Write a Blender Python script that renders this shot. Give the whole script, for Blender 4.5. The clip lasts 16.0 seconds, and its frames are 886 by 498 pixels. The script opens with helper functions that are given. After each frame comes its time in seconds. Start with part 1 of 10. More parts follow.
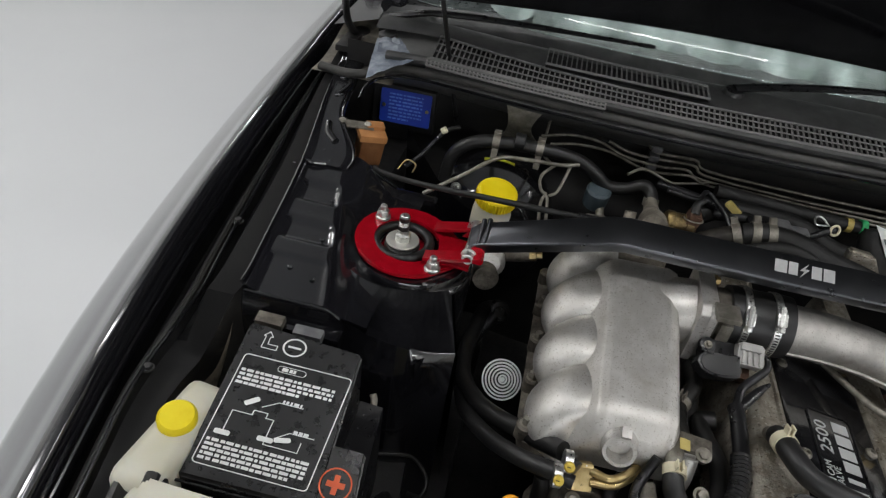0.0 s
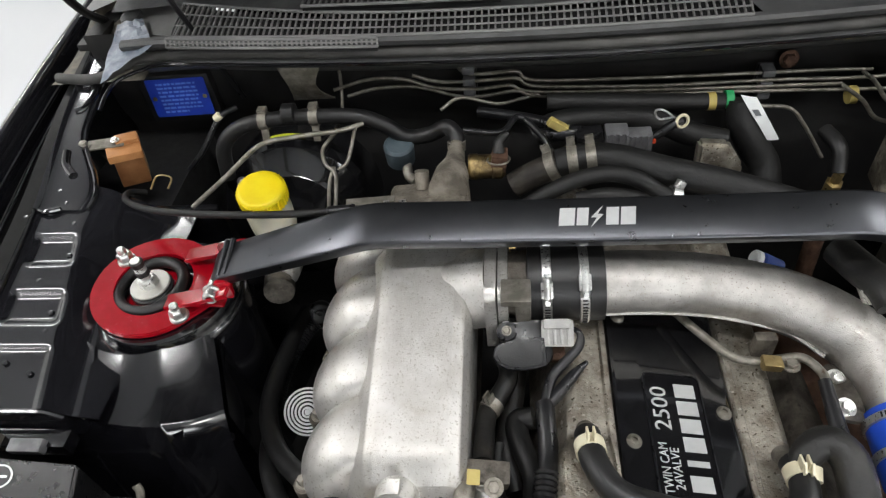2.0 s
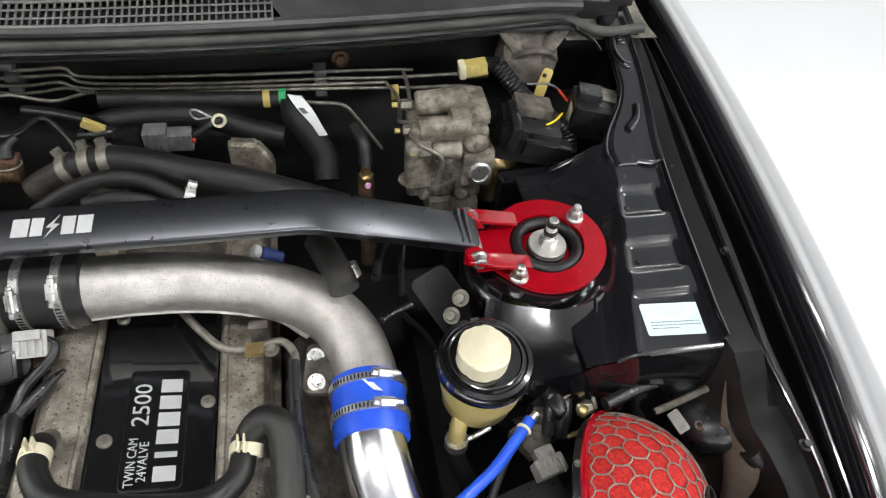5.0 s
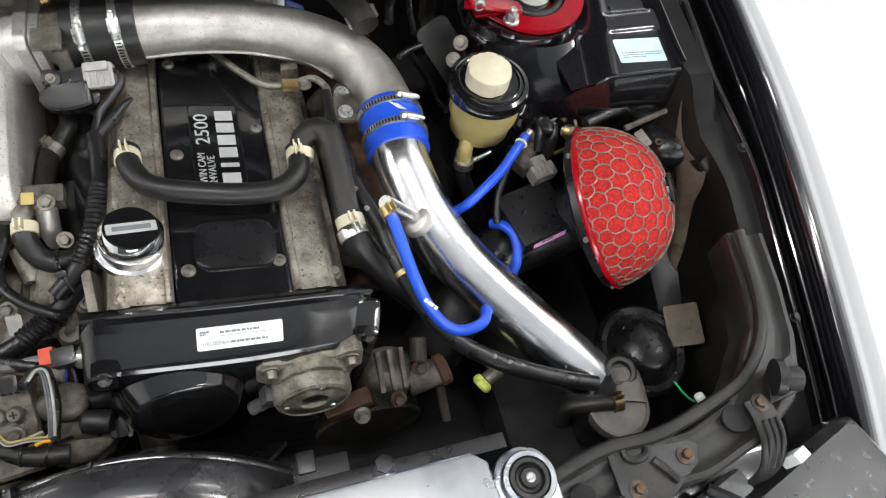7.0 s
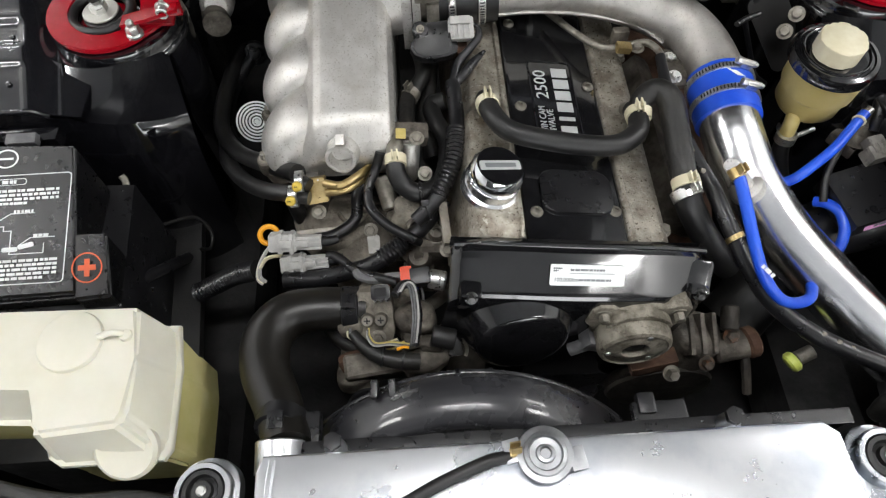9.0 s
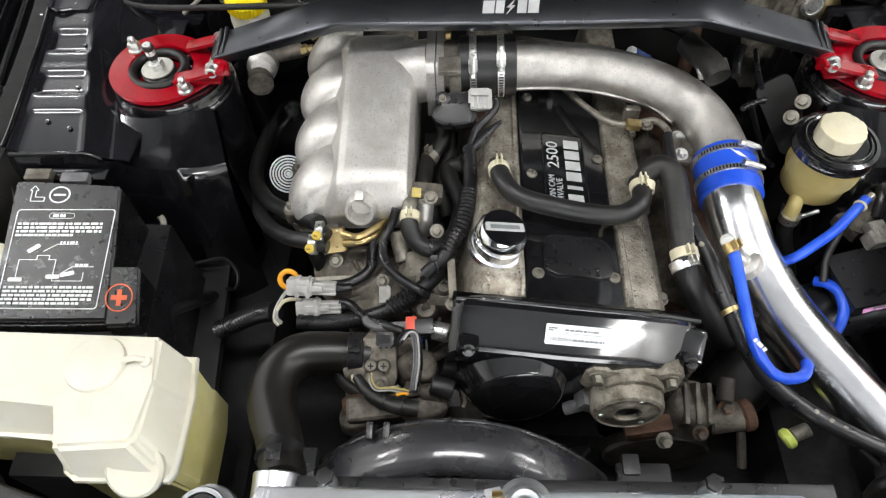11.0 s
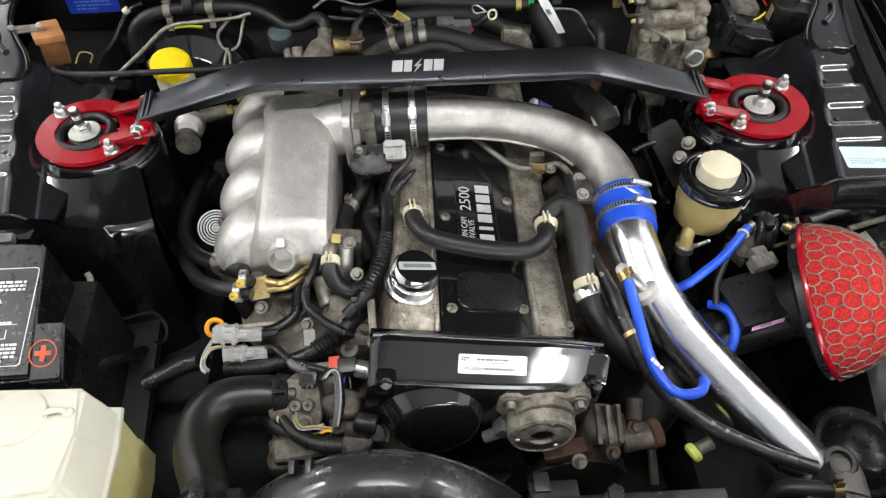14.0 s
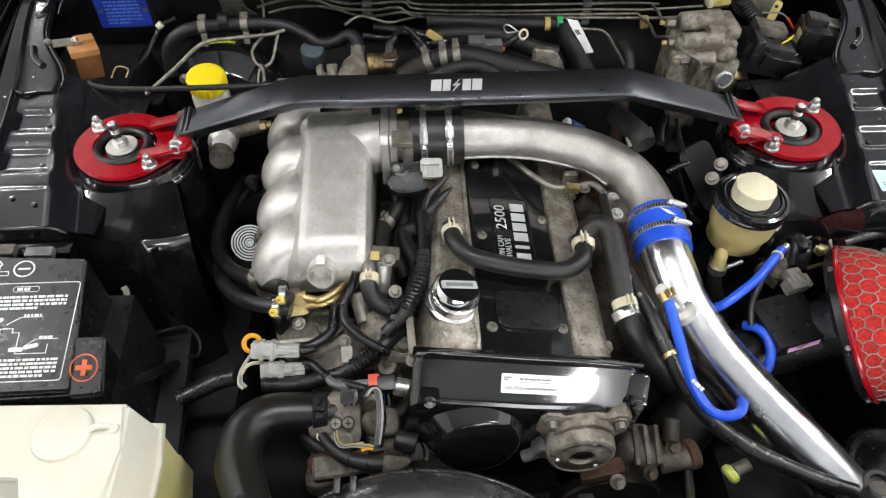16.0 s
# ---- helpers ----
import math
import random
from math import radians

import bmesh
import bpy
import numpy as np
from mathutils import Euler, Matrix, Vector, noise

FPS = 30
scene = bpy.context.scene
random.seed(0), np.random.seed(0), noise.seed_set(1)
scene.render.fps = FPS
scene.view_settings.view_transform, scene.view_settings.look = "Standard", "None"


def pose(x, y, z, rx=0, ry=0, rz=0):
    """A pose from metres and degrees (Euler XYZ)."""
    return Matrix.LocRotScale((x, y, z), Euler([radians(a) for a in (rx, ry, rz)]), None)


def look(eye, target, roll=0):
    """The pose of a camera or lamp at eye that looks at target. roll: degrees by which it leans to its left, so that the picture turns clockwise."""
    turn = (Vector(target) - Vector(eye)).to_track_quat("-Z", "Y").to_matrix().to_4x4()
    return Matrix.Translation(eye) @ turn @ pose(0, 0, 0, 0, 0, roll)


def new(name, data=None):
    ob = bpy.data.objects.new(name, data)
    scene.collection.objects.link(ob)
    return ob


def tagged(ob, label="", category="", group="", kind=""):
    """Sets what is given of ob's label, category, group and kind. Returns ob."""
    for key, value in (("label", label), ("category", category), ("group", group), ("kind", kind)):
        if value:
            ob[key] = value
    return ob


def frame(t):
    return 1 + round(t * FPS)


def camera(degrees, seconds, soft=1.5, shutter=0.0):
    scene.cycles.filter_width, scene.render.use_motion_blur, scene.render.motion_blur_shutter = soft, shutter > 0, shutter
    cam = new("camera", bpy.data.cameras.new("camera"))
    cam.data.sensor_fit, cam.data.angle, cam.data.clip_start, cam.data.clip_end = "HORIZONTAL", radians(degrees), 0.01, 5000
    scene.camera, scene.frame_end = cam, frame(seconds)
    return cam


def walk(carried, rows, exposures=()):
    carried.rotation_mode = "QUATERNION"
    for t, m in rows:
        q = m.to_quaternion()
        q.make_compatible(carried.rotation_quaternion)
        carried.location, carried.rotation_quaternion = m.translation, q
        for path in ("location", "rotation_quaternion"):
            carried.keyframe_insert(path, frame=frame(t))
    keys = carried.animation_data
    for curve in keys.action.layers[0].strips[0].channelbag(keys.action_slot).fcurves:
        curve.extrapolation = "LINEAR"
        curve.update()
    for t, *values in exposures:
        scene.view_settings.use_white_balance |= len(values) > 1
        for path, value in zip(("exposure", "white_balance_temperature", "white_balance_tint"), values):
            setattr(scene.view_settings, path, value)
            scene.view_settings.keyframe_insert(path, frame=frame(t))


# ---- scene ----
cam = camera(67.6, 16.0, soft=1.25)
PATH = [
    (0, (-0.374, -0.729, 1.424), (-0.561, 0.846, 0.206), 8.9),
    (0.5, (-0.315, -0.567, 1.426), (-0.535, 0.908, 0.093), -2.9),
    (1, (-0.259, -0.506, 1.416), (-0.593, 0.922, 0.055), -8.9),
    (1.5, (-0.166, -0.492, 1.411), (-0.506, 0.897, 0.012), -9.4),
    (2, (-0.081, -0.479, 1.415), (-0.324, 0.889, -0.024), -8.4),
    (2.5, (-0.009, -0.468, 1.423), (-0.147, 0.916, -0.013), -7.0),
    (3, (0.056, -0.462, 1.432), (0.045, 0.931, -0.003), -4.6),
    (3.5, (0.114, -0.457, 1.426), (0.205, 0.91, -0.031), -2.2),
    (4, (0.171, -0.453, 1.441), (0.339, 0.895, -0.027), 0.0),
    (4.5, (0.222, -0.463, 1.445), (0.486, 0.861, -0.031), 3.2),
    (5, (0.251, -0.503, 1.457), (0.598, 0.775, -0.042), 6.5),
    (5.2, (0.252, -0.534, 1.452), (0.653, 0.693, -0.076), 8.9),
    (7.3, (0.084, -0.71, 1.457), (0.554, 0.206, -0.258), 13.4),
    (7.5, (0.064, -0.71, 1.454), (0.477, 0.21, -0.273), 12.0),
    (8, (0.018, -0.717, 1.451), (0.287, 0.222, -0.294), 7.0),
    (8.5, (-0.038, -0.725, 1.453), (0.111, 0.236, -0.295), 1.8),
    (9, (-0.096, -0.729, 1.452), (-0.078, 0.261, -0.286), -2.6),
    (9.2, (-0.114, -0.729, 1.45), (-0.164, 0.269, -0.282), -4.2),
    (11.3, (-0.034, -0.777, 1.508), (-0.12, 0.419, -0.093), -3.2),
    (11.5, (-0.017, -0.792, 1.523), (-0.034, 0.442, -0.052), -2.1),
    (12, (-0.009, -0.802, 1.514), (0.016, 0.468, -0.031), -1.6),
    (12.5, (-0.003, -0.803, 1.509), (0.027, 0.469, -0.035), -1.5),
    (13, (-0.008, -0.805, 1.513), (0.036, 0.462, -0.034), -1.0),
    (13.5, (-0.01, -0.805, 1.514), (0.033, 0.468, -0.028), -0.9),
    (14, (-0.011, -0.806, 1.514), (0.043, 0.47, -0.024), -0.7),
    (14.5, (-0.014, -0.803, 1.515), (0.043, 0.474, -0.023), -0.7),
    (15, (-0.018, -0.801, 1.514), (0.042, 0.486, -0.016), -0.6),
    (15.5, (-0.016, -0.797, 1.511), (0.045, 0.495, -0.014), -0.5),
    (16, (-0.066, -0.799, 1.523), (-0.004, 0.504, 0.007), 0.2),
]
walk(cam, [(t, look(eye, target, roll)) for t, eye, target, roll in PATH],
     exposures=[(0, -1.0, 6500, 10), (0.5, -0.25, 6500, 10), (1.0, -0.18, 6500, 10), (2.0, -0.28, 6500, 10), (3.0, 0.0, 6500, 10), (5.0, -0.02, 6500, 10), (7.5, -0.2, 6500, 10), (9.0, -0.38, 6500, 10), (11.5, -0.05, 6500, 10), (16, -0.12, 6500, 10)])


# ---- light and world ----
world = bpy.data.worlds.new("world")
scene.world = world
world.use_nodes = True
world.node_tree.nodes["Background"].inputs[0].default_value = (0.8, 0.87, 1.0, 1)
world.node_tree.nodes["Background"].inputs[1].default_value = 0.03
TUBE_POWER = 25.5
ROOM_TOP = 3.1
# added lamps: (-2.75, 2.5) brightens the left floor, (2.75, -3.5) the belt cover's end
TUBES = [(x, y, 0.12, TUBE_POWER) for y in (-0.7, 0.2) for x in (-2.5, 0.0, 2.5)] + [(0.0, 3.6, 0.12, TUBE_POWER), (-2.75, 2.5, 0.12, 34.0), (2.4, 3.5, 0.12, TUBE_POWER), (2.75, -3.5, 0.45, 55.0)]
for tx, ty, tw, power in TUBES:
    lamp = bpy.data.lights.new("tube_light", "AREA")
    lamp.shape, lamp.size, lamp.size_y = "RECTANGLE", 1.25, tw
    lamp.energy, lamp.color = power, (1.0, 0.995, 0.985)
    new("tube_light", lamp).matrix_world = pose(tx, ty, ROOM_TOP - 0.10)


# daylight through the wide window in the front wall
WIN = (0.7, 3.2, 1.25, 2.15)
sky = bpy.data.lights.new("window_daylight", "AREA")
sky.shape, sky.size, sky.size_y = "RECTANGLE", WIN[1], WIN[3] - WIN[2]
sky.energy, sky.color = 30.0, (0.88, 0.94, 1.0)
new("window_daylight", sky).matrix_world = pose(WIN[0], -4.25, (WIN[2] + WIN[3]) / 2, 90, 0, 0)


# ---- materials ----
def mat(name, c1, c2=None, rough=0.5, metal=0.0, scale=30.0, bump=0.0, bscale=350.0, coat=0.0, trans=0.0, sss=0.0,
        lo=0.4, hi=0.65, rvar=0.12, ior=1.5, fleck=None, flo=0.62, fhi=0.7, fscale=90.0, vary=0.0, pits=None):
    """Principled surface: two colours mixed by soft noise, optional third colour in flecks, grain in roughness and relief."""
    m = bpy.data.materials.new(name)
    m.use_nodes = True
    nt = m.node_tree
    b = nt.nodes["Principled BSDF"]
    tc = nt.nodes.new("ShaderNodeTexCoord")

    def noise_node(s, detail=6.0, r=0.6):
        n = nt.nodes.new("ShaderNodeTexNoise")
        n.inputs["Scale"].default_value, n.inputs["Detail"].default_value, n.inputs["Roughness"].default_value = s, detail, r
        nt.links.new(tc.outputs["Object"], n.inputs["Vector"])
        return n

    def ramp(src, a, c):
        r = nt.nodes.new("ShaderNodeMapRange")
        r.inputs[1].default_value, r.inputs[2].default_value = a, c
        nt.links.new(src, r.inputs[0])
        return r.outputs[0]

    def mix(f, x, y):
        k = nt.nodes.new("ShaderNodeMix")
        k.data_type = "RGBA"
        nt.links.new(f, k.inputs[0])
        for i, v in ((6, x), (7, y)):
            if isinstance(v, tuple):
                k.inputs[i].default_value = (*v, 1)
            else:
                nt.links.new(v, k.inputs[i])
        return k.outputs[2]

    c2 = c2 or tuple(min(1, v * 1.25 + 0.004) for v in c1)
    n1 = noise_node(scale)
    col = mix(ramp(n1.outputs[0], lo, hi), c1, c2)
    if fleck:
        col = mix(ramp(noise_node(fscale, 8.0, 0.7).outputs[0], flo, fhi), col, fleck)
    pit = None
    if pits:
        pit = ramp(noise_node(pits[1], 2.0, 0.5).outputs[0], pits[2], pits[2] + 0.07)
        col = mix(pit, col, pits[0])
    if vary:
        oi = nt.nodes.new("ShaderNodeObjectInfo")
        hv = nt.nodes.new("ShaderNodeHueSaturation")
        nt.links.new(ramp(oi.outputs["Random"], 0.0, 1.0), hv.inputs["Fac"])
        hv.inputs["Value"].default_value = 1 - vary
        nt.links.new(col, hv.inputs["Color"])
        col = hv.outputs[0]
    nt.links.new(col, b.inputs["Base Color"])
    rn = nt.nodes.new("ShaderNodeMapRange")
    rn.inputs[1].default_value, rn.inputs[2].default_value = 0.3, 0.7
    rn.inputs[3].default_value, rn.inputs[4].default_value = max(0.02, rough - rvar * rough), min(1, rough + rvar)
    nt.links.new(noise_node(scale * 3.1, 5.0).outputs[0], rn.inputs[0])
    nt.links.new(rn.outputs[0], b.inputs["Roughness"])
    b.inputs["Metallic"].default_value = metal
    b.inputs["Coat Weight"].default_value = coat
    b.inputs["Coat Roughness"].default_value = 0.06
    b.inputs["Transmission Weight"].default_value = trans
    b.inputs["IOR"].default_value = ior
    if sss:
        b.inputs["Subsurface Weight"].default_value = sss
        b.inputs["Subsurface Radius"].default_value = (0.02, 0.016, 0.01)
    if bump:
        bn = nt.nodes.new("ShaderNodeBump")
        bn.inputs["Strength"].default_value = bump
        bn.inputs["Distance"].default_value = 0.0015
        hgt = noise_node(bscale, 4.0).outputs[0]
        if pit:
            sb = nt.nodes.new("ShaderNodeMath")
            sb.operation = "SUBTRACT"
            nt.links.new(hgt, sb.inputs[0])
            nt.links.new(pit, sb.inputs[1])
            hgt = sb.outputs[0]
        nt.links.new(hgt, bn.inputs["Height"])
        nt.links.new(bn.outputs[0], b.inputs["Normal"])
    return m


PAINT = mat("black_body_paint", (0.010, 0.010, 0.012), (0.014, 0.014, 0.017), 0.10, coat=1.0, scale=4, bump=0.02, bscale=600)
BAY = mat("black_bay_paint", (0.0035, 0.0035, 0.0045), (0.0065, 0.0065, 0.008), 0.12, coat=1.0, scale=14, bump=0.02, bscale=60, fleck=(0.012, 0.012, 0.013), flo=0.66, fhi=1.0, fscale=160)
BAYDIRTY = mat("dusty_bay_paint", (0.011, 0.011, 0.0115), (0.022, 0.021, 0.020), 0.42, scale=12, bump=0.25, bscale=200, fleck=(0.055, 0.05, 0.042), flo=0.64, fhi=0.95, fscale=60)
# for grimy undersides, and for flat patches that paint the shade in holes
DARK = mat("grime_and_hollow_shade", (0.008, 0.008, 0.0086), (0.015, 0.0146, 0.0142), 0.8, scale=18, bump=0.4, bscale=90)
RED = mat("red_powder_coat", (0.30, 0.001, 0.007), (0.36, 0.002, 0.011), 0.16, coat=0.45, scale=60, bump=0.02, bscale=300)
BAR = mat("black_bar_coat", (0.088, 0.091, 0.100), (0.102, 0.105, 0.114), 0.28, metal=0.95, scale=20, rvar=0.04)
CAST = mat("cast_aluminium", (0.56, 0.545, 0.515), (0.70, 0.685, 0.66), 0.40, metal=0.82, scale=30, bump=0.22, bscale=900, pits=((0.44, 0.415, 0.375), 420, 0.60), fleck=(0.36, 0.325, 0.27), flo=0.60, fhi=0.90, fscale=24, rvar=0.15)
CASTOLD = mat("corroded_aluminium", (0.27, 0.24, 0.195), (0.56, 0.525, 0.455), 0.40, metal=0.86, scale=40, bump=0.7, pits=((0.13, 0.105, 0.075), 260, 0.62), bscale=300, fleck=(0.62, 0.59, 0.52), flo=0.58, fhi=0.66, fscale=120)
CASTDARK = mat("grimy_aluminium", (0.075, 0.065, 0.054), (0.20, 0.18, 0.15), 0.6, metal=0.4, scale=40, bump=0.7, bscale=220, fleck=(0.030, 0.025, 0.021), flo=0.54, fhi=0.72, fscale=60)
CASTPALE = mat("dusty_pale_casting", (0.13, 0.115, 0.088), (0.31, 0.285, 0.235), 0.6, metal=0.25, scale=38, bump=0.9, bscale=240, fleck=(0.06, 0.045, 0.03), flo=0.52, fhi=0.68, fscale=75, lo=0.42, hi=0.60)
VALVEGREY = mat("dull_grey_valve", (0.09, 0.085, 0.078), (0.15, 0.14, 0.13), 0.55, metal=0.3, scale=30, bump=0.3)
DUSTCAST = mat("dusty_beige_casting", (0.15, 0.132, 0.107), (0.33, 0.30, 0.25), 0.6, metal=0.25, scale=38, bump=0.9, bscale=260, fleck=(0.07, 0.058, 0.046), flo=0.55, fhi=0.72, fscale=70)
SHROUD = mat("glossy_shroud_plastic", (0.016, 0.016, 0.018), (0.026, 0.026, 0.029), 0.24, coat=0.35, scale=10, bump=0.01, bscale=200)
GLOSSRUBBER = mat("smooth_brown_black_hose", (0.007, 0.0063, 0.0052), (0.012, 0.0105, 0.0085), 0.33, scale=8, bump=0.015, bscale=300)
YELLOWMARK = mat("yellow_marked_zinc", (0.60, 0.42, 0.05), (0.72, 0.55, 0.12), 0.4, metal=0.4, scale=200)
PALEDUST = mat("pale_scuffed_patch", (0.40, 0.39, 0.36), (0.58, 0.57, 0.54), 0.6, scale=90, bump=0.2)
DARKBOLT = mat("dark_plated_bolt", (0.05, 0.05, 0.05), (0.10, 0.10, 0.098), 0.35, metal=0.8, scale=120)
ZINCMATT = mat("matt_zinc_washer", (0.52, 0.51, 0.47), (0.62, 0.61, 0.57), 0.42, metal=0.6, scale=40, bump=0.03)
INNERDUST = mat("dust_streaked_paint", (0.005, 0.005, 0.005), (0.016, 0.0145, 0.0125), 0.5, scale=9, bump=0.3, bscale=120, fleck=(0.09, 0.078, 0.06), flo=0.57, fhi=0.76, fscale=14)
PLUGGREY = mat("taupe_plug_plastic", (0.16, 0.15, 0.135), (0.24, 0.225, 0.20), 0.5, scale=60, bump=0.1, fleck=(0.05, 0.045, 0.04), flo=0.55, fhi=0.7, fscale=80)
APRONPAINT = mat("black_apron_paint", (0.008, 0.008, 0.010), (0.013, 0.013, 0.016), 0.17, coat=1.0, scale=5, rvar=0.05)
GUTTERPAINT = mat("dulled_gutter_paint", (0.006, 0.006, 0.0063), (0.010, 0.010, 0.0098), 0.40, ior=1.22, scale=14, bump=0.06, bscale=90, fleck=(0.022, 0.020, 0.017), flo=0.66, fhi=0.95, fscale=40)
DUSTBEIGE = mat("caked_dust", (0.11, 0.092, 0.068), (0.20, 0.17, 0.13), 0.9, scale=16, bump=0.6, bscale=90, fleck=(0.018, 0.016, 0.014), flo=0.56, fhi=0.66, fscale=22)
BEAMDUST = mat("dust_filmed_paint", (0.009, 0.0088, 0.0085), (0.024, 0.0225, 0.021), 0.38, scale=14, bump=0.3, bscale=160, fleck=(0.09, 0.079, 0.064), flo=0.60, fhi=0.85, fscale=34)
RUSTBOLT = mat("rust_spotted_bolt", (0.06, 0.05, 0.042), (0.13, 0.11, 0.09), 0.5, metal=0.6, scale=120, bump=0.4, fleck=(0.16, 0.06, 0.02), flo=0.5, fhi=0.65, fscale=110)
SATINPLASTIC = mat("satin_black_cover", (0.005, 0.005, 0.0055), (0.008, 0.008, 0.009), 0.26, scale=30, bump=0.08, bscale=500)
TARNISH = mat("tarnished_brass", (0.12, 0.085, 0.045), (0.34, 0.25, 0.11), 0.38, metal=0.85, scale=40, bump=0.2, fleck=(0.05, 0.035, 0.02), flo=0.5, fhi=0.7, fscale=60)
PIPECAST = mat("matt_aluminium_pipe", (0.40, 0.385, 0.36), (0.56, 0.545, 0.515), 0.40, metal=0.90, scale=24, bump=0.3, bscale=760, pits=((0.34, 0.32, 0.285), 430, 0.62), fleck=(0.27, 0.245, 0.205), flo=0.54, fhi=0.84, fscale=36, rvar=0.2)
POLISH = mat("polished_aluminium", (0.82, 0.83, 0.85), (0.90, 0.905, 0.915), 0.19, metal=1.0, scale=9, bump=0.06, bscale=60, rvar=0.1)
CAPSTEEL = mat("plated_cap_steel", (0.36, 0.37, 0.38), (0.52, 0.53, 0.54), 0.34, metal=1.0, scale=40, rvar=0.08)
GRIME = mat("oily_casting", (0.022, 0.019, 0.016), (0.06, 0.052, 0.043), 0.6, metal=0.3, scale=40, bump=0.6, bscale=220)
# bluish and pale clouds in the colour stand for the tank's blurred reflections
RADALU = mat("brushed_aluminium_reflections", (0.40, 0.44, 0.50), (0.70, 0.71, 0.73), 0.27, metal=1.0, scale=6, rvar=0.04, lo=0.36, hi=0.58)
CHROME = mat("chrome", (0.82, 0.83, 0.85), None, 0.07, metal=1.0, rvar=0.05)
STEEL = mat("zinc_steel", (0.62, 0.62, 0.60), (0.76, 0.76, 0.74), 0.27, metal=0.95, scale=120, bump=0.03)
STEELOLD = mat("old_steel", (0.20, 0.185, 0.155), (0.34, 0.32, 0.28), 0.48, metal=0.75, scale=70, bump=0.4, fleck=(0.12, 0.06, 0.03), flo=0.6, fhi=0.75)
BRASS = mat("yellow_zinc", (0.42, 0.31, 0.13), (0.60, 0.47, 0.24), 0.30, metal=0.9, scale=60, bump=0.15, fleck=(0.22, 0.17, 0.09), flo=0.58, fhi=0.75, fscale=120)
RUST = mat("rusty_iron", (0.07, 0.034, 0.02), (0.13, 0.072, 0.045), 0.8, metal=0.2, scale=60, bump=0.6)
RUBBER = mat("black_rubber", (0.008, 0.008, 0.0085), (0.015, 0.0148, 0.0144), 0.38, scale=20, bump=0.15, bscale=400)
RUBBERDUSTY = mat("dusty_rubber", (0.006, 0.006, 0.0058), (0.018, 0.0165, 0.0145), 0.45, scale=30, bump=0.35, bscale=260, fleck=(0.055, 0.047, 0.037), flo=0.60, fhi=0.85, fscale=45)
# grimy rubber made darker still: the bonnet's shade is put into its colour
RUBBERSHADED = mat("grimy_shaded_rubber", (0.0042, 0.0042, 0.0042), (0.009, 0.0086, 0.008), 0.55, scale=24, bump=0.3, bscale=260)
COILWHITE = mat("bright_zinc_coil", (0.78, 0.79, 0.78), (0.86, 0.87, 0.86), 0.35, metal=0.25, scale=60)
SEAL = mat("grey_rubber_seal", (0.035, 0.0345, 0.033), (0.08, 0.077, 0.071), 0.55, scale=14, bump=0.25, bscale=200)
PLASTIC = mat("black_plastic", (0.008, 0.008, 0.009), (0.013, 0.013, 0.0145), 0.27, scale=20, bump=0.1, bscale=500)
GLOSSPLASTIC = mat("gloss_black_cover", (0.006, 0.006, 0.007), (0.009, 0.009, 0.010), 0.09, coat=1.0, scale=12, bump=0.03, bscale=60)
COWLPLASTIC = mat("grey_black_cowl_plastic", (0.050, 0.0505, 0.051), (0.085, 0.085, 0.084), 0.5, scale=16, bump=0.2, bscale=300)
GRILLE = mat("weathered_grille_plastic", (0.12, 0.12, 0.117), (0.22, 0.217, 0.21), 0.5, scale=5, bump=0.2, bscale=300)
HINGEDUST = mat("dust_coated_paint", (0.07, 0.064, 0.054), (0.27, 0.24, 0.19), 0.6, scale=22, bump=0.3, bscale=150)
TANKLOW = mat("yellowed_tank_plastic", (0.50, 0.46, 0.17), (0.62, 0.57, 0.28), 0.36, scale=14, sss=0.3, bump=0.06, bscale=200)
GREYPLASTIC = mat("grey_connector_plastic", (0.34, 0.335, 0.32), (0.46, 0.455, 0.435), 0.42, scale=60, bump=0.1)
DARKGREY = mat("dark_grey_plastic", (0.10, 0.10, 0.105), (0.16, 0.16, 0.165), 0.45, scale=60)
CREAM = mat("cream_tank_plastic", (0.62, 0.60, 0.485), (0.69, 0.67, 0.575), 0.36, scale=9, sss=0.3, bump=0.06, bscale=200)
CREAMCAP = mat("cream_cap_plastic", (0.66, 0.60, 0.42), (0.74, 0.69, 0.52), 0.45, scale=40, bump=0.1)
AMBER = mat("amber_fluid_tank", (0.42, 0.335, 0.115), (0.54, 0.45, 0.20), 0.32, scale=9, sss=0.25, bump=0.05)
YELLOW = mat("yellow_cap_plastic", (0.86, 0.66, 0.004), (0.92, 0.74, 0.02), 0.38, scale=30, sss=0.1, bump=0.06)
DULLYELLOW = mat("dull_yellow_plastic", (0.46, 0.36, 0.10), (0.55, 0.45, 0.16), 0.45, scale=40)
ORANGE = mat("orange_plastic", (0.85, 0.36, 0.01), (0.9, 0.42, 0.02), 0.4)
TANPAPER = mat("faded_tan_paper", (0.30, 0.20, 0.11), (0.38, 0.26, 0.15), 0.6, scale=90)
COPPERDARK = mat("dark_copper_plastic", (0.20, 0.085, 0.032), (0.28, 0.13, 0.055), 0.34, scale=40, bump=0.05)
COPPER = mat("copper_brown_plastic", (0.42, 0.19, 0.07), (0.52, 0.25, 0.10), 0.36, scale=40, bump=0.05)
BLUEHOSE = mat("blue_silicone", (0.012, 0.075, 0.62), (0.02, 0.11, 0.72), 0.34, scale=30, coat=0.2, bump=0.05)
BLUEPLATE = mat("blue_enamel_plate", (0.01, 0.035, 0.33), (0.014, 0.05, 0.42), 0.4, scale=30)
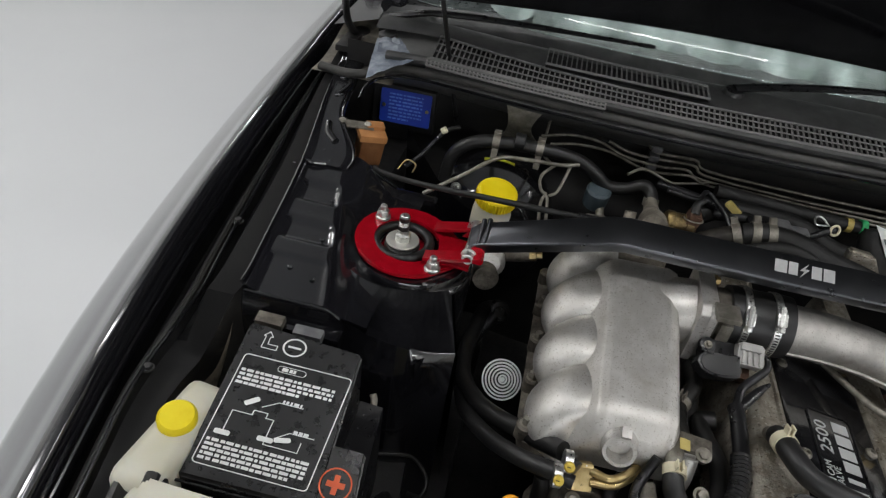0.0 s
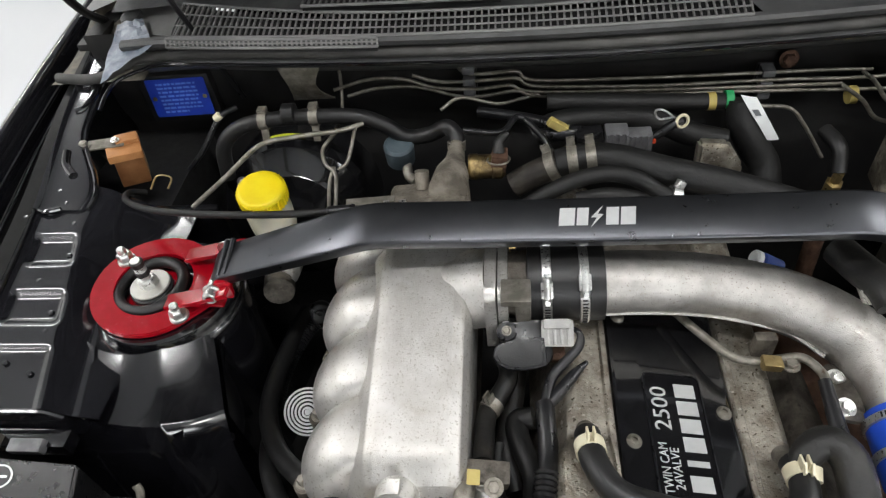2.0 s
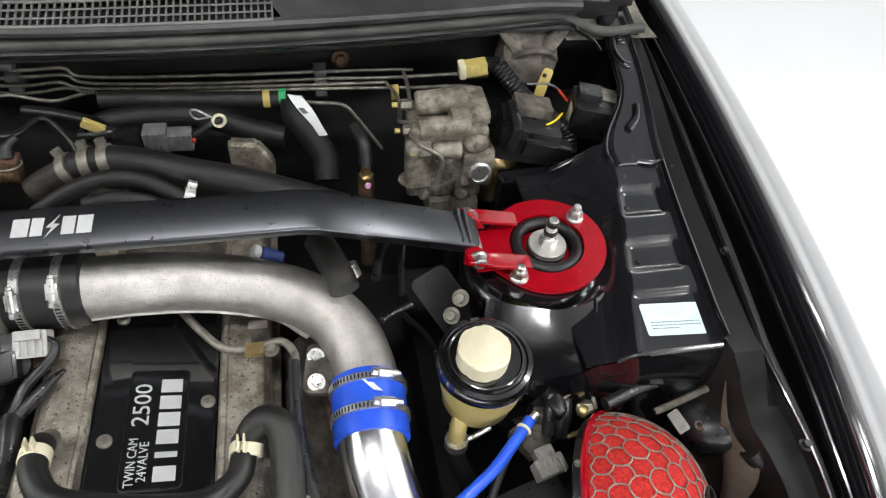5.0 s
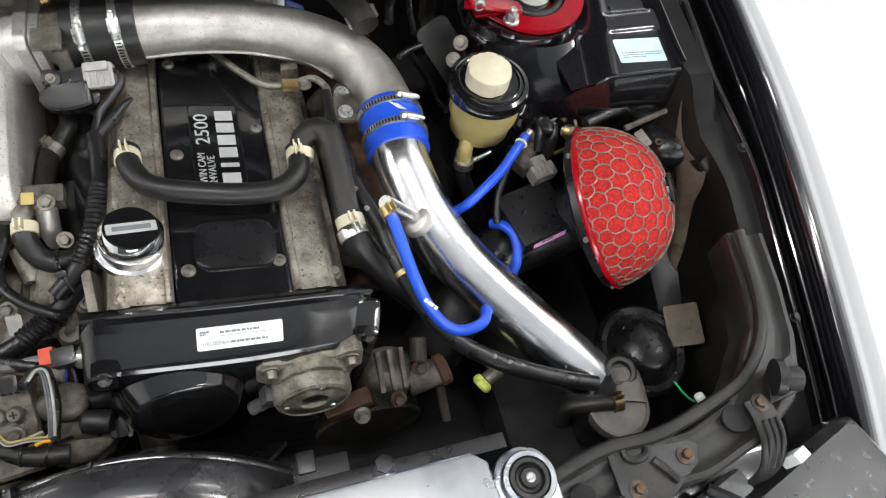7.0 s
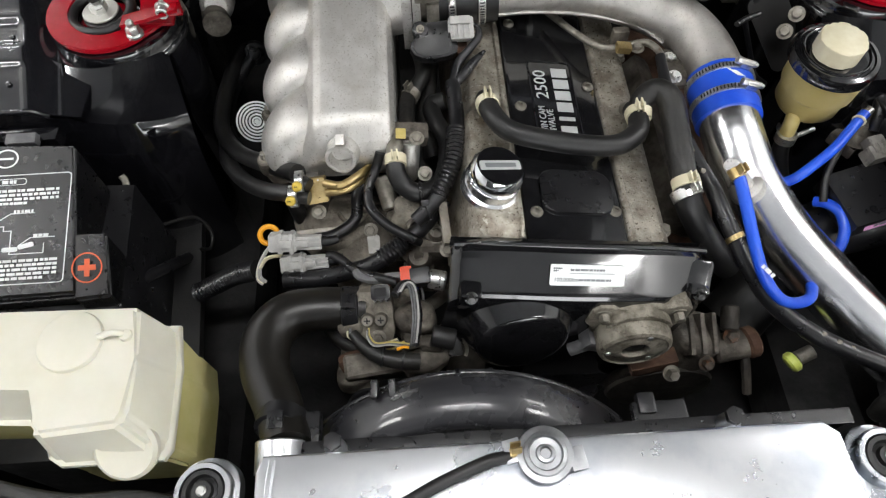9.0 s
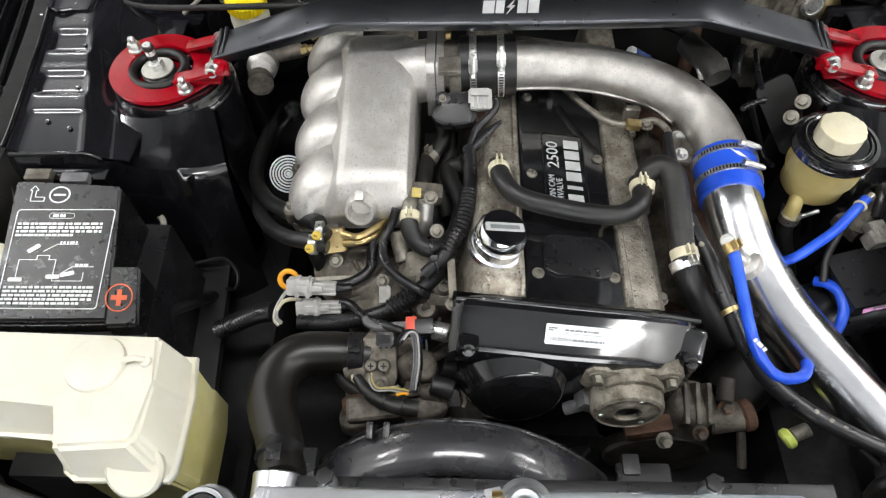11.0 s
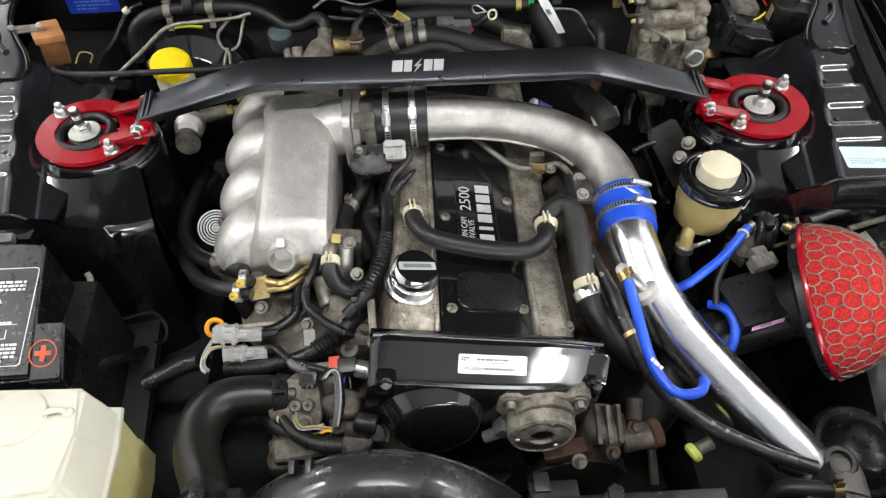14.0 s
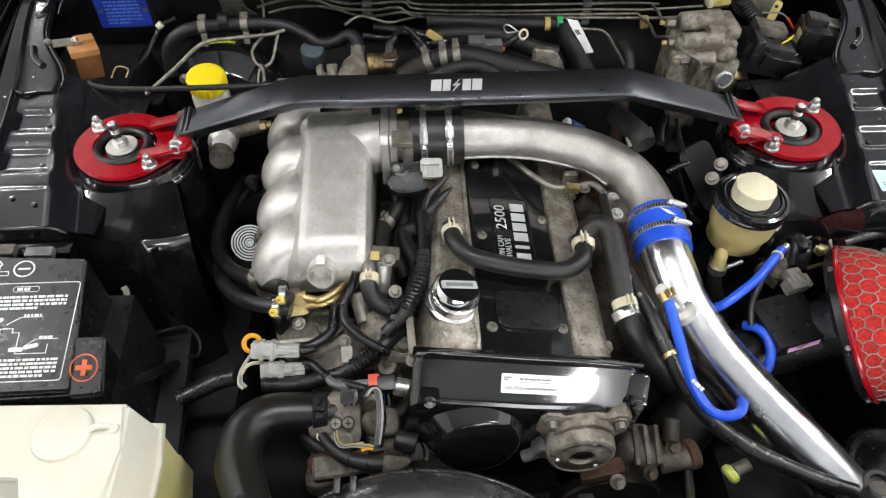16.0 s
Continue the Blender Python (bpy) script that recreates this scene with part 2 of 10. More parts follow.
REDFOAM = mat("red_foam", (0.42, 0.010, 0.009), (0.70, 0.03, 0.02), 0.85, scale=300, bump=1.0, bscale=700, fleck=(0.25, 0.004, 0.004), flo=0.55, fhi=0.65, fscale=420)
REDLABEL = mat("red_plastic", (0.6, 0.06, 0.02), None, 0.4)
WHITE = mat("white_print", (0.72, 0.73, 0.72), (0.80, 0.81, 0.80), 0.5)
SILVERPRINT = mat("silver_print", (0.50, 0.51, 0.51), (0.60, 0.61, 0.61), 0.4, metal=0.3)
PAPER = mat("white_label", (0.78, 0.80, 0.80), (0.84, 0.86, 0.86), 0.4, scale=50)
PALEBLUE = mat("pale_blue_sticker", (0.55, 0.72, 0.76), (0.66, 0.80, 0.82), 0.4, scale=50)
PINK = mat("pink_sticker", (0.80, 0.36, 0.66), (0.85, 0.42, 0.72), 0.4)
LIME = mat("yellow_green_sticker", (0.72, 0.78, 0.05), None, 0.4)
GREENTAPE = mat("green_plastic", (0.02, 0.30, 0.10), None, 0.5)
GREENCLEAR = mat("yellow_green_cap", (0.50, 0.56, 0.12), None, 0.4, sss=0.2)
INK = mat("grey_print", (0.16, 0.17, 0.18), None, 0.5)
REDINK = mat("red_print", (0.62, 0.10, 0.03), None, 0.5)
FELT = mat("black_felt", (0.010, 0.010, 0.010), (0.022, 0.021, 0.020), 0.9, scale=40, bump=0.5, bscale=500)
SILVERTAPE = mat("silver_quilted_foil", (0.14, 0.155, 0.15), (0.24, 0.26, 0.255), 0.35, metal=0.6, scale=10, bump=0.3, bscale=80)
GLASS = mat("windscreen_glass", (0.75, 0.85, 0.82), None, 0.02, trans=1.0, rvar=0.01, ior=1.45)
FLOOR = mat("grey_epoxy_floor", (0.72, 0.735, 0.75), (0.74, 0.755, 0.765), 0.32, scale=0.7, coat=0.15, bump=0.02, bscale=25)
WALLPAINT = mat("white_wall_paint", (0.80, 0.80, 0.79), (0.85, 0.85, 0.84), 0.7, scale=3, bump=0.1, bscale=60)
CEILPAINT = mat("grey_ceiling_paint", (0.42, 0.425, 0.435), (0.46, 0.465, 0.475), 0.8, scale=3, bump=0.1, bscale=60)
DOORGREY = mat("dark_grey_door_paint", (0.035, 0.036, 0.038), (0.05, 0.051, 0.053), 0.5, scale=3, bump=0.1, bscale=60)
lampm = bpy.data.materials.new("lamp_glow")
lampm.use_nodes = True
lampm.node_tree.nodes["Principled BSDF"].inputs["Emission Color"].default_value = (1.0, 0.995, 0.985, 1)
lampm.node_tree.nodes["Principled BSDF"].inputs["Emission Strength"].default_value = 6.0


# ---- building helpers ----
def thing(name, loc, label, category, group="", kind=""):
    e = new(name)
    e.empty_display_size = 0.03
    e.location = loc
    return tagged(e, label, category, group, kind)


def finish(bm, name, material, angle=38):
    me = bpy.data.meshes.new(name)
    bmesh.ops.recalc_face_normals(bm, faces=bm.faces)
    bm.to_mesh(me)
    bm.free()
    for p in me.polygons:
        p.use_smooth = True
    me.set_sharp_from_angle(angle=radians(angle))
    me.materials.append(material)
    return me


def part(name, bm, material, parent=None, label="", angle=38):
    """One mesh, built in the place's own coordinates, under a thing or a part."""
    ob = new(name, finish(bm, name, material, angle))
    if parent is not None:
        ob.parent = parent
        if parent.parent is None:
            ob.location = -parent.location
    return tagged(ob, label)


def B():
    return bmesh.new()


def basis(axis, up=(0, 0, 1)):
    """A turn whose z lies along axis."""
    z = Vector(axis).normalized()
    x = Vector(up).cross(z)
    if x.length < 1e-4:
        x = Vector((1, 0, 0)).cross(z) if abs(z.x) < 0.9 else Vector((0, 1, 0)).cross(z)
    x.normalize()
    y = z.cross(x)
    return Matrix((x, y, z)).transposed().to_4x4()


def box(bm, c, size, rot=(0, 0, 0), bev=0.003, seg=2, m=None, top=1.0):
    """A bevelled block; top scales its upper face."""
    mm = (m or Matrix.Identity(4)) @ pose(*c, *rot)
    vs = bmesh.ops.create_cube(bm, size=1.0)["verts"]
    for v in vs:
        k = top if v.co.z > 0 else 1.0
        v.co = Vector((v.co.x * size[0] * k, v.co.y * size[1] * k, v.co.z * size[2]))
    if bev:
        edges = list({e for v in vs for e in v.link_edges})
        g = bmesh.ops.bevel(bm, geom=edges, offset=min(bev, min(size) * 0.45), segments=seg, profile=0.7, affect="EDGES")
        vs = list({v for f in g["faces"] for v in f.verts} | {v for v in vs if v.is_valid})
    bmesh.ops.transform(bm, matrix=mm, verts=vs)
    return bm


def lathe(bm, origin, axis, profile, seg=28, up=(0, 0, 1)):
    """Turned body: profile of (radius, height along the axis)."""
    m = Matrix.Translation(origin) @ basis(axis, up)
    rings = []
    for r, h in profile:
        if r < 1e-5:
            rings.append([bm.verts.new(m @ Vector((0, 0, h)))])
        else:
            rings.append([bm.verts.new(m @ Vector((r * math.cos(2 * math.pi * i / seg), r * math.sin(2 * math.pi * i / seg), h))) for i in range(seg)])
    for a, b in zip(rings, rings[1:]):
        for i in range(seg):
            j = (i + 1) % seg
            if len(a) == 1 and len(b) == 1:
                continue
            if len(a) == 1:
                bm.faces.new((a[0], b[i], b[j]))
            elif len(b) == 1:
                bm.faces.new((a[i], a[j], b[0]))
            else:
                bm.faces.new((a[i], a[j], b[j], b[i]))
    for r in (rings[0], rings[-1]):
        if len(r) > 1:
            bm.faces.new(r)
    return bm


def cyl(bm, p0, p1, r, seg=20, bev=0.0, r1=None):
    p0, p1 = Vector(p0), Vector(p1)
    h = (p1 - p0).length
    e = r if r1 is None else r1
    b = min(bev, h * 0.45, r * 0.9, e * 0.9)
    prof = [(r - b, 0), (r, b), (e, h - b), (e - b, h)] if b else [(r, 0), (e, h)]
    return lathe(bm, p0, p1 - p0, prof, seg)


def hexbolt(bm, p, axis=(0, 0, 1), r=0.006, h=0.005, washer=True):
    a = Vector(axis).normalized()
    p = Vector(p)
    if washer:
        cyl(bm, p, p + a * 0.0016, r * 1.5, 20)
        p = p + a * 0.0016
    lathe(bm, p, a, [(r, 0), (r, h * 0.85), (r * 0.86, h), (0, h)], 6)
    return bm


def torus(bm, c, axis, R, r, seg=36, rs=10, a0=0.0, a1=360.0):
    m = Matrix.Translation(c) @ basis(axis)
    full = abs(a1 - a0) > 359
    n = seg if full else seg + 1
    rings = []
    for i in range(n):
        a = radians(a0 + (a1 - a0) * i / seg)
        rings.append([bm.verts.new(m @ Vector(((R + r * math.cos(k)) * math.cos(a), (R + r * math.cos(k)) * math.sin(a), r * math.sin(k))))
                      for k in (2 * math.pi * j / rs for j in range(rs))])
    for i in range(n if full else n - 1):
        p, q = rings[i], rings[(i + 1) % n]
        for j in range(rs):
            bm.faces.new((p[j], q[j], q[(j + 1) % rs], p[(j + 1) % rs]))
    if not full:
        bm.faces.new(rings[0]), bm.faces.new(rings[-1])
    return bm


def spline(pts, steps=6):
    pts = [Vector(p) for p in pts]
    if len(pts) < 3:
        return pts
    ext = [pts[0] * 2 - pts[1]] + pts + [pts[-1] * 2 - pts[-2]]
    out = []
    for i in range(1, len(ext) - 2):
        p0, p1, p2, p3 = ext[i - 1:i + 3]
        for k in range(steps):
            t = k / steps
            out.append(0.5 * ((2 * p1) + (p2 - p0) * t + (2 * p0 - 5 * p1 + 4 * p2 - p3) * t * t + (3 * p1 - p0 - 3 * p2 + p3) * t ** 3))
    return out + [pts[-1]]


def resample(pts, step):
    d = [0.0]
    for a, b in zip(pts, pts[1:]):
        d.append(d[-1] + (b - a).length)
    n = max(2, int(d[-1] / step))
    out, j = [], 0
    for i in range(n + 1):
        s = d[-1] * i / n
        while j < len(d) - 2 and d[j + 1] < s:
            j += 1
        out.append(pts[j].lerp(pts[j + 1], (s - d[j]) / max(1e-9, d[j + 1] - d[j])))
    return out


def tube(bm, pts, r, seg=12, steps=6, cap=True, rings=0.0, depth=0.0, flat=1.0, step=0.0):
    """A hose along a smooth path; r a radius or one for each given point; rings: pitch of corrugations."""
    path = spline(pts, steps)
    if rings or step:
        path = resample(path, step or rings / 4)
    n = len(path)
    length = [0.0]
    for a, b in zip(path, path[1:]):
        length.append(length[-1] + (b - a).length)
    t0 = (path[1] - path[0]).normalized()
    nrm = Vector((0, 0, 1)).cross(t0)
    if nrm.length < 1e-3:
        nrm = Vector((1, 0, 0))
    nrm.normalize()
    loops = []
    for i, p in enumerate(path):
        t = (path[min(i + 1, n - 1)] - path[max(i - 1, 0)]).normalized()
        nrm = (nrm - t * nrm.dot(t)).normalized()
        bi = t.cross(nrm)
        if isinstance(r, (tuple, list)):
            f = length[i] / length[-1] * (len(r) - 1)
            k = min(int(f), len(r) - 2)
            rad = r[k] + (r[k + 1] - r[k]) * (f - k)
        else:
            rad = r
        if rings:
            rad += depth * math.cos(2 * math.pi * length[i] / rings)
        loops.append([bm.verts.new(p + nrm * math.cos(a) * rad + bi * math.sin(a) * rad * flat) for a in (2 * math.pi * j / seg for j in range(seg))])
    for a, b in zip(loops, loops[1:]):
        for j in range(seg):
            bm.faces.new((a[j], a[(j + 1) % seg], b[(j + 1) % seg], b[j]))
    if cap:
        bm.faces.new(loops[0]), bm.faces.new(loops[-1])
    return bm


def sheet(bm, f, nu, nv, thick=0.0):
    """A surface f(u, v), u and v from 0 to 1, with a thickness along -z if given."""
    g = [[bm.verts.new(f(i / nu, j / nv)) for j in range(nv + 1)] for i in range(nu + 1)]
    fs = [bm.faces.new((g[i][j], g[i + 1][j], g[i + 1][j + 1], g[i][j + 1])) for i in range(nu) for j in range(nv)]
    if thick:
        ex = bmesh.ops.extrude_face_region(bm, geom=fs)["geom"]
        bmesh.ops.translate(bm, vec=(0, 0, -thick), verts=[v for v in ex if isinstance(v, bmesh.types.BMVert)])
    return bm


def prism(bm, poly, z0, z1, m=None, bev=0.0, seg=2):
    """A flat outline given height, placed by m."""
    lo = [bm.verts.new((x, y, z0)) for x, y in poly]
    hi = [bm.verts.new((x, y, z1)) for x, y in poly]
    n = len(poly)
    fs = [bm.faces.new(hi), bm.faces.new(lo[::-1])]
    fs += [bm.faces.new((lo[i], lo[(i + 1) % n], hi[(i + 1) % n], hi[i])) for i in range(n)]
    vs = lo + hi
    if bev:
        edges = list({e for v in hi for e in v.link_edges if all(w in hi for w in e.verts)})
        g = bmesh.ops.bevel(bm, geom=edges, offset=bev, segments=seg, profile=0.6, affect="EDGES")
        vs = list({v for f in g["faces"] for v in f.verts} | {v for v in vs if v.is_valid})
    if m:
        bmesh.ops.transform(bm, matrix=m, verts=vs)
    return bm


def rounded(w, h, r, n=5, cx=0.0, cy=0.0):
    out = []
    for sx, sy, a in ((1, 1, 0), (-1, 1, 90), (-1, -1, 180), (1, -1, 270)):
        for k in range(n + 1):
            t = radians(a + 90 * k / n)
            out.append((cx + sx * (w / 2 - r) + r * math.cos(t), cy + sy * (h / 2 - r) + r * math.sin(t)))
    return out


def lettering(name, text, size, m, material, parent, depth=0.0006, align="CENTER", label="", stretch=1.0):
    cu = bpy.data.curves.new(name, "FONT")
    cu.body, cu.size, cu.extrude, cu.align_x, cu.align_y = text, size, depth, align, "CENTER"
    cu.resolution_u = 3
    tmp = new(name + "_tmp", cu)
    bpy.context.view_layer.update()
    me = bpy.data.meshes.new_from_object(tmp.evaluated_get(bpy.context.evaluated_depsgraph_get()))
    bpy.data.objects.remove(tmp)
    bpy.data.curves.remove(cu)
    me.transform(m @ Matrix.Diagonal((stretch, 1, 1, 1)))
    me.materials.clear()
    me.materials.append(material)
    ob = new(name, me)
    ob.parent = parent
    if parent.parent is None:
        ob.location = -parent.location
    return tagged(ob, label)


def bars(bm, m, w, h, rows, fill=0.62, seed=1, z=0.0, cut=True):
    """Rows of short plain bars where writing is too small to read, centred on m's plane."""
    rnd = random.Random(seed)
    for i in range(rows):
        y = h / 2 - (i + 0.5) * h / rows
        x = -w / 2
        end = w / 2 * (1.0 if i < rows - 1 else rnd.uniform(0.1, 0.8))
        while x < end:
            l = min(rnd.uniform(0.5, 1.6) * h / rows, end - x)
            prism(bm, [(x, y - fill * h / rows / 2), (x + l, y - fill * h / rows / 2), (x + l, y + fill * h / rows / 2), (x, y + fill * h / rows / 2)], z, z + 0.0004, m)
            x += l + (rnd.uniform(0.15, 0.4) * h / rows if cut else 0)
    return bm


def clamp_band(parent, c, axis, R, w=0.009, screw=(0, 0, 1), name="hose_clamp", material=None, slots=True):
    """Worm-drive clamp: band, housing and screw, as one part."""
    material = material or STEEL
    a = Vector(axis).normalized()
    c = Vector(c)
    s = Vector(screw)
    s = (s - a * s.dot(a)).normalized()
    t = a.cross(s)
    bm = lathe(B(), c - a * w / 2, a, [(R, 0), (R + 0.0018, 0.0008), (R + 0.0018, w - 0.0008), (R, w)], 40)
    box(bm, (0, 0, 0), (0.017, w * 1.25, 0.008), bev=0.002, m=Matrix.Translation(c + s * (R + 0.004)) @ Matrix((t, a, s)).transposed().to_4x4())
    cyl(bm, c + s * (R + 0.0065) - t * 0.014, c + s * (R + 0.0065) + t * 0.010, 0.0040, 12, 0.001)
    lathe(bm, c + s * (R + 0.0065) + t * 0.010, t, [(0.0048, 0), (0.0048, 0.005), (0.004, 0.006), (0, 0.006)], 6)
    cyl(bm, c + s * (R + 0.0062) - t * 0.017, c + s * (R + 0.0062) - t * 0.013, 0.0030, 10, 0.0006)
    ob = part(name, bm, material, parent)
    if slots:
        sb = B()
        for k in range(12):
            q = radians(20 + 5.5 * k)
            d = s * math.cos(q) + t * math.sin(q)
            box(sb, (0, 0, 0), (0.0016, w * 0.55, 0.0008), bev=0, m=Matrix.Translation(c + d * (R + 0.0020)) @ Matrix((d.cross(a) * -1, a, d)).transposed().to_4x4())
        part("slot_row", sb, DARK, ob, "dark worm-drive slots")
    return ob


def spring_clip(parent, c, axis, R, material=None, name="spring_clamp"):
    material = material or BRASS
    a = Vector(axis).normalized()
    c = Vector(c)
    bm = lathe(B(), c - a * 0.006, a, [(R, 0), (R + 0.0012, 0), (R + 0.0012, 0.012), (R, 0.012)], 24)
    s = a.cross(Vector((0, 0.3, 1))).normalized()
    u = s.cross(a)
    for k in (-1, 1):
        box(bm, (0, 0, 0), (0.002, 0.010, 0.010), bev=0.0005, m=Matrix.Translation(c + u * (R + 0.005) + s * 0.003 * k) @ Matrix((s, a, u)).transposed().to_4x4())
    return part(name, bm, material, parent)


def nodule(bm, c, r, sq=(1, 1, 1), rot=(0, 0, 0), lump=0.12, seed=1):
    """A rounded, slightly uneven casting."""
    rnd = random.Random(seed)
    ph = [rnd.uniform(0, 6) for _ in range(4)]
    vs = bmesh.ops.create_uvsphere(bm, u_segments=28, v_segments=18, radius=1.0)["verts"]
    m = pose(*c, *rot)
    for v in vs:
        n = v.co.copy()
        k = 1 + lump * (math.sin(3 * n.x + ph[0]) * math.sin(2.5 * n.y + ph[1]) + 0.5 * math.sin(6 * n.z + ph[2]))
        p = [math.copysign(abs(q) ** 0.8, q) for q in n]
        v.co = m @ Vector((p[0] * r * sq[0] * k, p[1] * r * sq[1] * k, p[2] * r * sq[2] * k))
    return bm


# ---- the garage ----
RX, RY0, RY1 = 3.45, -4.2, 6.0
bm = B()
box(bm, (0, (RY0 + RY1) / 2, -0.1), (2 * RX, RY1 - RY0, 0.2), bev=0)
tagged(part("floor", bm, FLOOR), "pale grey glossy epoxy garage floor", "floor", kind="structure")
for nm, c, s in (("wall_west", (-RX - 0.1, 0.75, ROOM_TOP / 2), (0.2, RY1 - RY0, ROOM_TOP)), ("wall_east", (RX + 0.1, 0.75, ROOM_TOP / 2), (0.2, RY1 - RY0, ROOM_TOP)),
                 ("wall_north", (0, RY1 + 0.1, ROOM_TOP / 2), (2 * RX + 0.4, 0.2, ROOM_TOP))):
    tagged(part(nm, box(B(), c, s, bev=0), WALLPAINT), "plain white painted garage wall", "wall", kind="structure")
wx0, wx1 = WIN[0] - WIN[1] / 2, WIN[0] + WIN[1] / 2
bm = B()
for x0, x1, z0, z1 in ((-RX - 0.2, wx0, 0, ROOM_TOP), (wx1, RX + 0.2, 0, ROOM_TOP), (wx0, wx1, 0, WIN[2]), (wx0, wx1, WIN[3], ROOM_TOP)):
    box(bm, ((x0 + x1) / 2, RY0 - 0.1, (z0 + z1) / 2), (x1 - x0, 0.2, z1 - z0), bev=0)
tagged(part("wall_south", bm, DOORGREY), "plain dark grey garage front with a window", "wall", kind="structure")
win = thing("window_1", (WIN[0], RY0 - 0.05, WIN[2]), "wide white-framed garage window", "window", kind="structure")
for x in (wx0 + 0.02, (wx0 + wx1) / 2, wx1 - 0.02):
    part("mullion", box(B(), (x, RY0 - 0.03, (WIN[2] + WIN[3]) / 2), (0.04, 0.05, WIN[3] - WIN[2]), bev=0.004), WALLPAINT, win)
for z in (WIN[2] + 0.02, WIN[3] - 0.02):
    part("window_rail", box(B(), (WIN[0], RY0 - 0.028, z), (WIN[1] - 0.1, 0.04, 0.036), bev=0.004), WALLPAINT, win)
tagged(part("backdrop", box(B(), (WIN[0], RY0 - 0.6, 1.7), (6.0, 0.02, 3.4), bev=0), lampm), "plain bright overcast sky outside the window", "backdrop", kind="structure")
tagged(part("ceiling", box(B(), (0, 0.75, ROOM_TOP + 0.1), (2 * RX + 0.4, RY1 - RY0 + 0.4, 0.2), bev=0), CEILPAINT), "plain grey garage ceiling", "ceiling", kind="structure")
# the two added lamps get fixtures too
for tx, ty, tw, power in TUBES:
    fx = thing("ceiling_light", (tx, ty, ROOM_TOP), "long white fluorescent ceiling light", "ceiling light", "ceiling lights")
    part("housing", box(B(), (tx, ty, ROOM_TOP - 0.03), (1.3, tw + 0.04, 0.06), bev=0.008), WALLPAINT, fx)
    part("diffuser", box(B(), (tx, ty, ROOM_TOP - 0.075), (1.25, tw, 0.03), bev=0.01), lampm, fx, "glowing white diffuser")


# ---- the car's body round the engine bay ----
def zfen(y):
    return float(np.interp(y, (-0.95, -0.7, -0.41, -0.2, 0.0, 0.2, 0.43, 0.8, 1.3), (0.60, 0.70, 0.785, 0.845, 0.88, 0.91, 0.935, 0.965, 0.99)))


def xfen(y):
    return float(np.interp(y, (-0.95, -0.6, -0.3, 0.0, 0.4, 1.3), (0.712, 0.766, 0.790, 0.803, 0.810, 0.812)))


def smooth(f, y, h=0.12):
    return (f(y - h) + 2 * f(y) + f(y + h)) / 4


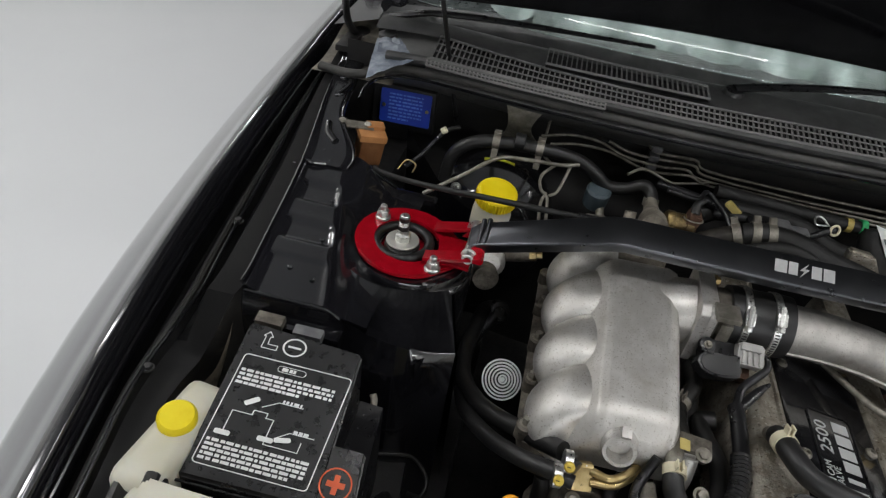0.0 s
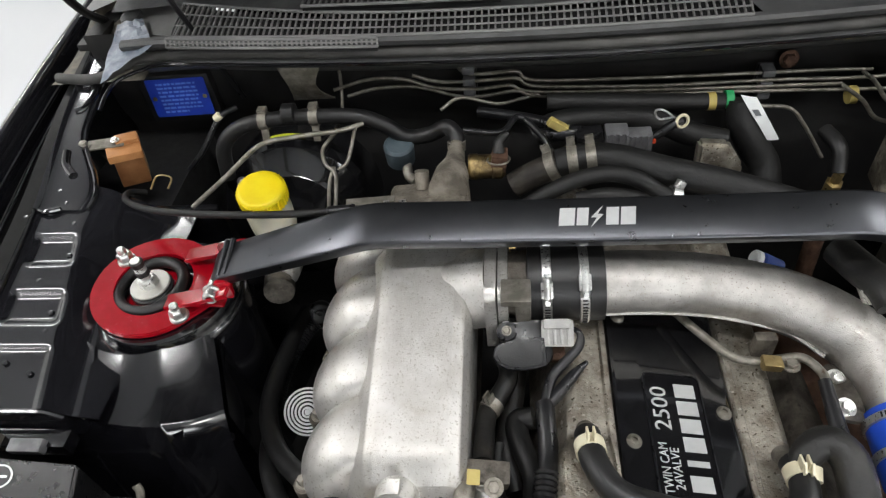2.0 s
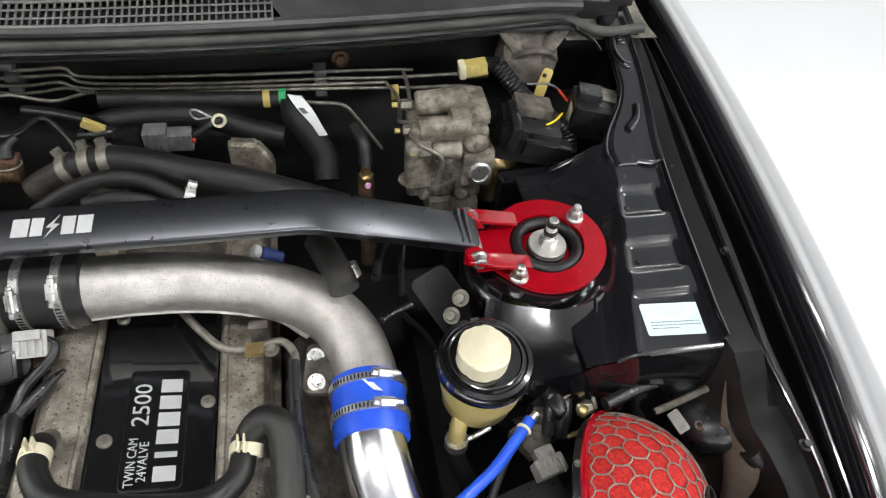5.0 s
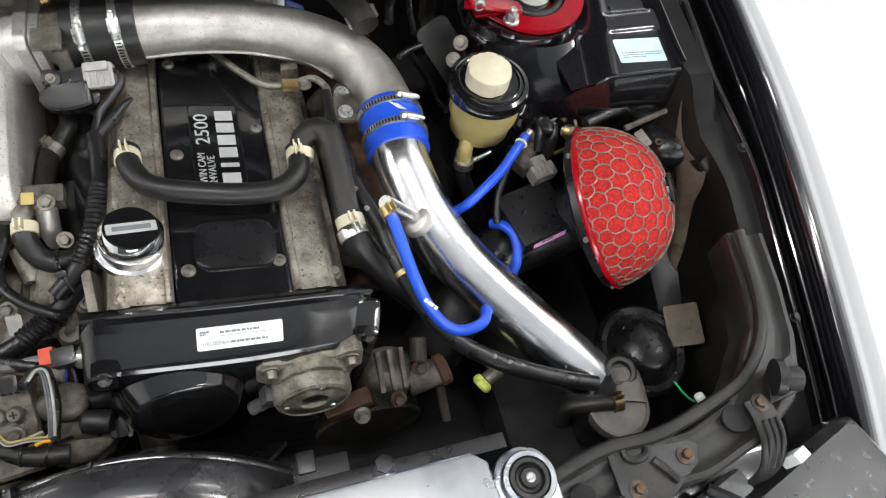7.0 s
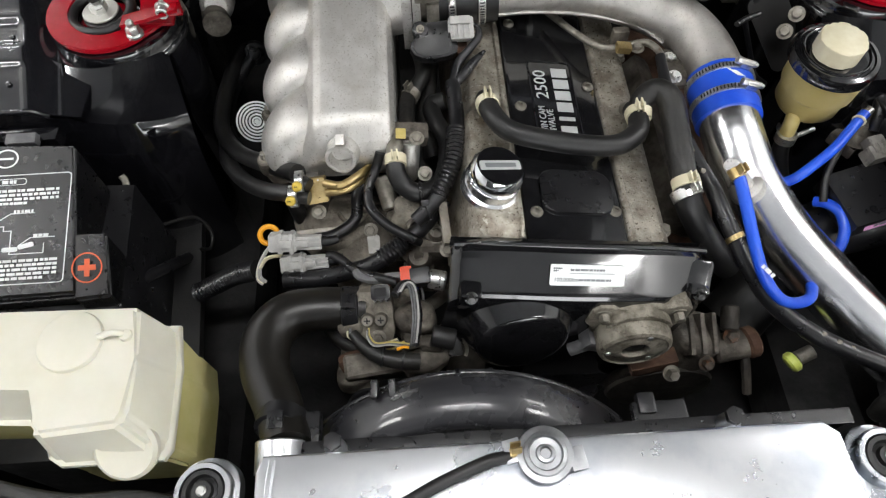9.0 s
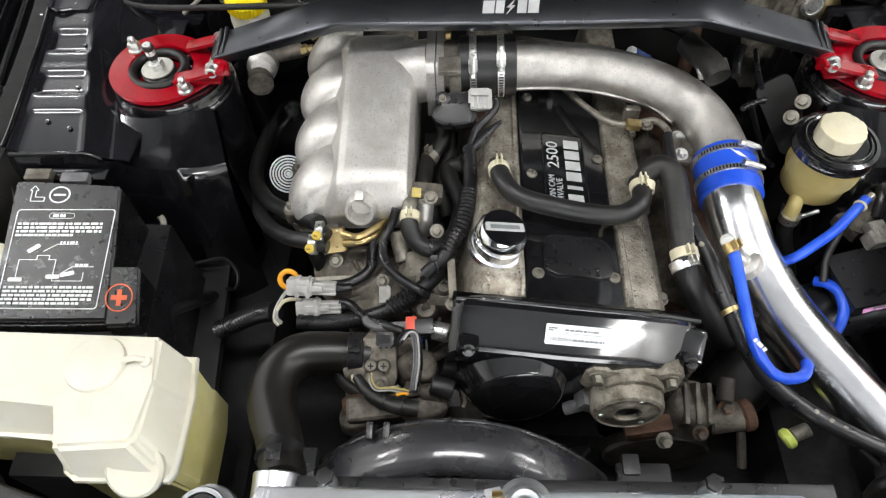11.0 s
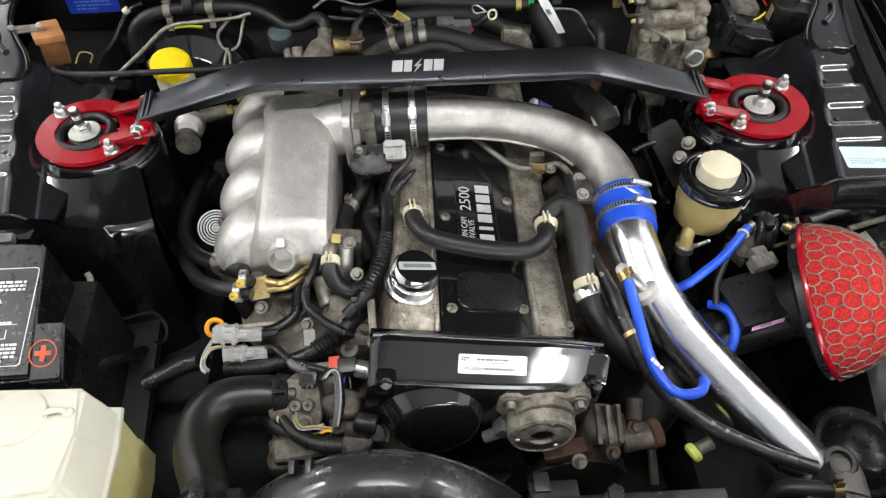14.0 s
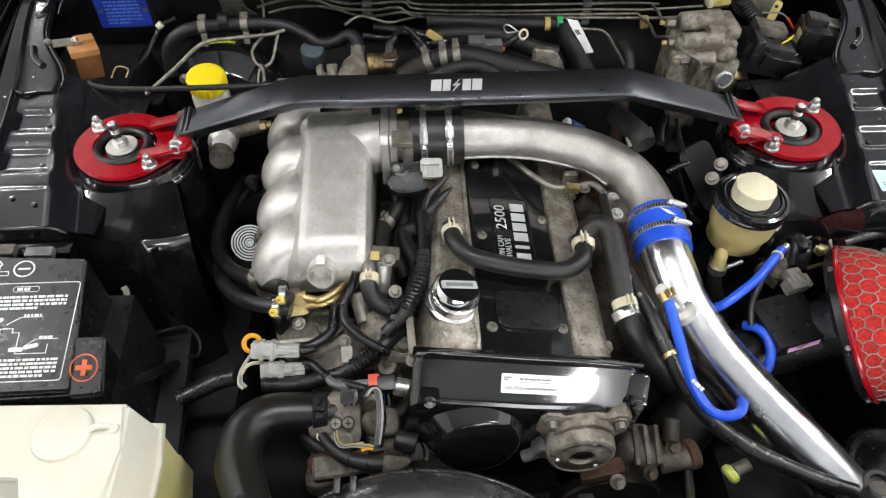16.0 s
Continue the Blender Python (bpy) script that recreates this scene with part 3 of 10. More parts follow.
car = thing("car", (0, 1.0, 0), "black coupe with its bonnet open, parked on the garage floor", "car")
for s in (-1, 1):
    sec = [(0.0, -0.06), (0.001, -0.008), (0.003, 0.001), (0.008, 0.0045), (0.0143, 0.004), (0.023, -0.001), (0.0345, -0.011), (0.052, -0.0275), (0.076, -0.047), (0.098, -0.0655), (0.118, -0.083), (0.133, -0.099), (0.142, -0.12), (0.147, -0.18), (0.144, -0.3), (0.131, -0.42), (0.106, -0.55)]

    def fender(u, v, s=s):
        y = -0.95 + 2.2 * u
        f = v * (len(sec) - 1)
        k = min(int(f), len(sec) - 2)
        a, b = sec[k], sec[k + 1]
        w = (a[0] + (b[0] - a[0]) * (f - k)) * (1.12 if s > 0 else 0.90)
        return Vector((s * (smooth(xfen, y) + w), y, smooth(zfen, y) + a[1] + (b[1] - a[1]) * (f - k)))
    part("fender", sheet(B(), fender, 44, 52), PAINT, car, "glossy black front fender", 60)

    def seam(y):
        return float(np.interp(y, (-0.95, -0.6, -0.30, -0.225, -0.17, 0.0, 0.055, 0.131, 0.195, 0.265, 0.45), (0.640, 0.693, 0.722, 0.703, 0.677, 0.695, 0.700, 0.709, 0.719, 0.730, 0.752)))

    def apron_z(y):
        return float(np.interp(y, (-0.8, -0.165, 0.0, 0.113, 0.2, 0.3, 0.45), (0.66, 0.862, 0.871, 0.884, 0.899, 0.915, 0.932)))

    def gutter_edge(y):
        k = max(0, min(1, (y + 0.235) / 0.065))
        lo = smooth(zfen, y) - 0.040
        return lo + (smooth(apron_z, max(y, -0.165), 0.03) - lo) * k * k * (3 - 2 * k)

    # channel, two ridges and flat flange between fender and apron
    gs = [(0.0, -0.060), (0.03, -0.078), (0.24, -0.080), (0.28, -0.052), (0.31, -0.040), (0.34, -0.040), (0.37, -0.050), (0.40, -0.046), (0.43, -0.030), (0.46, -0.026), (0.49, -0.030), (0.53, -0.036), (1.0, 0.0)]

    def gutter(u, v, s=s):
        y = -0.80 + 1.27 * u
        f = v * (len(gs) - 1)
        k = min(int(f), len(gs) - 2)
        a, b = gs[k], gs[k + 1]
        q, dz = a[0] + (b[0] - a[0]) * (f - k), a[1] + (b[1] - a[1]) * (f - k)
        x0, x1 = smooth(xfen, y), smooth(seam, y, 0.03)
        zi = gutter_edge(y)
        zf = smooth(zfen, y)
        z = (zf + dz) if q < 0.53 else zf - 0.036 + (zi - zf + 0.036) * min(1, (q - 0.53) / 0.15)
        return Vector((s * (x0 + (x1 - x0) * q), y, z))
    part("gutter_rail", sheet(B(), gutter, 90, 36), GUTTERPAINT, car, "black sheet-metal gutter rail", 30)
    part("fender_seal", tube(B(), [(s * (smooth(xfen, y) - 0.325 * (smooth(xfen, y) - smooth(seam, y, 0.03))), y, smooth(zfen, y) - 0.038) for y in (-0.6, -0.5, -0.4, -0.3, -0.25, -0.2, -0.15, -0.1, 0, 0.1, 0.2, 0.3, 0.40)], 0.0055, 8), RUBBERDUSTY, car, "dusty rubber strip along the fender")
    # pinch-weld bead, second rubber strip and sealed seam along the gutter
    def along(q, dz, s=s):
        return [Vector((s * (smooth(xfen, y) + (smooth(seam, y, 0.03) - smooth(xfen, y)) * q), y, smooth(zfen, y) + dz)) for y in [-0.70 + 0.055 * k for k in range(21)]]
    part("gutter_bead", tube(B(), along(0.46, -0.024), 0.0028, 8), BAY, car, "glossy black folded bead")
    part("gutter_strip", tube(B(), along(0.20, -0.070), 0.0075, 10), RUBBER, car, "black rubber strip in the gutter")
    part("gutter_lip", tube(B(), along(0.055, -0.030), 0.0032, 8), BAY, car)
    part("seam_sealer", tube(B(), [Vector((s * (smooth(seam, y, 0.03) + 0.002), y, gutter_edge(y) + 0.0035)) for y in [-0.16 + 0.03 * k for k in range(21)]], (0.0030, 0.0036, 0.0028, 0.0034, 0.0030), 8), BAY, car, "glossy painted seam sealer")
    bm = B()
    for y in (-0.50, -0.27, -0.03):
        hexbolt(bm, (s * (smooth(xfen, y) - 0.46 * (smooth(xfen, y) - smooth(seam, y))), y, smooth(zfen, y) - 0.026), r=0.005, h=0.005)
        part("fender_bolt", bm, BAYDIRTY, car)
        bm = B()
    bm.free()

    # pressed apron top: flat strip with two pockets, falling inwards to the strut tower
    def apron(u, v, s=s):
        y = -0.165 + 0.315 * u
        xs = 0.612 + 0.25 * y
        x1, x0 = seam(y) + 0.003, 0.520
        x = x1 + (x0 - x1) * v
        z = apron_z(y)
        d = 0.0
        for yc in (0.046, -0.038):
            q = (y - yc) / 0.0285
            if -1 < q < 1:
                k = min(1, (1 - abs(q)) * 1.7)
                d = max(d, k * k * (3 - 2 * k))
        k = max(0, min(1, (-0.088 - y) / 0.010))
        d = max(d, 0.55 * k * k * (3 - 2 * k))
        e = min(1, max(0, (x - xs) / 0.014)) * min(1, max(0, (seam(y) - 0.008 - x) / 0.012))
        z -= 0.0055 * d * e * e * (3 - 2 * e)
        z += 0.004 * math.exp(-((x - seam(y) + 0.003) / 0.004) ** 2)
        k = max(0, min(1, (xs + 0.010 - x) / (0.040 + 0.075 * max(0, min(1, (y - 0.04) / 0.09)))))
        z -= (z - 0.846) * k * k * (3 - 2 * k)
        k = max(0, min(1, (xs - 0.03 - x) / 0.05))
        z -= 0.012 * k
        r = math.hypot(x - 0.520, y + 0.004)
        z = max(z, 0.840) if r < 0.10 else z
        return Vector((s * x, y, z))
    part("apron_panel", sheet(B(), apron, 110, 84, 0.003), APRONPAINT, car, "glossy black pressed inner apron", 35)

    # apron front wall going down behind the battery
    def apron_front(u, v, s=s):
        x = 0.68 - 0.215 * u
        k = max(0, min(1, (0.577 - x) / 0.028))
        top = 0.8585 - 0.018 * k * k * (3 - 2 * k) - 0.05 * max(0, (0.535 - x) / 0.07)
        out = 0.010 * math.sin(math.pi * min(1, v * 3)) + 0.03 * v
        return Vector((s * x, -0.165 - out, top - 0.36 * v))
    part("apron_wall", sheet(B(), apron_front, 26, 16), BAY, car, "", 40)
    part("apron_edge", tube(B(), [(s * x, -0.1665, 0.8565 - 0.018 * max(0, min(1, (0.577 - x) / 0.028)) ** 2) for x in (0.676, 0.65, 0.62, 0.60, 0.585, 0.57, 0.555)], 0.0035, 8), BAY, car)

    # overlapping corner panel with its curved inner edge
    def inner_x(y):
        return float(np.interp(y, (0.105, 0.125, 0.15, 0.17, 0.19, 0.215, 0.245, 0.29, 0.38, 0.44), (0.640, 0.632, 0.640, 0.650, 0.664, 0.680, 0.693, 0.697, 0.706, 0.715)))

    def apron_rear(u, v, s=s):
        y = 0.105 + 0.335 * u
        x1, x0 = seam(y) + 0.002, smooth(inner_x, y, 0.012)
        x = x1 + (x0 - x1) * v
        z = apron_z(y) + 0.004 + 0.005 * math.exp(-((v - 0.0) / 0.12) ** 2)
        k = max(0, (v - 0.8) / 0.2)
        z -= 0.006 * k * k
        return Vector((s * x, y, z))
    part("apron_extension", sheet(B(), apron_rear, 40, 20, 0.003), APRONPAINT, car, "glossy black pressed corner panel")
    for pts in (((0.703, 0.205), (0.695, 0.182), (0.676, 0.162)), ((0.712, 0.345), (0.706, 0.315), (0.712, 0.290), (0.721, 0.285)), ((0.716, 0.375), (0.722, 0.345), (0.731, 0.340))):
        part("stamped_bead", tube(B(), [(s * x, y, apron_z(y) + 0.003) for x, y in pts], 0.0065, 10), BAY, car)
    part("panel_lip", tube(B(), [(s * (smooth(inner_x, y, 0.012) + 0.001), y, apron_z(y) - 0.001) for y in (0.11, 0.13, 0.15, 0.17, 0.19, 0.215, 0.245, 0.29, 0.34, 0.39, 0.43)], 0.0035, 8), BAY, car)
    part("panel_crease", tube(B(), [(s * 0.703, 0.106, apron_z(0.106) + 0.004), (s * 0.69, 0.101, apron_z(0.10) + 0.006), (s * 0.672, 0.107, apron_z(0.107) + 0.004)], 0.0028, 8), BAY, car)
    bm = B()
    for k, (x, y) in enumerate(((0.640, -0.112), (0.605, -0.125), (0.612, -0.072), (0.621, -0.044), (0.655, 0.0), (0.636, 0.040), (0.647, 0.087), (0.668, 0.118), (0.685, 0.138), (0.720, 0.10), (0.716, 0.03))):
        if s > 0 and y < -0.10:
            continue
        z = apron_z(y) + (0.004 if y > 0.105 else -0.0035 if abs(y + 0.038) < 0.02 or abs(y - 0.046) < 0.02 else 0.0)
        lathe(bm, (s * x, y, z), (0, 0, 1), [(0.0036, -0.001), (0.0026, 0.0003), (0, 0.0006)], 12)
        part("weld_dimple", bm, APRONPAINT, car)
        bm = B()
    bm.free()
    part("tower_core", box(B(), (s * 0.615, 0.0, 0.60), (0.15, 0.30, 0.42), bev=0.01), BAY, car)
    part("tower_back", box(B(), (s * 0.60, 0.158, 0.61), (0.20, 0.03, 0.44), bev=0.006), BAY, car)
    part("rear_well", box(B(), (s * 0.69, 0.29, 0.58), (0.16, 0.28, 0.40), bev=0.01), DARK, car)
    part("back_edge", tube(B(), [(s * 0.655, 0.150, 0.884), (s * 0.63, 0.149, 0.878), (s * 0.60, 0.146, 0.864), (s * 0.565, 0.140, 0.850)], 0.003, 8), BAY, car)
    # shelf round the front of the tower, folding down to a wall in front
    def tower_front(u, v, s=s):
        a = radians(-38 - 118 * u)
        r0 = Vector((0.519 + 0.088 * math.cos(a), -0.002 + 0.088 * math.sin(a), 0.849 - 0.006 * u))
        x = 0.578 - 0.170 * u
        r1 = Vector((x, -0.163 + 0.030 * max(0, u - 0.55) ** 2 / 0.2, 0.838 - 0.030 * u - 0.03 * max(0, u - 0.7)))
        if v < 0.5:
            k = v / 0.5
            p = r0.lerp(r1, k)
            p.z -= 0.004 * math.sin(math.pi * k)
        else:
            k = (v - 0.5) / 0.5
            p = r1 + Vector((0.0, -0.014 * math.sin(math.pi / 2 * min(1, k * 5)) - 0.03 * k, -0.38 * k))
            p.z -= 0.004 * min(1, k * 6)
        return Vector((s * p.x, p.y, p.z))
    part("tower_wall", sheet(B(), tower_front, 30, 40), BAY, car, "", 60)
    part("tower_seam", tube(B(), [tower_front(0.22, v / 20) + Vector((0, -0.001, 0.001)) for v in range(0, 15)], 0.0022, 6), BAY, car)

    def tower_cheek(u, v, s=s):
        p = tower_front(1, 0.5 * u)
        return Vector((p.x - s * (0.004 + 0.012 * v), p.y, p.z - 0.004 - 0.40 * v))
    part("tower_cheek", sheet(B(), tower_cheek, 14, 10), BAY, car, "", 50)
    # strut tower: stepped turret and side wall
    m = B()
    lathe(m, (s * 0.519, -0.002, 0.436), (s * -0.04, 0, 1), [(0.092, 0), (0.090, 0.37), (0.0895, 0.396), (0.0880, 0.4005), (0.0855, 0.402), (0.0835, 0.404), (0.0825, 0.410), (0.0795, 0.4165), (0.046, 0.4165), (0.044, 0.410), (0.0, 0.406)], 56)
    part("strut_tower", m, BAY, car, "glossy black strut tower", 50)

    def tower_side(u, v, s=s):
        y = -0.17 + 0.56 * u
        x = 0.47 - 0.05 * math.sin(math.pi * min(1, max(0, (0.36 - abs(u - 0.32)) / 0.36))) * (1 - v * 0.5) - 0.02 * v
        if u > 0.6:
            x += (u - 0.6) * 0.35
        return Vector((s * x, y, 0.805 - 0.43 * v + 0.02 * u))
    part("wheel_house", sheet(B(), tower_side, 30, 14), BAY, car, "", 50)
    # inner side below the gutter, ahead of the tower
    def inner(u, v, s=s):
        y = -0.85 + 0.70 * u
        x = smooth(seam, y, 0.03) - 0.03 * v - 0.012 * math.sin(math.pi * v) + 0.004 * math.sin(23 * y + 9 * v) * math.sin(math.pi * v)
        return Vector((s * x, y, gutter_edge(y) - 0.40 * v))
    part("inner_fender", sheet(B(), inner, 24, 14), INNERDUST, car, "dusty beige-black inner fender", 60)
    # added sheet just proud of the inner side, standing for its caked dust
    def dust_panel(u, v, s=s):
        w = 0.045 + 0.035 * math.exp(-(v / 0.3) ** 2) + 0.006 * math.sin(11 * v + 1)
        y = -0.235 - 0.11 * v + (u - 0.5) * w
        p = inner((y + 0.85) / 0.70, 0.05 + 0.36 * v)
        return p - Vector((s * (0.004 + 0.006 * math.sin(math.pi * u)), 0, 0))
    part("stiffener_panel", sheet(B(), dust_panel, 12, 22), DUSTBEIGE, car, "beige patch of caked dust on the inner fender", 60)
    # chassis rail
    part("chassis_rail", box(B(), (s * 0.43, -0.30, 0.47), (0.10, 1.1, 0.12), bev=0.012), DARK, car)

# floor pan under the bay and closing panels
part("undertray", box(B(), (0, -0.2, 0.36), (1.5, 1.3, 0.02), bev=0.003), DARK, car)


def firewall(u, v):
    x = -0.74 + 1.48 * u
    z = 0.97 - 0.6 * v
    y = 0.405 + 0.02 * math.sin(9 * x) * v - 0.05 * max(0, v - 0.35) + 0.018 * math.exp(-((v - 0.3) / 0.06) ** 2)
    return Vector((x, y, z))


part("firewall", sheet(B(), firewall, 60, 30), BAYDIRTY, car, "dusty dark firewall panel", 60)


def cowl_y(x):
    return 0.316 + 0.115 * min(0.36, x * x)


def cowl(u, v):
    x = -0.655 + 1.31 * u
    prof = [(0.07, 0.890), (0.004, 0.936), (0.0, 0.940), (0.0, 0.946), (0.004, 0.949), (0.016, 0.950), (0.014, 0.960), (0.004, 0.968), (-0.004, 0.974), (-0.006, 0.980), (-0.002, 0.984), (0.006, 0.985)]
    f = v * (len(prof) - 1)
    k = min(int(f), len(prof) - 2)
    a, b = prof[k], prof[k + 1]
    return Vector((x, cowl_y(x) + a[0] + (b[0] - a[0]) * (f - k), a[1] + (b[1] - a[1]) * (f - k) - 0.05 * max(0, abs(x) - 0.56)))


part("cowl_edge", sheet(B(), cowl, 60, 44), COWLPLASTIC, car, "dusty black cowl edge", 30)
part("bonnet_seal", tube(B(), [(-0.774, 0.352, 0.932), (-0.732, 0.344, 0.932), (-0.696, 0.341, 0.936), (-0.667, 0.357, 0.942), (-0.630, 0.365, 0.950)] + [(x, cowl_y(x) + 0.004, 0.9585) for x in (-0.52, -0.35, -0.2, 0, 0.2, 0.35, 0.52)]
              + [(0.619, 0.374, 0.950), (0.655, 0.364, 0.943), (0.683, 0.353, 0.936), (0.719, 0.355, 0.932), (0.767, 0.362, 0.932)], 0.0080, 10), SEAL, car, "grey weathered rubber bonnet seal")
part("lip_edge", tube(B(), [(-0.673, 0.270, 0.925), (-0.673, 0.296, 0.932), (-0.664, 0.325, 0.938), (-0.635, 0.345, 0.941), (-0.596, 0.352, 0.944)] + [(x, cowl_y(x) - 0.001, 0.9435) for x in (-0.45, -0.3, -0.15, 0, 0.15, 0.3, 0.45)] + [(0.628, 0.360, 0.944), (0.652, 0.342, 0.941), (0.671, 0.322, 0.936), (0.677, 0.305, 0.930)], 0.0028, 8), BAY, car, "glossy black folded panel edge")


def grille_top(x):
    return float(np.interp(x, (-0.6, -0.557, -0.465, -0.38, -0.297, -0.22, -0.07, 0.074, 0.21, 0.7), (0.441, 0.426, 0.400, 0.380, 0.366, 0.359, 0.354, 0.360, 0.362, 0.40)))


def plenum(u, v):
    x = -0.70 + 1.40 * u
    y0 = smooth(grille_top, x, 0.04) if x < 0.21 else cowl_y(x) + 0.004
    y1 = 0.56 + 0.05 * (1 - (x / 0.72) ** 2)
    z0 = 0.995 if x < 0.21 else 0.9855
    return Vector((x, y0 + (y1 - y0) * v, z0 + (1.004 - z0) * min(1, v * 3) - 0.06 * max(0, abs(x) - 0.56) - 0.035 * math.exp(-((v - 0.65) / 0.16) ** 2) * (abs(x) < 0.62)))


part("cowl_end", sheet(B(), lambda u, v: Vector((-0.557 - 0.135 * u - 0.015 * v, 0.374 + 0.042 * u + 0.13 * v, 0.973 - 0.012 * u + 0.013 * v + 0.003 * math.sin(3 * u + 2 * v))), 14, 12, 0.003), GRILLE, car, "dusty grey cowl end panel", 50)
part("cowl_plug", lathe(B(), (-0.678, 0.452, 0.969), (-0.08, -0.12, 1), [(0.017, 0), (0.018, 0.003), (0.016, 0.008), (0.010, 0.011), (0, 0.012)], 28), COWLPLASTIC, car, "round rubber plug")
part("cowl_cover", sheet(B(), plenum, 70, 30), COWLPLASTIC, car, "grey-black plastic cowl cover", 40)
# slotted air intake grilles
grille = part("cowl_grille", B(), GRILLE, car, "weathered grey plastic slotted air intake grille")


def grille_strip(x0, x1, ya, yb, za, zb, pitch, rails, thick=0.0024):
    ma = box(B(), (0, 0, 0), (thick, 1, 0.003), bev=0)
    sl = finish(ma, "slat", GRILLE)
    n = int((x1 - x0) / pitch)
    for i in range(n + 1):
        x = x0 + (x1 - x0) * i / n
        a, b = Vector((x, ya(x), za)), Vector((x, yb(x), zb))
        o = new("slat", sl)
        o.parent = grille
        d = b - a
        o.matrix_basis = Matrix.Translation((a + b) / 2) @ pose(0, 0, 0, math.degrees(math.atan2(d.z, d.y))) @ Matrix.Diagonal((1, d.length, 1, 1))
    for k in range(rails):
        f = k / (rails - 1)
        w = 0.0026 if 0 < k < rails - 1 else 0.0045
        rb = tube(B(), [(x, ya(x) + (yb(x) - ya(x)) * f, za + (zb - za) * f + 0.001) for x in (x0 + (x1 - x0) * j / 12 for j in range(13))], w / 2, 6, 2)
        part("rail", rb, GRILLE, grille)
    # dark sheet just below the slots, standing for the shaded duct
    part("duct", sheet(B(), lambda u, v: Vector((x0 + (x1 - x0) * u, ya(x0 + (x1 - x0) * u) * (1 - v) + yb(x0 + (x1 - x0) * u) * v, za + (zb - za) * v - 0.006)), 16, 2), DARK, grille, "dark duct below the slots")


grille_strip(-0.575, 0.208, lambda x: cowl_y(x) + 0.000, lambda x: smooth(grille_top, x, 0.04), 0.985, 0.997, 0.0088, 4)
grille_strip(-0.380, -0.105, lambda x: 0.362 + 0.09 * x * x, lambda x: 0.408 + 0.10 * (x + 0.1) ** 2 - 0.08 * (x + 0.1), 1.0075, 1.011, 0.0085, 2)
grille_strip(0.216, 0.500, lambda x: 0.366 + 0.05 * (x - 0.2), lambda x: 0.420 + 0.05 * (x - 0.2), 1.0065, 1.010, 0.0100, 2)
grille_strip(-0.580, -0.270, lambda x: cowl_y(x) - 0.009, lambda x: cowl_y(x) - 0.003, 0.9735, 0.9835, 0.0070, 3, 0.0028)

# windscreen with the dark dashboard behind it
def screen(u, v):
    x = (-0.66 + 1.32 * u) * (1 - 0.12 * v)
    return Vector((x, 0.53 + 0.07 * (1 - (x / 0.66) ** 2) * -1 + 0.07 + 0.75 * v + 0.10 * (x / 0.66) ** 2 * v, 1.000 + 0.46 * v + 0.02 * math.sin(math.pi * v)))


ws = part("windscreen", sheet(B(), screen, 24, 16, 0.004), GLASS, car, "sloping clear windscreen", 60)
ws.visible_shadow = False


def shade(u, v):
    """Quilted sun shade leaning against the inside of the screen."""
    p = abs(math.sin(math.pi * (u * 9 + v * 5))) * abs(math.sin(math.pi * (u * 9 - v * 5)))
    q = screen(0.03 + 0.94 * u, 0.01 + 0.93 * v)
    return q + Vector((0, 0.028 - 0.010 * p ** 0.4, -0.040 + 0.014 * p ** 0.4))


part("sun_shade", sheet(B(), shade, 150, 90), SILVERTAPE, car, "silver quilted sun shade behind the windscreen", 80)
part("dashboard", sheet(B(), lambda u, v: Vector((-0.68 + 1.36 * u, 0.56 + 0.6 * v, 0.985 + 0.05 * v + 0.03 * math.sin(3 * v))), 8, 8), PLASTIC, car, "dark dashboard behind the glass")
# body behind the bay: sides, roof, boot lid and side glass
def body_side(u, v, s=1):
    y = 1.22 + 2.72 * u
    arch = max(0.0, 0.335 - math.hypot(y - 2.72, 0.0)) if abs(y - 2.72) < 0.335 else 0.0
    sill = 0.20 + math.sqrt(max(0.0, 0.335 ** 2 - (y - 2.72) ** 2)) * 1.30
    top = 0.965 + 0.03 * math.sin(math.pi * u) - 0.06 * max(0, u - 0.6)
    z = top + (sill - top) * v
    x = 0.80 + 0.075 * math.sin(math.pi * min(1, 0.15 + v * 0.8)) - 0.10 * max(0, u - 0.75) ** 1.3 - 0.05 * v * v
    return Vector((s * x, y, z))


for s in (-1, 1):
    part("body_side", sheet(B(), lambda u, v, s=s: body_side(u, v, s), 60, 24), PAINT, car, "glossy black door and rear quarter", 50)
    for y0 in (0.06, 0.50):
        part("door_gap", tube(B(), [body_side(y0, v, s) * 1.0 + Vector((s * 0.0005, 0, 0)) for v in (0.0, 0.25, 0.5, 0.75, 0.98)], 0.003, 6), DARK, car)
    part("door_handle", box(B(), (s * 0.868, 2.34, 0.80), (0.02, 0.14, 0.03), bev=0.008), PAINT, car)
    part("side_glass", sheet(B(), lambda u, v, s=s: Vector((s * (0.79 - 0.20 * v), 1.02 + 0.50 * v + (1.62 - 0.85 * v) * u, 0.985 + 0.37 * v)), 14, 8), GLOSSPLASTIC, car, "dark side window", 50)
    part("door_mirror", box(B(), (s * 0.90, 1.12, 1.02), (0.18, 0.10, 0.11), (0, 0, s * 12), bev=0.035, seg=4), PAINT, car, "black door mirror")
    part("tail_lamp", lathe(B(), (s * 0.50, 3.93, 0.76), (0, 1, 0.1), [(0.07, 0), (0.07, 0.02), (0.06, 0.03), (0, 0.032)], 28), REDLABEL, car, "round red tail lamp")
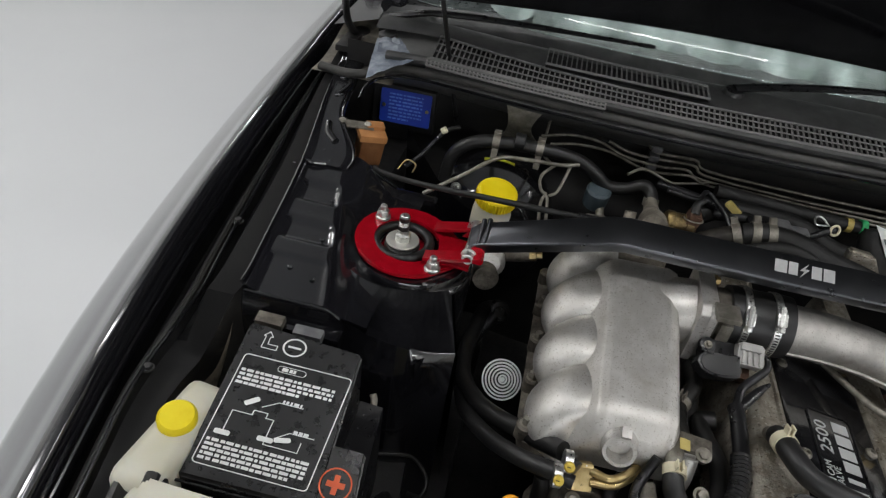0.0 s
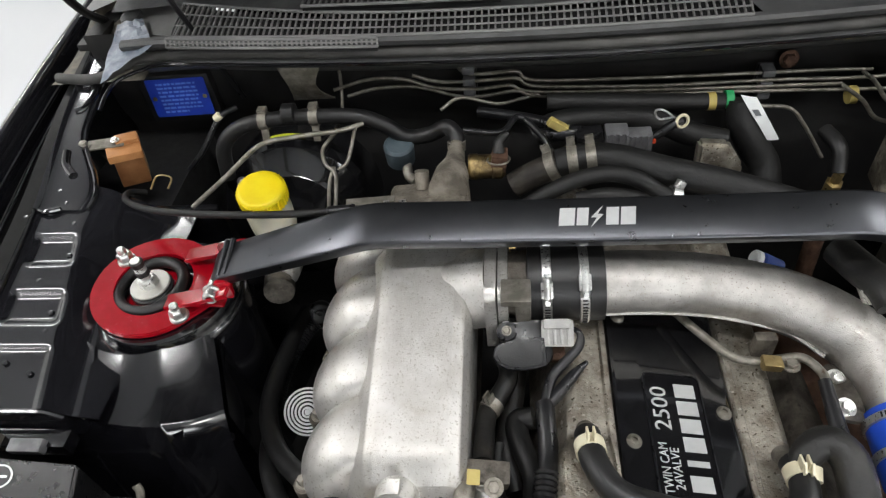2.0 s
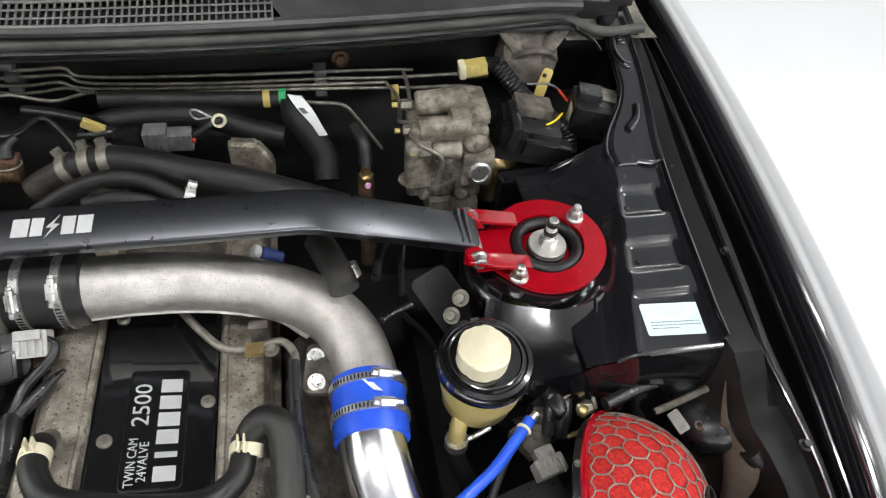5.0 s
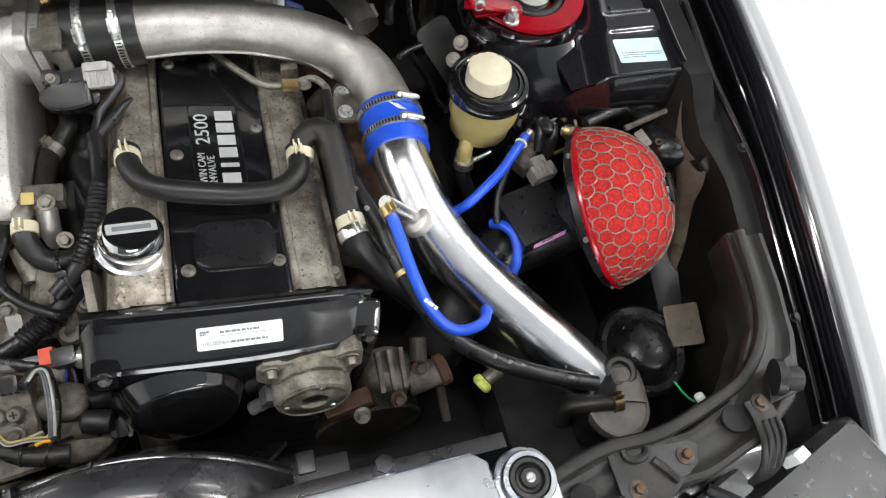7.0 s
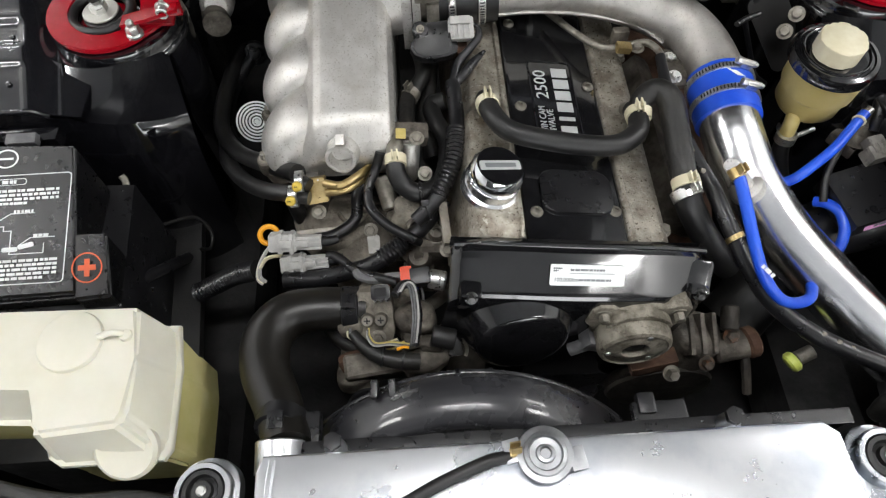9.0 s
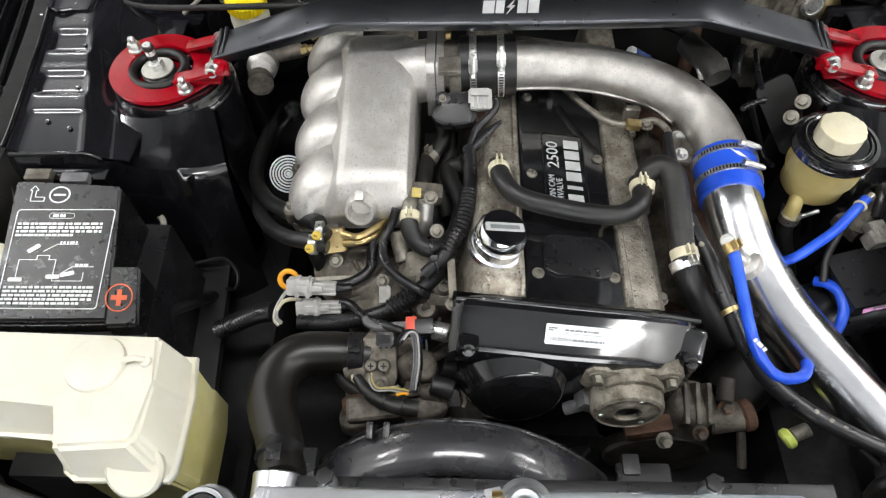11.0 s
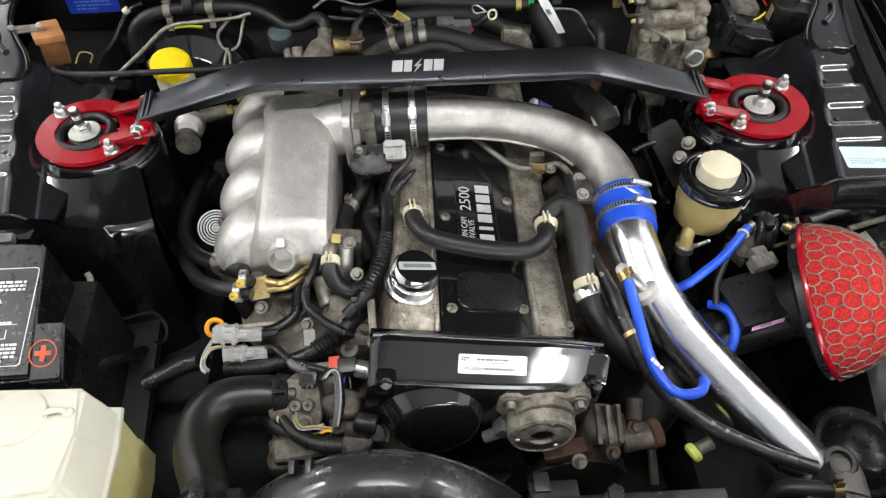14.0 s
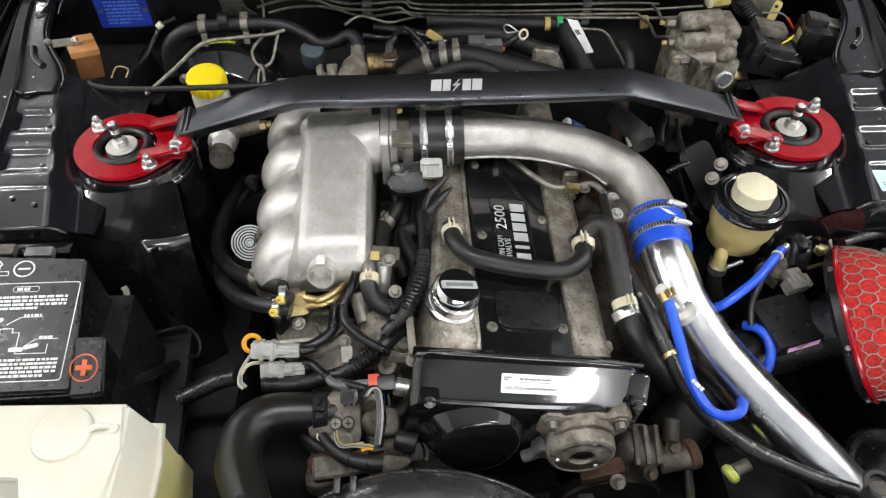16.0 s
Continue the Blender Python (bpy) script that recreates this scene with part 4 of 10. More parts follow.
part("roof", sheet(B(), lambda u, v: Vector(((-0.59 + 1.18 * u) * (1 - 0.04 * v), 1.36 + 1.05 * v, 1.355 + 0.05 * math.sin(math.pi * u) * (0.6 + 0.4 * math.sin(math.pi * v)) - 0.02 * v)), 20, 16, 0.02), PAINT, car, "glossy black roof", 60)
part("rear_glass", sheet(B(), lambda u, v: Vector(((-0.58 + 1.16 * u) * (1 + 0.14 * v), 2.41 + 0.62 * v, 1.335 + 0.03 * math.sin(math.pi * u) - 0.355 * v)), 16, 10, 0.004), GLOSSPLASTIC, car, "dark rear window", 60)
part("boot_lid", sheet(B(), lambda u, v: Vector(((-0.79 + 1.58 * u) * (1 - 0.06 * v), 3.0 + 0.94 * v, 0.985 + 0.02 * math.sin(math.pi * u) - 0.05 * v * v)), 20, 14, 0.02), PAINT, car, "glossy black boot lid", 60)
part("rear_panel", sheet(B(), lambda u, v: Vector((-0.74 + 1.48 * u, 3.93 + 0.04 * math.sin(math.pi * u) + 0.03 * math.sin(math.pi * v), 0.94 - 0.66 * v)), 20, 12, 0.01), PAINT, car, "glossy black tail panel and bumper", 60)
part("cabin_floor", box(B(), (0, 2.3, 0.30), (1.48, 2.4, 0.06), bev=0.02), DARK, car)
for x in (-0.36, 0.36):
    st_ = part("seat", box(B(), (x, 1.75, 0.52), (0.46, 0.48, 0.18), bev=0.06, seg=4), RUBBER, car, "dark front seat")
    part("backrest", box(B(), (x, 2.02, 0.86), (0.44, 0.14, 0.60), (-14, 0, 0), bev=0.05, seg=4), RUBBER, st_)
for s in (-1, 1):
    part("pillar", tube(B(), [(s * 0.70, 0.55, 0.99), (s * 0.66, 0.95, 1.22), (s * 0.59, 1.37, 1.372)], 0.024, 8), PAINT, car)
    part("scuttle_side", sheet(B(), lambda u, v, s=s: Vector((s * (0.80 - 0.10 * v), 0.50 + 0.75 * u, 0.955 + 0.02 * u + 0.03 * v)), 14, 6), PAINT, car)

# raised bonnet with black quilted felt below
HA = radians(54)
bon = part("bonnet", B(), PAINT, car, "raised glossy black bonnet")


def bonnet(u, v, off=0.0):
    x = (-0.72 + 1.44 * u) * (1 - 0.06 * v)
    s = 1.22 * v
    bulge = 0.045 * (1 - (2 * u - 1) ** 2) + off
    return Vector((x, 0.50 - s * math.cos(HA) + bulge * math.sin(HA), 1.03 + s * math.sin(HA) + bulge * math.cos(HA)))


bmh = B()
sheet(bmh, lambda u, v: bonnet(u, v, 0.02), 24, 20)
part("skin", bmh, PAINT, bon, "", 50)
part("inner_panel", sheet(B(), bonnet, 24, 20), BAY, bon, "black inner bonnet panel", 50)


def quilt(u, v):
    a, b = 0.08 + 0.84 * u, 0.20 + 0.70 * v
    p = abs(math.sin(math.pi * (u * 7 + v * 6))) * abs(math.sin(math.pi * (u * 7 - v * 6)))
    return bonnet(a, b, -0.006 - 0.026 * p ** 0.35)


part("insulation", sheet(B(), quilt, 140, 120), FELT, bon, "black quilted felt bonnet insulation", 80)
part("prop_rod", tube(B(), [(-0.519, 0.396, 0.855), (-0.534, 0.382, 0.93), (-0.560, 0.357, 1.06), (-0.600, 0.319, 1.27)], 0.0042, 8), PLASTIC, car, "thin black bonnet prop rod")
for s in (-1, 1):
    bm = tube(B(), [(s * 0.755, 0.50, 0.945), (s * 0.76, 0.46, 0.985), (s * 0.75, 0.42, 1.05), (s * 0.72, 0.42, 1.12)], 0.007, 8)
    box(bm, (s * 0.755, 0.47, 0.942), (0.03, 0.10, 0.012), bev=0.003)
    part("bonnet_hinge", bm, BAYDIRTY, car, "black steel bonnet hinge")
    part("hinge_panel", sheet(B(), lambda u, v, s=s: Vector((s * (0.64 + 0.15 * u), 0.35 + 0.27 * v, 0.922 + 0.03 * v + 0.03 * (1 - u) * v - 0.008 * math.sin(6 * v))), 10, 14), HINGEDUST, car, "dusty beige-grey panel below the bonnet hinge")
    part("grommet", lathe(B(), (s * 0.745, 0.515, 0.935), (0, -0.1, 1), [(0.022, 0), (0.022, 0.008), (0.016, 0.016), (0, 0.018)], 24), RUBBER, car, "round black rubber grommet")

# front panel: upper support beams, bolted brackets, headlamp backs
for s in (-1, 1):
    W = lambda x, y, z: (s * x, y, z)
    fp = part("front_support", B(), BAYDIRTY, car, "dusty black pressed front support panel")

    def beam(u, v, s=s):
        path = ((0.315, -0.652), (0.40, -0.633), (0.508, -0.632), (0.575, -0.612), (0.622, -0.575), (0.652, -0.528), (0.668, -0.47), (0.680, -0.40))
        f = u * (len(path) - 1)
        k = min(int(f), len(path) - 2)
        a, b = Vector(path[k]), Vector(path[k + 1])
        c = a + (b - a) * (f - k)
        d = (Vector(path[min(k + 2, len(path) - 1)]) - Vector(path[max(k - 1, 0)])).normalized()
        nrm = Vector((-d.y, d.x))
        pr = ((0.026, -0.05), (0.026, -0.004), (0.0235, 0.0), (0.018, 0.001), (0.010, -0.005), (-0.010, -0.005), (-0.018, 0.001), (-0.0235, 0.0), (-0.026, -0.004), (-0.026, -0.05))
        g = v * (len(pr) - 1)
        q = min(int(g), len(pr) - 2)
        w = pr[q][0] + (pr[q + 1][0] - pr[q][0]) * (g - q)
        h = pr[q][1] + (pr[q + 1][1] - pr[q][1]) * (g - q)
        wide = 1.0 + 0.35 * math.exp(-((u - 0.58) / 0.12) ** 2)
        return Vector((s * (c.x + nrm.x * w * wide), c.y + nrm.y * w * wide, 0.772 + 0.030 * u + h))
    part("beam", sheet(B(), beam, 50, 27), BEAMDUST, fp, "", 40)
    part("rubber_strip", tube(B(), [W(0.32, -0.622, 0.778), W(0.40, -0.604, 0.782), W(0.47, -0.603, 0.786), W(0.549, -0.584, 0.789), W(0.594, -0.566, 0.792), W(0.634, -0.526, 0.797), W(0.655, -0.47, 0.803), W(0.665, -0.40, 0.812)], 0.0075, 8, flat=0.8), RUBBERDUSTY, fp, "dusty rubber edge strip")
    bm = prism(B(), [(s * x, y) for x, y in ((0.406, -0.600), (0.432, -0.602), (0.474, -0.598), (0.508, -0.622), (0.500, -0.640), (0.458, -0.666), (0.420, -0.668), (0.405, -0.650))], 0.776, 0.780, None, 0.0015)
    brk = part("bracket", bm, BEAMDUST, fp, "dusty folded bracket plate")
    part("rib", tube(B(), [W(0.424, -0.600, 0.781), W(0.424, -0.617, 0.782), W(0.436, -0.622, 0.782), W(0.448, -0.617, 0.782), W(0.450, -0.600, 0.781)], 0.0045, 8), BEAMDUST, brk)
    part("rib", tube(B(), [W(0.452, -0.626, 0.781), W(0.462, -0.640, 0.782), W(0.470, -0.652, 0.781)], 0.005, 8), BEAMDUST, brk)
    for q in ((0.424, -0.650, 0.780), (0.489, -0.630, 0.780)):
        part("bolt", lathe(hexbolt(B(), W(*q), r=0.0055, h=0.006), W(*q), (0, 0, 1), [(0.010, 0), (0.010, 0.0012), (0.006, 0.0018)], 20), RUSTBOLT, brk)
    # flat dark discs paint the shade of two holes in the panel
    part("slot_hole", prism(B(), [(s * (0.560 + 0.017 * math.cos(a)), -0.609 + 0.015 * math.sin(a)) for a in (2 * math.pi * k / 24 for k in range(24))], 0.7865, 0.7890), DARK, fp, "dark round hole")
    part("slot_hole", prism(B(), [(s * (0.368 + 0.014 * math.cos(a)), -0.640 + 0.010 * math.sin(a)) for a in (2 * math.pi * k / 24 for k in range(24))], 0.771, 0.7735), DARK, fp, "dark round hole")
    stay = part("ribbed_stay", tube(B(), [W(0.584, -0.596, 0.799), W(0.586, -0.615, 0.799), W(0.588, -0.640, 0.790), W(0.588, -0.662, 0.765), W(0.585, -0.672, 0.73)], (0.015, 0.016, 0.017, 0.017, 0.015), 14, flat=0.3), BEAMDUST, fp, "ribbed steel stay")
    for dx in (-0.008, 0.0, 0.008):
        part("rib", tube(B(), [W(0.587 + dx, -0.620, 0.803), W(0.588 + dx, -0.642, 0.795), W(0.588 + dx, -0.664, 0.768)], 0.0028, 8), BAYDIRTY, stay)
    part("bolt", hexbolt(B(), W(0.584, -0.602, 0.803), r=0.0065, h=0.005), RUSTBOLT, stay, "dull flange bolt")
    part("stop_plate", prism(B(), [(s * x, y) for x, y in ((0.596, -0.606), (0.645, -0.600), (0.655, -0.580), (0.648, -0.560), (0.612, -0.572))], 0.797, 0.803, None, 0.002), BEAMDUST, fp)
    stop = part("stop_collar", lathe(B(), W(0.606, -0.582, 0.815), (s * 0.9, -0.35, 0.15), [(0.020, 0), (0.020, 0.008), (0.015, 0.012), (0.013, 0.012), (0.013, 0.026), (0.011, 0.029), (0, 0.029)], 26), RUBBER, fp, "black rubber bump stop")
    hl = part("headlamp_housing", box(B(), (s * 0.62, -0.745, 0.67), (0.30, 0.16, 0.15), (0, 0, s * 18), bev=0.03, seg=3), PLASTIC, car, "black headlamp housing")
    part("lamp_bezel", box(B(), (s * 0.50, -0.70, 0.725), (0.16, 0.05, 0.02), (10, 0, s * 18), bev=0.006), DARKGREY, hl, "grey lamp bezel")
    part("lamp_rib", tube(B(), [W(0.52, -0.665, 0.735), W(0.555, -0.70, 0.742), W(0.575, -0.76, 0.745)], 0.009, 8), PLASTIC, hl)
    part("lamp_rib", tube(B(), [W(0.46, -0.672, 0.735), W(0.475, -0.71, 0.742), W(0.48, -0.76, 0.745)], 0.007, 8), PLASTIC, hl)
part("lower_crossmember", box(B(), (0, -0.66, 0.56), (1.3, 0.06, 0.30), bev=0.01), BAY, car)
part("front_bumper", box(B(), (0, -0.98, 0.52), (1.62, 0.22, 0.36), bev=0.08, seg=4), PAINT, car, "glossy black front bumper")
part("slam_panel", box(B(), (0, -0.745, 0.742), (1.1, 0.12, 0.02), bev=0.006), PLASTIC, car)
for s in (-1, 1):
    for y in (-0.25, 2.72):
        wh = part("wheel", lathe(B(), (s * 0.66, y, 0.315), (s, 0, 0), [(0.15, 0), (0.30, 0), (0.315, 0.02), (0.315, 0.17), (0.30, 0.195), (0.225, 0.20), (0.22, 0.16), (0.0, 0.16)], 40), RUBBER, car, "black road wheel")
        part("rim", lathe(B(), (s * 0.82, y, 0.315), (s, 0, 0), [(0.218, 0), (0.215, 0.03), (0.19, 0.01), (0.06, 0.005), (0.05, 0.025), (0, 0.027)], 36), STEEL, wh, "silver wheel rim")


# ---- strut brace ----
brace = thing("strut_brace", (0, 0, 0.85), "black strut tower brace with glossy red end plates", "strut brace")
TW = 20.0
for s in (-1, 1):
    cx, cy, pz = (0.518 if s > 0 else -0.513), -0.001, 0.8575
    tilt = pose(cx, cy, pz, 2.2, s * -3.5, 0)
    bm = B()
    outer = [(0.073 * math.cos(a), 0.073 * math.sin(a)) for a in (2 * math.pi * k / 48 for k in range(48))]
    # ring plate with a flat tongue towards the bar
    ring_o = []
    for x, y in outer:
        if s * x < -0.060:
            x -= s * 0.010 * min(1, (-s * x - 0.060) / 0.013)
        ring_o.append((x, y))
    ring_i = [(0.046 * math.cos(a), 0.046 * math.sin(a)) for a in (2 * math.pi * k / 48 for k in range(48))]
    lv = [[bm.verts.new((x, y, z)) for x, y in poly] for poly, z in ((ring_i, 0.006), (ring_o, 0.006), (ring_o, 0.0), (ring_i, 0.0))]
    for a, b in zip(lv, lv[1:] + lv[:1]):
        for k in range(48):
            bm.faces.new((a[k], a[(k + 1) % 48], b[(k + 1) % 48], b[k]))
    bmesh.ops.bevel(bm, geom=[e for e in bm.edges if all(v in lv[1] for v in e.verts)], offset=0.0015, segments=2, affect="EDGES")
    bmesh.ops.transform(bm, matrix=tilt, verts=bm.verts)
    plate = part("end_plate", bm, RED, brace, "glossy red steel ring plate")
    # two flat arms that run over the ring and fold up into ears beside the bar
    for yy in (-0.0285, 0.0265):
        k = -1 if yy < 0 else 1
        arm = prism(B(), [(s * -0.034, -0.009), (s * -0.034, 0.011), (s * -0.072, 0.010), (s * -0.114, 0.0085), (s * -0.114, -0.0085), (s * -0.072, -0.010)][::-s], 0.0, 0.005, pose(cx, yy + 0.008 * k, pz + 0.002, 0, s * 14, 0), 0.0015)
        lug = part("lug", arm, RED, plate)
        pts = [(s * 0.016, 0.0), (s * -0.020, 0.0), (s * -0.022, 0.004), (s * -0.022, 0.021), (s * -0.016, 0.026), (s * -0.006, 0.026), (s * 0.004, 0.016)]
        part("ear", prism(B(), pts if s > 0 else pts[::-1], -0.0025, 0.0025, pose(cx - s * 0.090, yy, pz + 0.013, 90, 0, 0), 0.0008), RED, lug)
    part("tongue", box(B(), (cx - s * 0.073, -0.002, pz + 0.0025), (0.044, 0.062, 0.005), (0, s * -3, 0), bev=0.002), RED, plate)
    # pivot bolt through the lugs
    bx, bz = s * 0.4215, 0.886
    bm = cyl(B(), (bx, -0.036, bz), (bx, 0.034, bz), 0.0075, 20, 0.001)
    cyl(bm, (bx, -0.036, bz), (bx, -0.0315, bz), 0.0105, 24, 0.0015)
    lathe(bm, (bx, -0.035, bz), (0, -1, 0), [(0.0082, 0), (0.0082, 0.009), (0.0070, 0.0105), (0.0042, 0.0105), (0.0040, 0.006), (0, 0.006)], 20)
    hexbolt(bm, (bx, 0.029, bz), (0, 1, 0), 0.009, 0.010)
    part("pivot_bolt", bm, STEEL, plate, "bright steel pivot bolt")
    # stud nuts
    for ex, ey in ((s * -0.0475, -0.046), (s * 0.0445, 0.033)):
        nz = pz + 0.006 + 0.061 * ex * s + 0.038 * ey
        bm = cyl(B(), (cx + ex, cy + ey, nz - 0.001), (cx + ex, cy + ey, nz + 0.004), 0.011, 24, 0.0012)
        lathe(bm, (cx + ex, cy + ey, nz + 0.003), (0, 0, 1), [(0.0092, 0), (0.0092, 0.009), (0.0075, 0.011), (0, 0.011)], 6)
        lathe(bm, (cx + ex, cy + ey, nz + 0.013), (0, 0, 1), [(0.0052, 0), (0.0052, 0.007), (0.0035, 0.009), (0, 0.009)], 12)
        part("flange_nut", bm, STEEL, plate, "bright zinc flange nut")

bar = B()
sect = rounded(0.047, 0.017, 0.0035, 3)
ways = [Vector(p) for p in ((-0.424, -0.003, 0.889), (-0.412, -0.003, 0.896), (-0.262, -0.006, 0.946), (-0.245, -0.006, 0.951), (-0.228, -0.006, 0.9535), (-0.12, -0.004, 0.9505), (0, -0.003, 0.949),
                            (0.12, -0.004, 0.9505), (0.228, -0.006, 0.9535), (0.245, -0.006, 0.951), (0.262, -0.006, 0.946), (0.412, -0.003, 0.896), (0.424, -0.003, 0.889))]
loops = []
for i, p in enumerate(ways):
    t = (ways[min(i + 1, len(ways) - 1)] - ways[max(i - 1, 0)]).normalized()
    tw = radians(TW * (0.35 + 0.65 * min(1, (0.424 - abs(p.x)) / 0.16)))
    side = Vector((0, math.cos(tw), math.sin(tw)))
    side = (side - t * side.dot(t)).normalized()
    up = t.cross(side)
    k = 0.9 if abs(p.x) > 0.42 else 1.0
    loops.append([bar.verts.new(p + side * a * k + up * b * (0.6 if abs(p.x) > 0.42 else 1.0)) for a, b in sect])
for a, b in zip(loops, loops[1:]):
    for j in range(len(sect)):
        bar.faces.new((a[j], a[(j + 1) % len(sect)], b[(j + 1) % len(sect)], b[j]))
bar.faces.new(loops[0]), bar.faces.new(loops[-1])
barob = part("bar", bar, BAR, brace, "satin black flattened tube", 30)
for s in (-1, 1):
    for k in (0, 1):
        part("weld", tube(B(), [(s * (0.412 - 0.008 * k), -0.024, 0.8995 + 0.0025 * k), (s * (0.412 - 0.008 * k), 0.0, 0.9045 + 0.0025 * k), (s * (0.412 - 0.008 * k), 0.020, 0.910 + 0.0025 * k)], 0.0035, 8), BAR, barob)
# plain block mark of the maker
tm = pose(-0.0105, -0.0045, 0.9580, TW, 0, 0)
bm = B()
for x0, x1 in ((-0.0365, -0.0215), (-0.0195, -0.0085), (0.0085, 0.0205), (0.0225, 0.0365)):
    part("mark_block", prism(B(), [(x0, -0.0095), (x1, -0.0095), (x1 + 0.002, 0.0095), (x0 + 0.002, 0.0095)], 0, 0.0004, tm), SILVERPRINT, barob)
prism(bm, [(-0.006, -0.012), (0.007, 0.002), (0.0015, 0.0025), (0.0075, 0.012), (-0.005, -0.001), (0.0005, -0.0015)], 0, 0.0004, tm)
part("flash_mark", bm, SILVERPRINT, barob, "silver-white flash mark")

for s in (-1, 1):
    c = Vector((s * 0.519, 0.0, 0.851))
    ax = Vector((0, 0.0, 1))
    mt = thing("strut_mount", (c.x, c.y, 0.83), "black rubber strut top mount with threaded damper rod", "strut mount", "strut mounts")
    part("rubber_ring", torus(B(), c + Vector((0, 0, 0.006)), ax, 0.0385, 0.0072, 40, 10), RUBBER, mt, "shiny black rubber ring")
    part("cup", lathe(B(), c - Vector((0, 0, 0.012)), ax, [(0.038, 0), (0.036, 0.006), (0.028, 0.010), (0, 0.010)], 36), RED, mt, "red painted mount cup")
    part("bush", lathe(B(), c - Vector((0, 0, 0.004)), ax, [(0.025, 0), (0.025, 0.008), (0.020, 0.011), (0, 0.011)], 32), RUBBER, mt)
    part("washer", cyl(B(), c + Vector((0, 0, 0.007)), c + Vector((0, 0, 0.0105)), 0.0235, 36, 0.001), ZINCMATT, mt, "bright dished steel washer")
    a2 = Vector((0, 0, 1))
    b2 = c + Vector((0, 0, 0.010))
    rod = cyl(B(), b2, b2 + a2 * 0.042, 0.0062, 16, 0.001)
    for k in range(6):
        torus(rod, b2 + a2 * (0.022 + 0.003 * k), a2, 0.0062, 0.0008, 16, 4)
    part("damper_rod", rod, STEEL, mt, "threaded steel damper rod")
    part("nut", lathe(B(), b2, a2, [(0.0115, 0), (0.0115, 0.010), (0.0095, 0.012), (0, 0.012)], 6), STEEL, mt)
    part("lock_nut", lathe(B(), b2 + a2 * 0.018, a2, [(0.0085, 0), (0.0085, 0.006), (0, 0.006)], 6), DARKBOLT, mt)
    part("rod_tip", lathe(B(), b2 + a2 * 0.032, a2, [(0.0072, 0), (0.0078, 0.002), (0.0078, 0.007), (0.006, 0.009), (0.003, 0.009), (0.003, 0.005), (0, 0.005)], 16), DARKBOLT, mt, "dark adjuster tip")


# ---- intake manifold ----
mani = thing("intake_manifold", (-0.2, -0.1, 0.72), "grey cast aluminium intake manifold with bulged runners", "intake manifold")


def topz(y):
    return 0.895 + (y + 0.015) * 0.205


def plen(u, v):
    """Plenum shell: u along y from the rear to the front, v round the section from right foot over the top to the left."""
    y = 0.045 - 0.262 * u
    tz = topz(min(y, 0.0))
    front = max(0.0, (u - 0.93) / 0.07)
    rear = max(0.0, (0.10 - u) / 0.10)
    drop = 0.020 * front ** 2 + 0.045 * rear ** 2
    xr, xl = -0.143, -0.233
    sec = [(xr + 0.006, tz - 0.115), (xr + 0.006, tz - 0.02), (xr, tz - 0.006), (xr - 0.012, tz), (xl + 0.010, tz - 0.002), (xl, tz - 0.006), (xl - 0.012, tz - 0.020), (xl - 0.030, tz - 0.050), (xl - 0.038, tz - 0.100)]
    f = v * (len(sec) - 1)
    k = min(int(f), len(sec) - 2)
    a, b = sec[k], sec[k + 1]
    x, z = a[0] + (b[0] - a[0]) * (f - k), a[1] + (b[1] - a[1]) * (f - k)
    return Vector((x, y - 0.008 * front * (1 - abs(v - 0.5)), z - drop))


bm = sheet(B(), plen, 34, 40)


def plen_front(u, v):
    """Front face of the plenum, rolled over from the top and dropping straight."""
    p = plen(1, v)
    lo = min(p.z, 0.772)
    return Vector((p.x, p.y - 0.007 * math.sin(math.pi / 2 * min(1, u * 2.5)) + 0.010 * max(0, u - 0.4), p.z + (lo - p.z) * u))


sheet(bm, plen_front, 14, 40)
part("plenum", bm, CAST, mani, "speckled cast aluminium plenum", 50)
for k, yc in enumerate((-0.168, -0.093, -0.018, 0.057)):
    def runner(u, v, yc=yc):
        """A bulged runner curving down from the plenum's left edge."""
        a = radians(-6 + 116 * u)
        w = 0.0425 + 0.004 * u
        q = max(-1.0, min(1.0, (v - 0.5) * 2.3))
        tuck = 1 - 0.75 * max(0.0, (abs(v - 0.5) * 2.3 - 1) / 0.15)
        h = max(0.0, 1 - abs(q) ** 2.2) ** 0.62
        grow = min(1.0, 0.25 + 1.1 * u)
        R = tuck * (0.0585 + 0.0265 * h * grow - 0.004 * (1 - h)) * (1 - 0.45 * max(0.0, (u - 0.72) / 0.28) ** 2)
        tz = topz(min(yc, 0.0))
        cxr, cz = -0.226, tz - 0.084
        return Vector((cxr - R * math.sin(a) * 1.0, yc + q * w - 0.034 * (u - 0.30), cz + R * math.cos(a)))
    part("runner", sheet(B(), runner, 26, 34), CAST, mani, "", 70)
bm = prism(B(), rounded(0.060, 0.330, 0.02), -0.010, 0.010, pose(-0.283, -0.055, 0.765, 0, -12, 0), 0.003)
for y in (-0.205, -0.13, -0.055, 0.02, 0.095):
    cyl(bm, (-0.305, y, 0.765), (-0.305, y, 0.79), 0.011, 16, 0.002)
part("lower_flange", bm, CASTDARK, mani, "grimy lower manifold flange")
for y in (-0.205, -0.13, -0.055, 0.02):
    part("flange_bolt", hexbolt(B(), (-0.305, y, 0.789), r=0.0052, h=0.010), STEELOLD, mani)
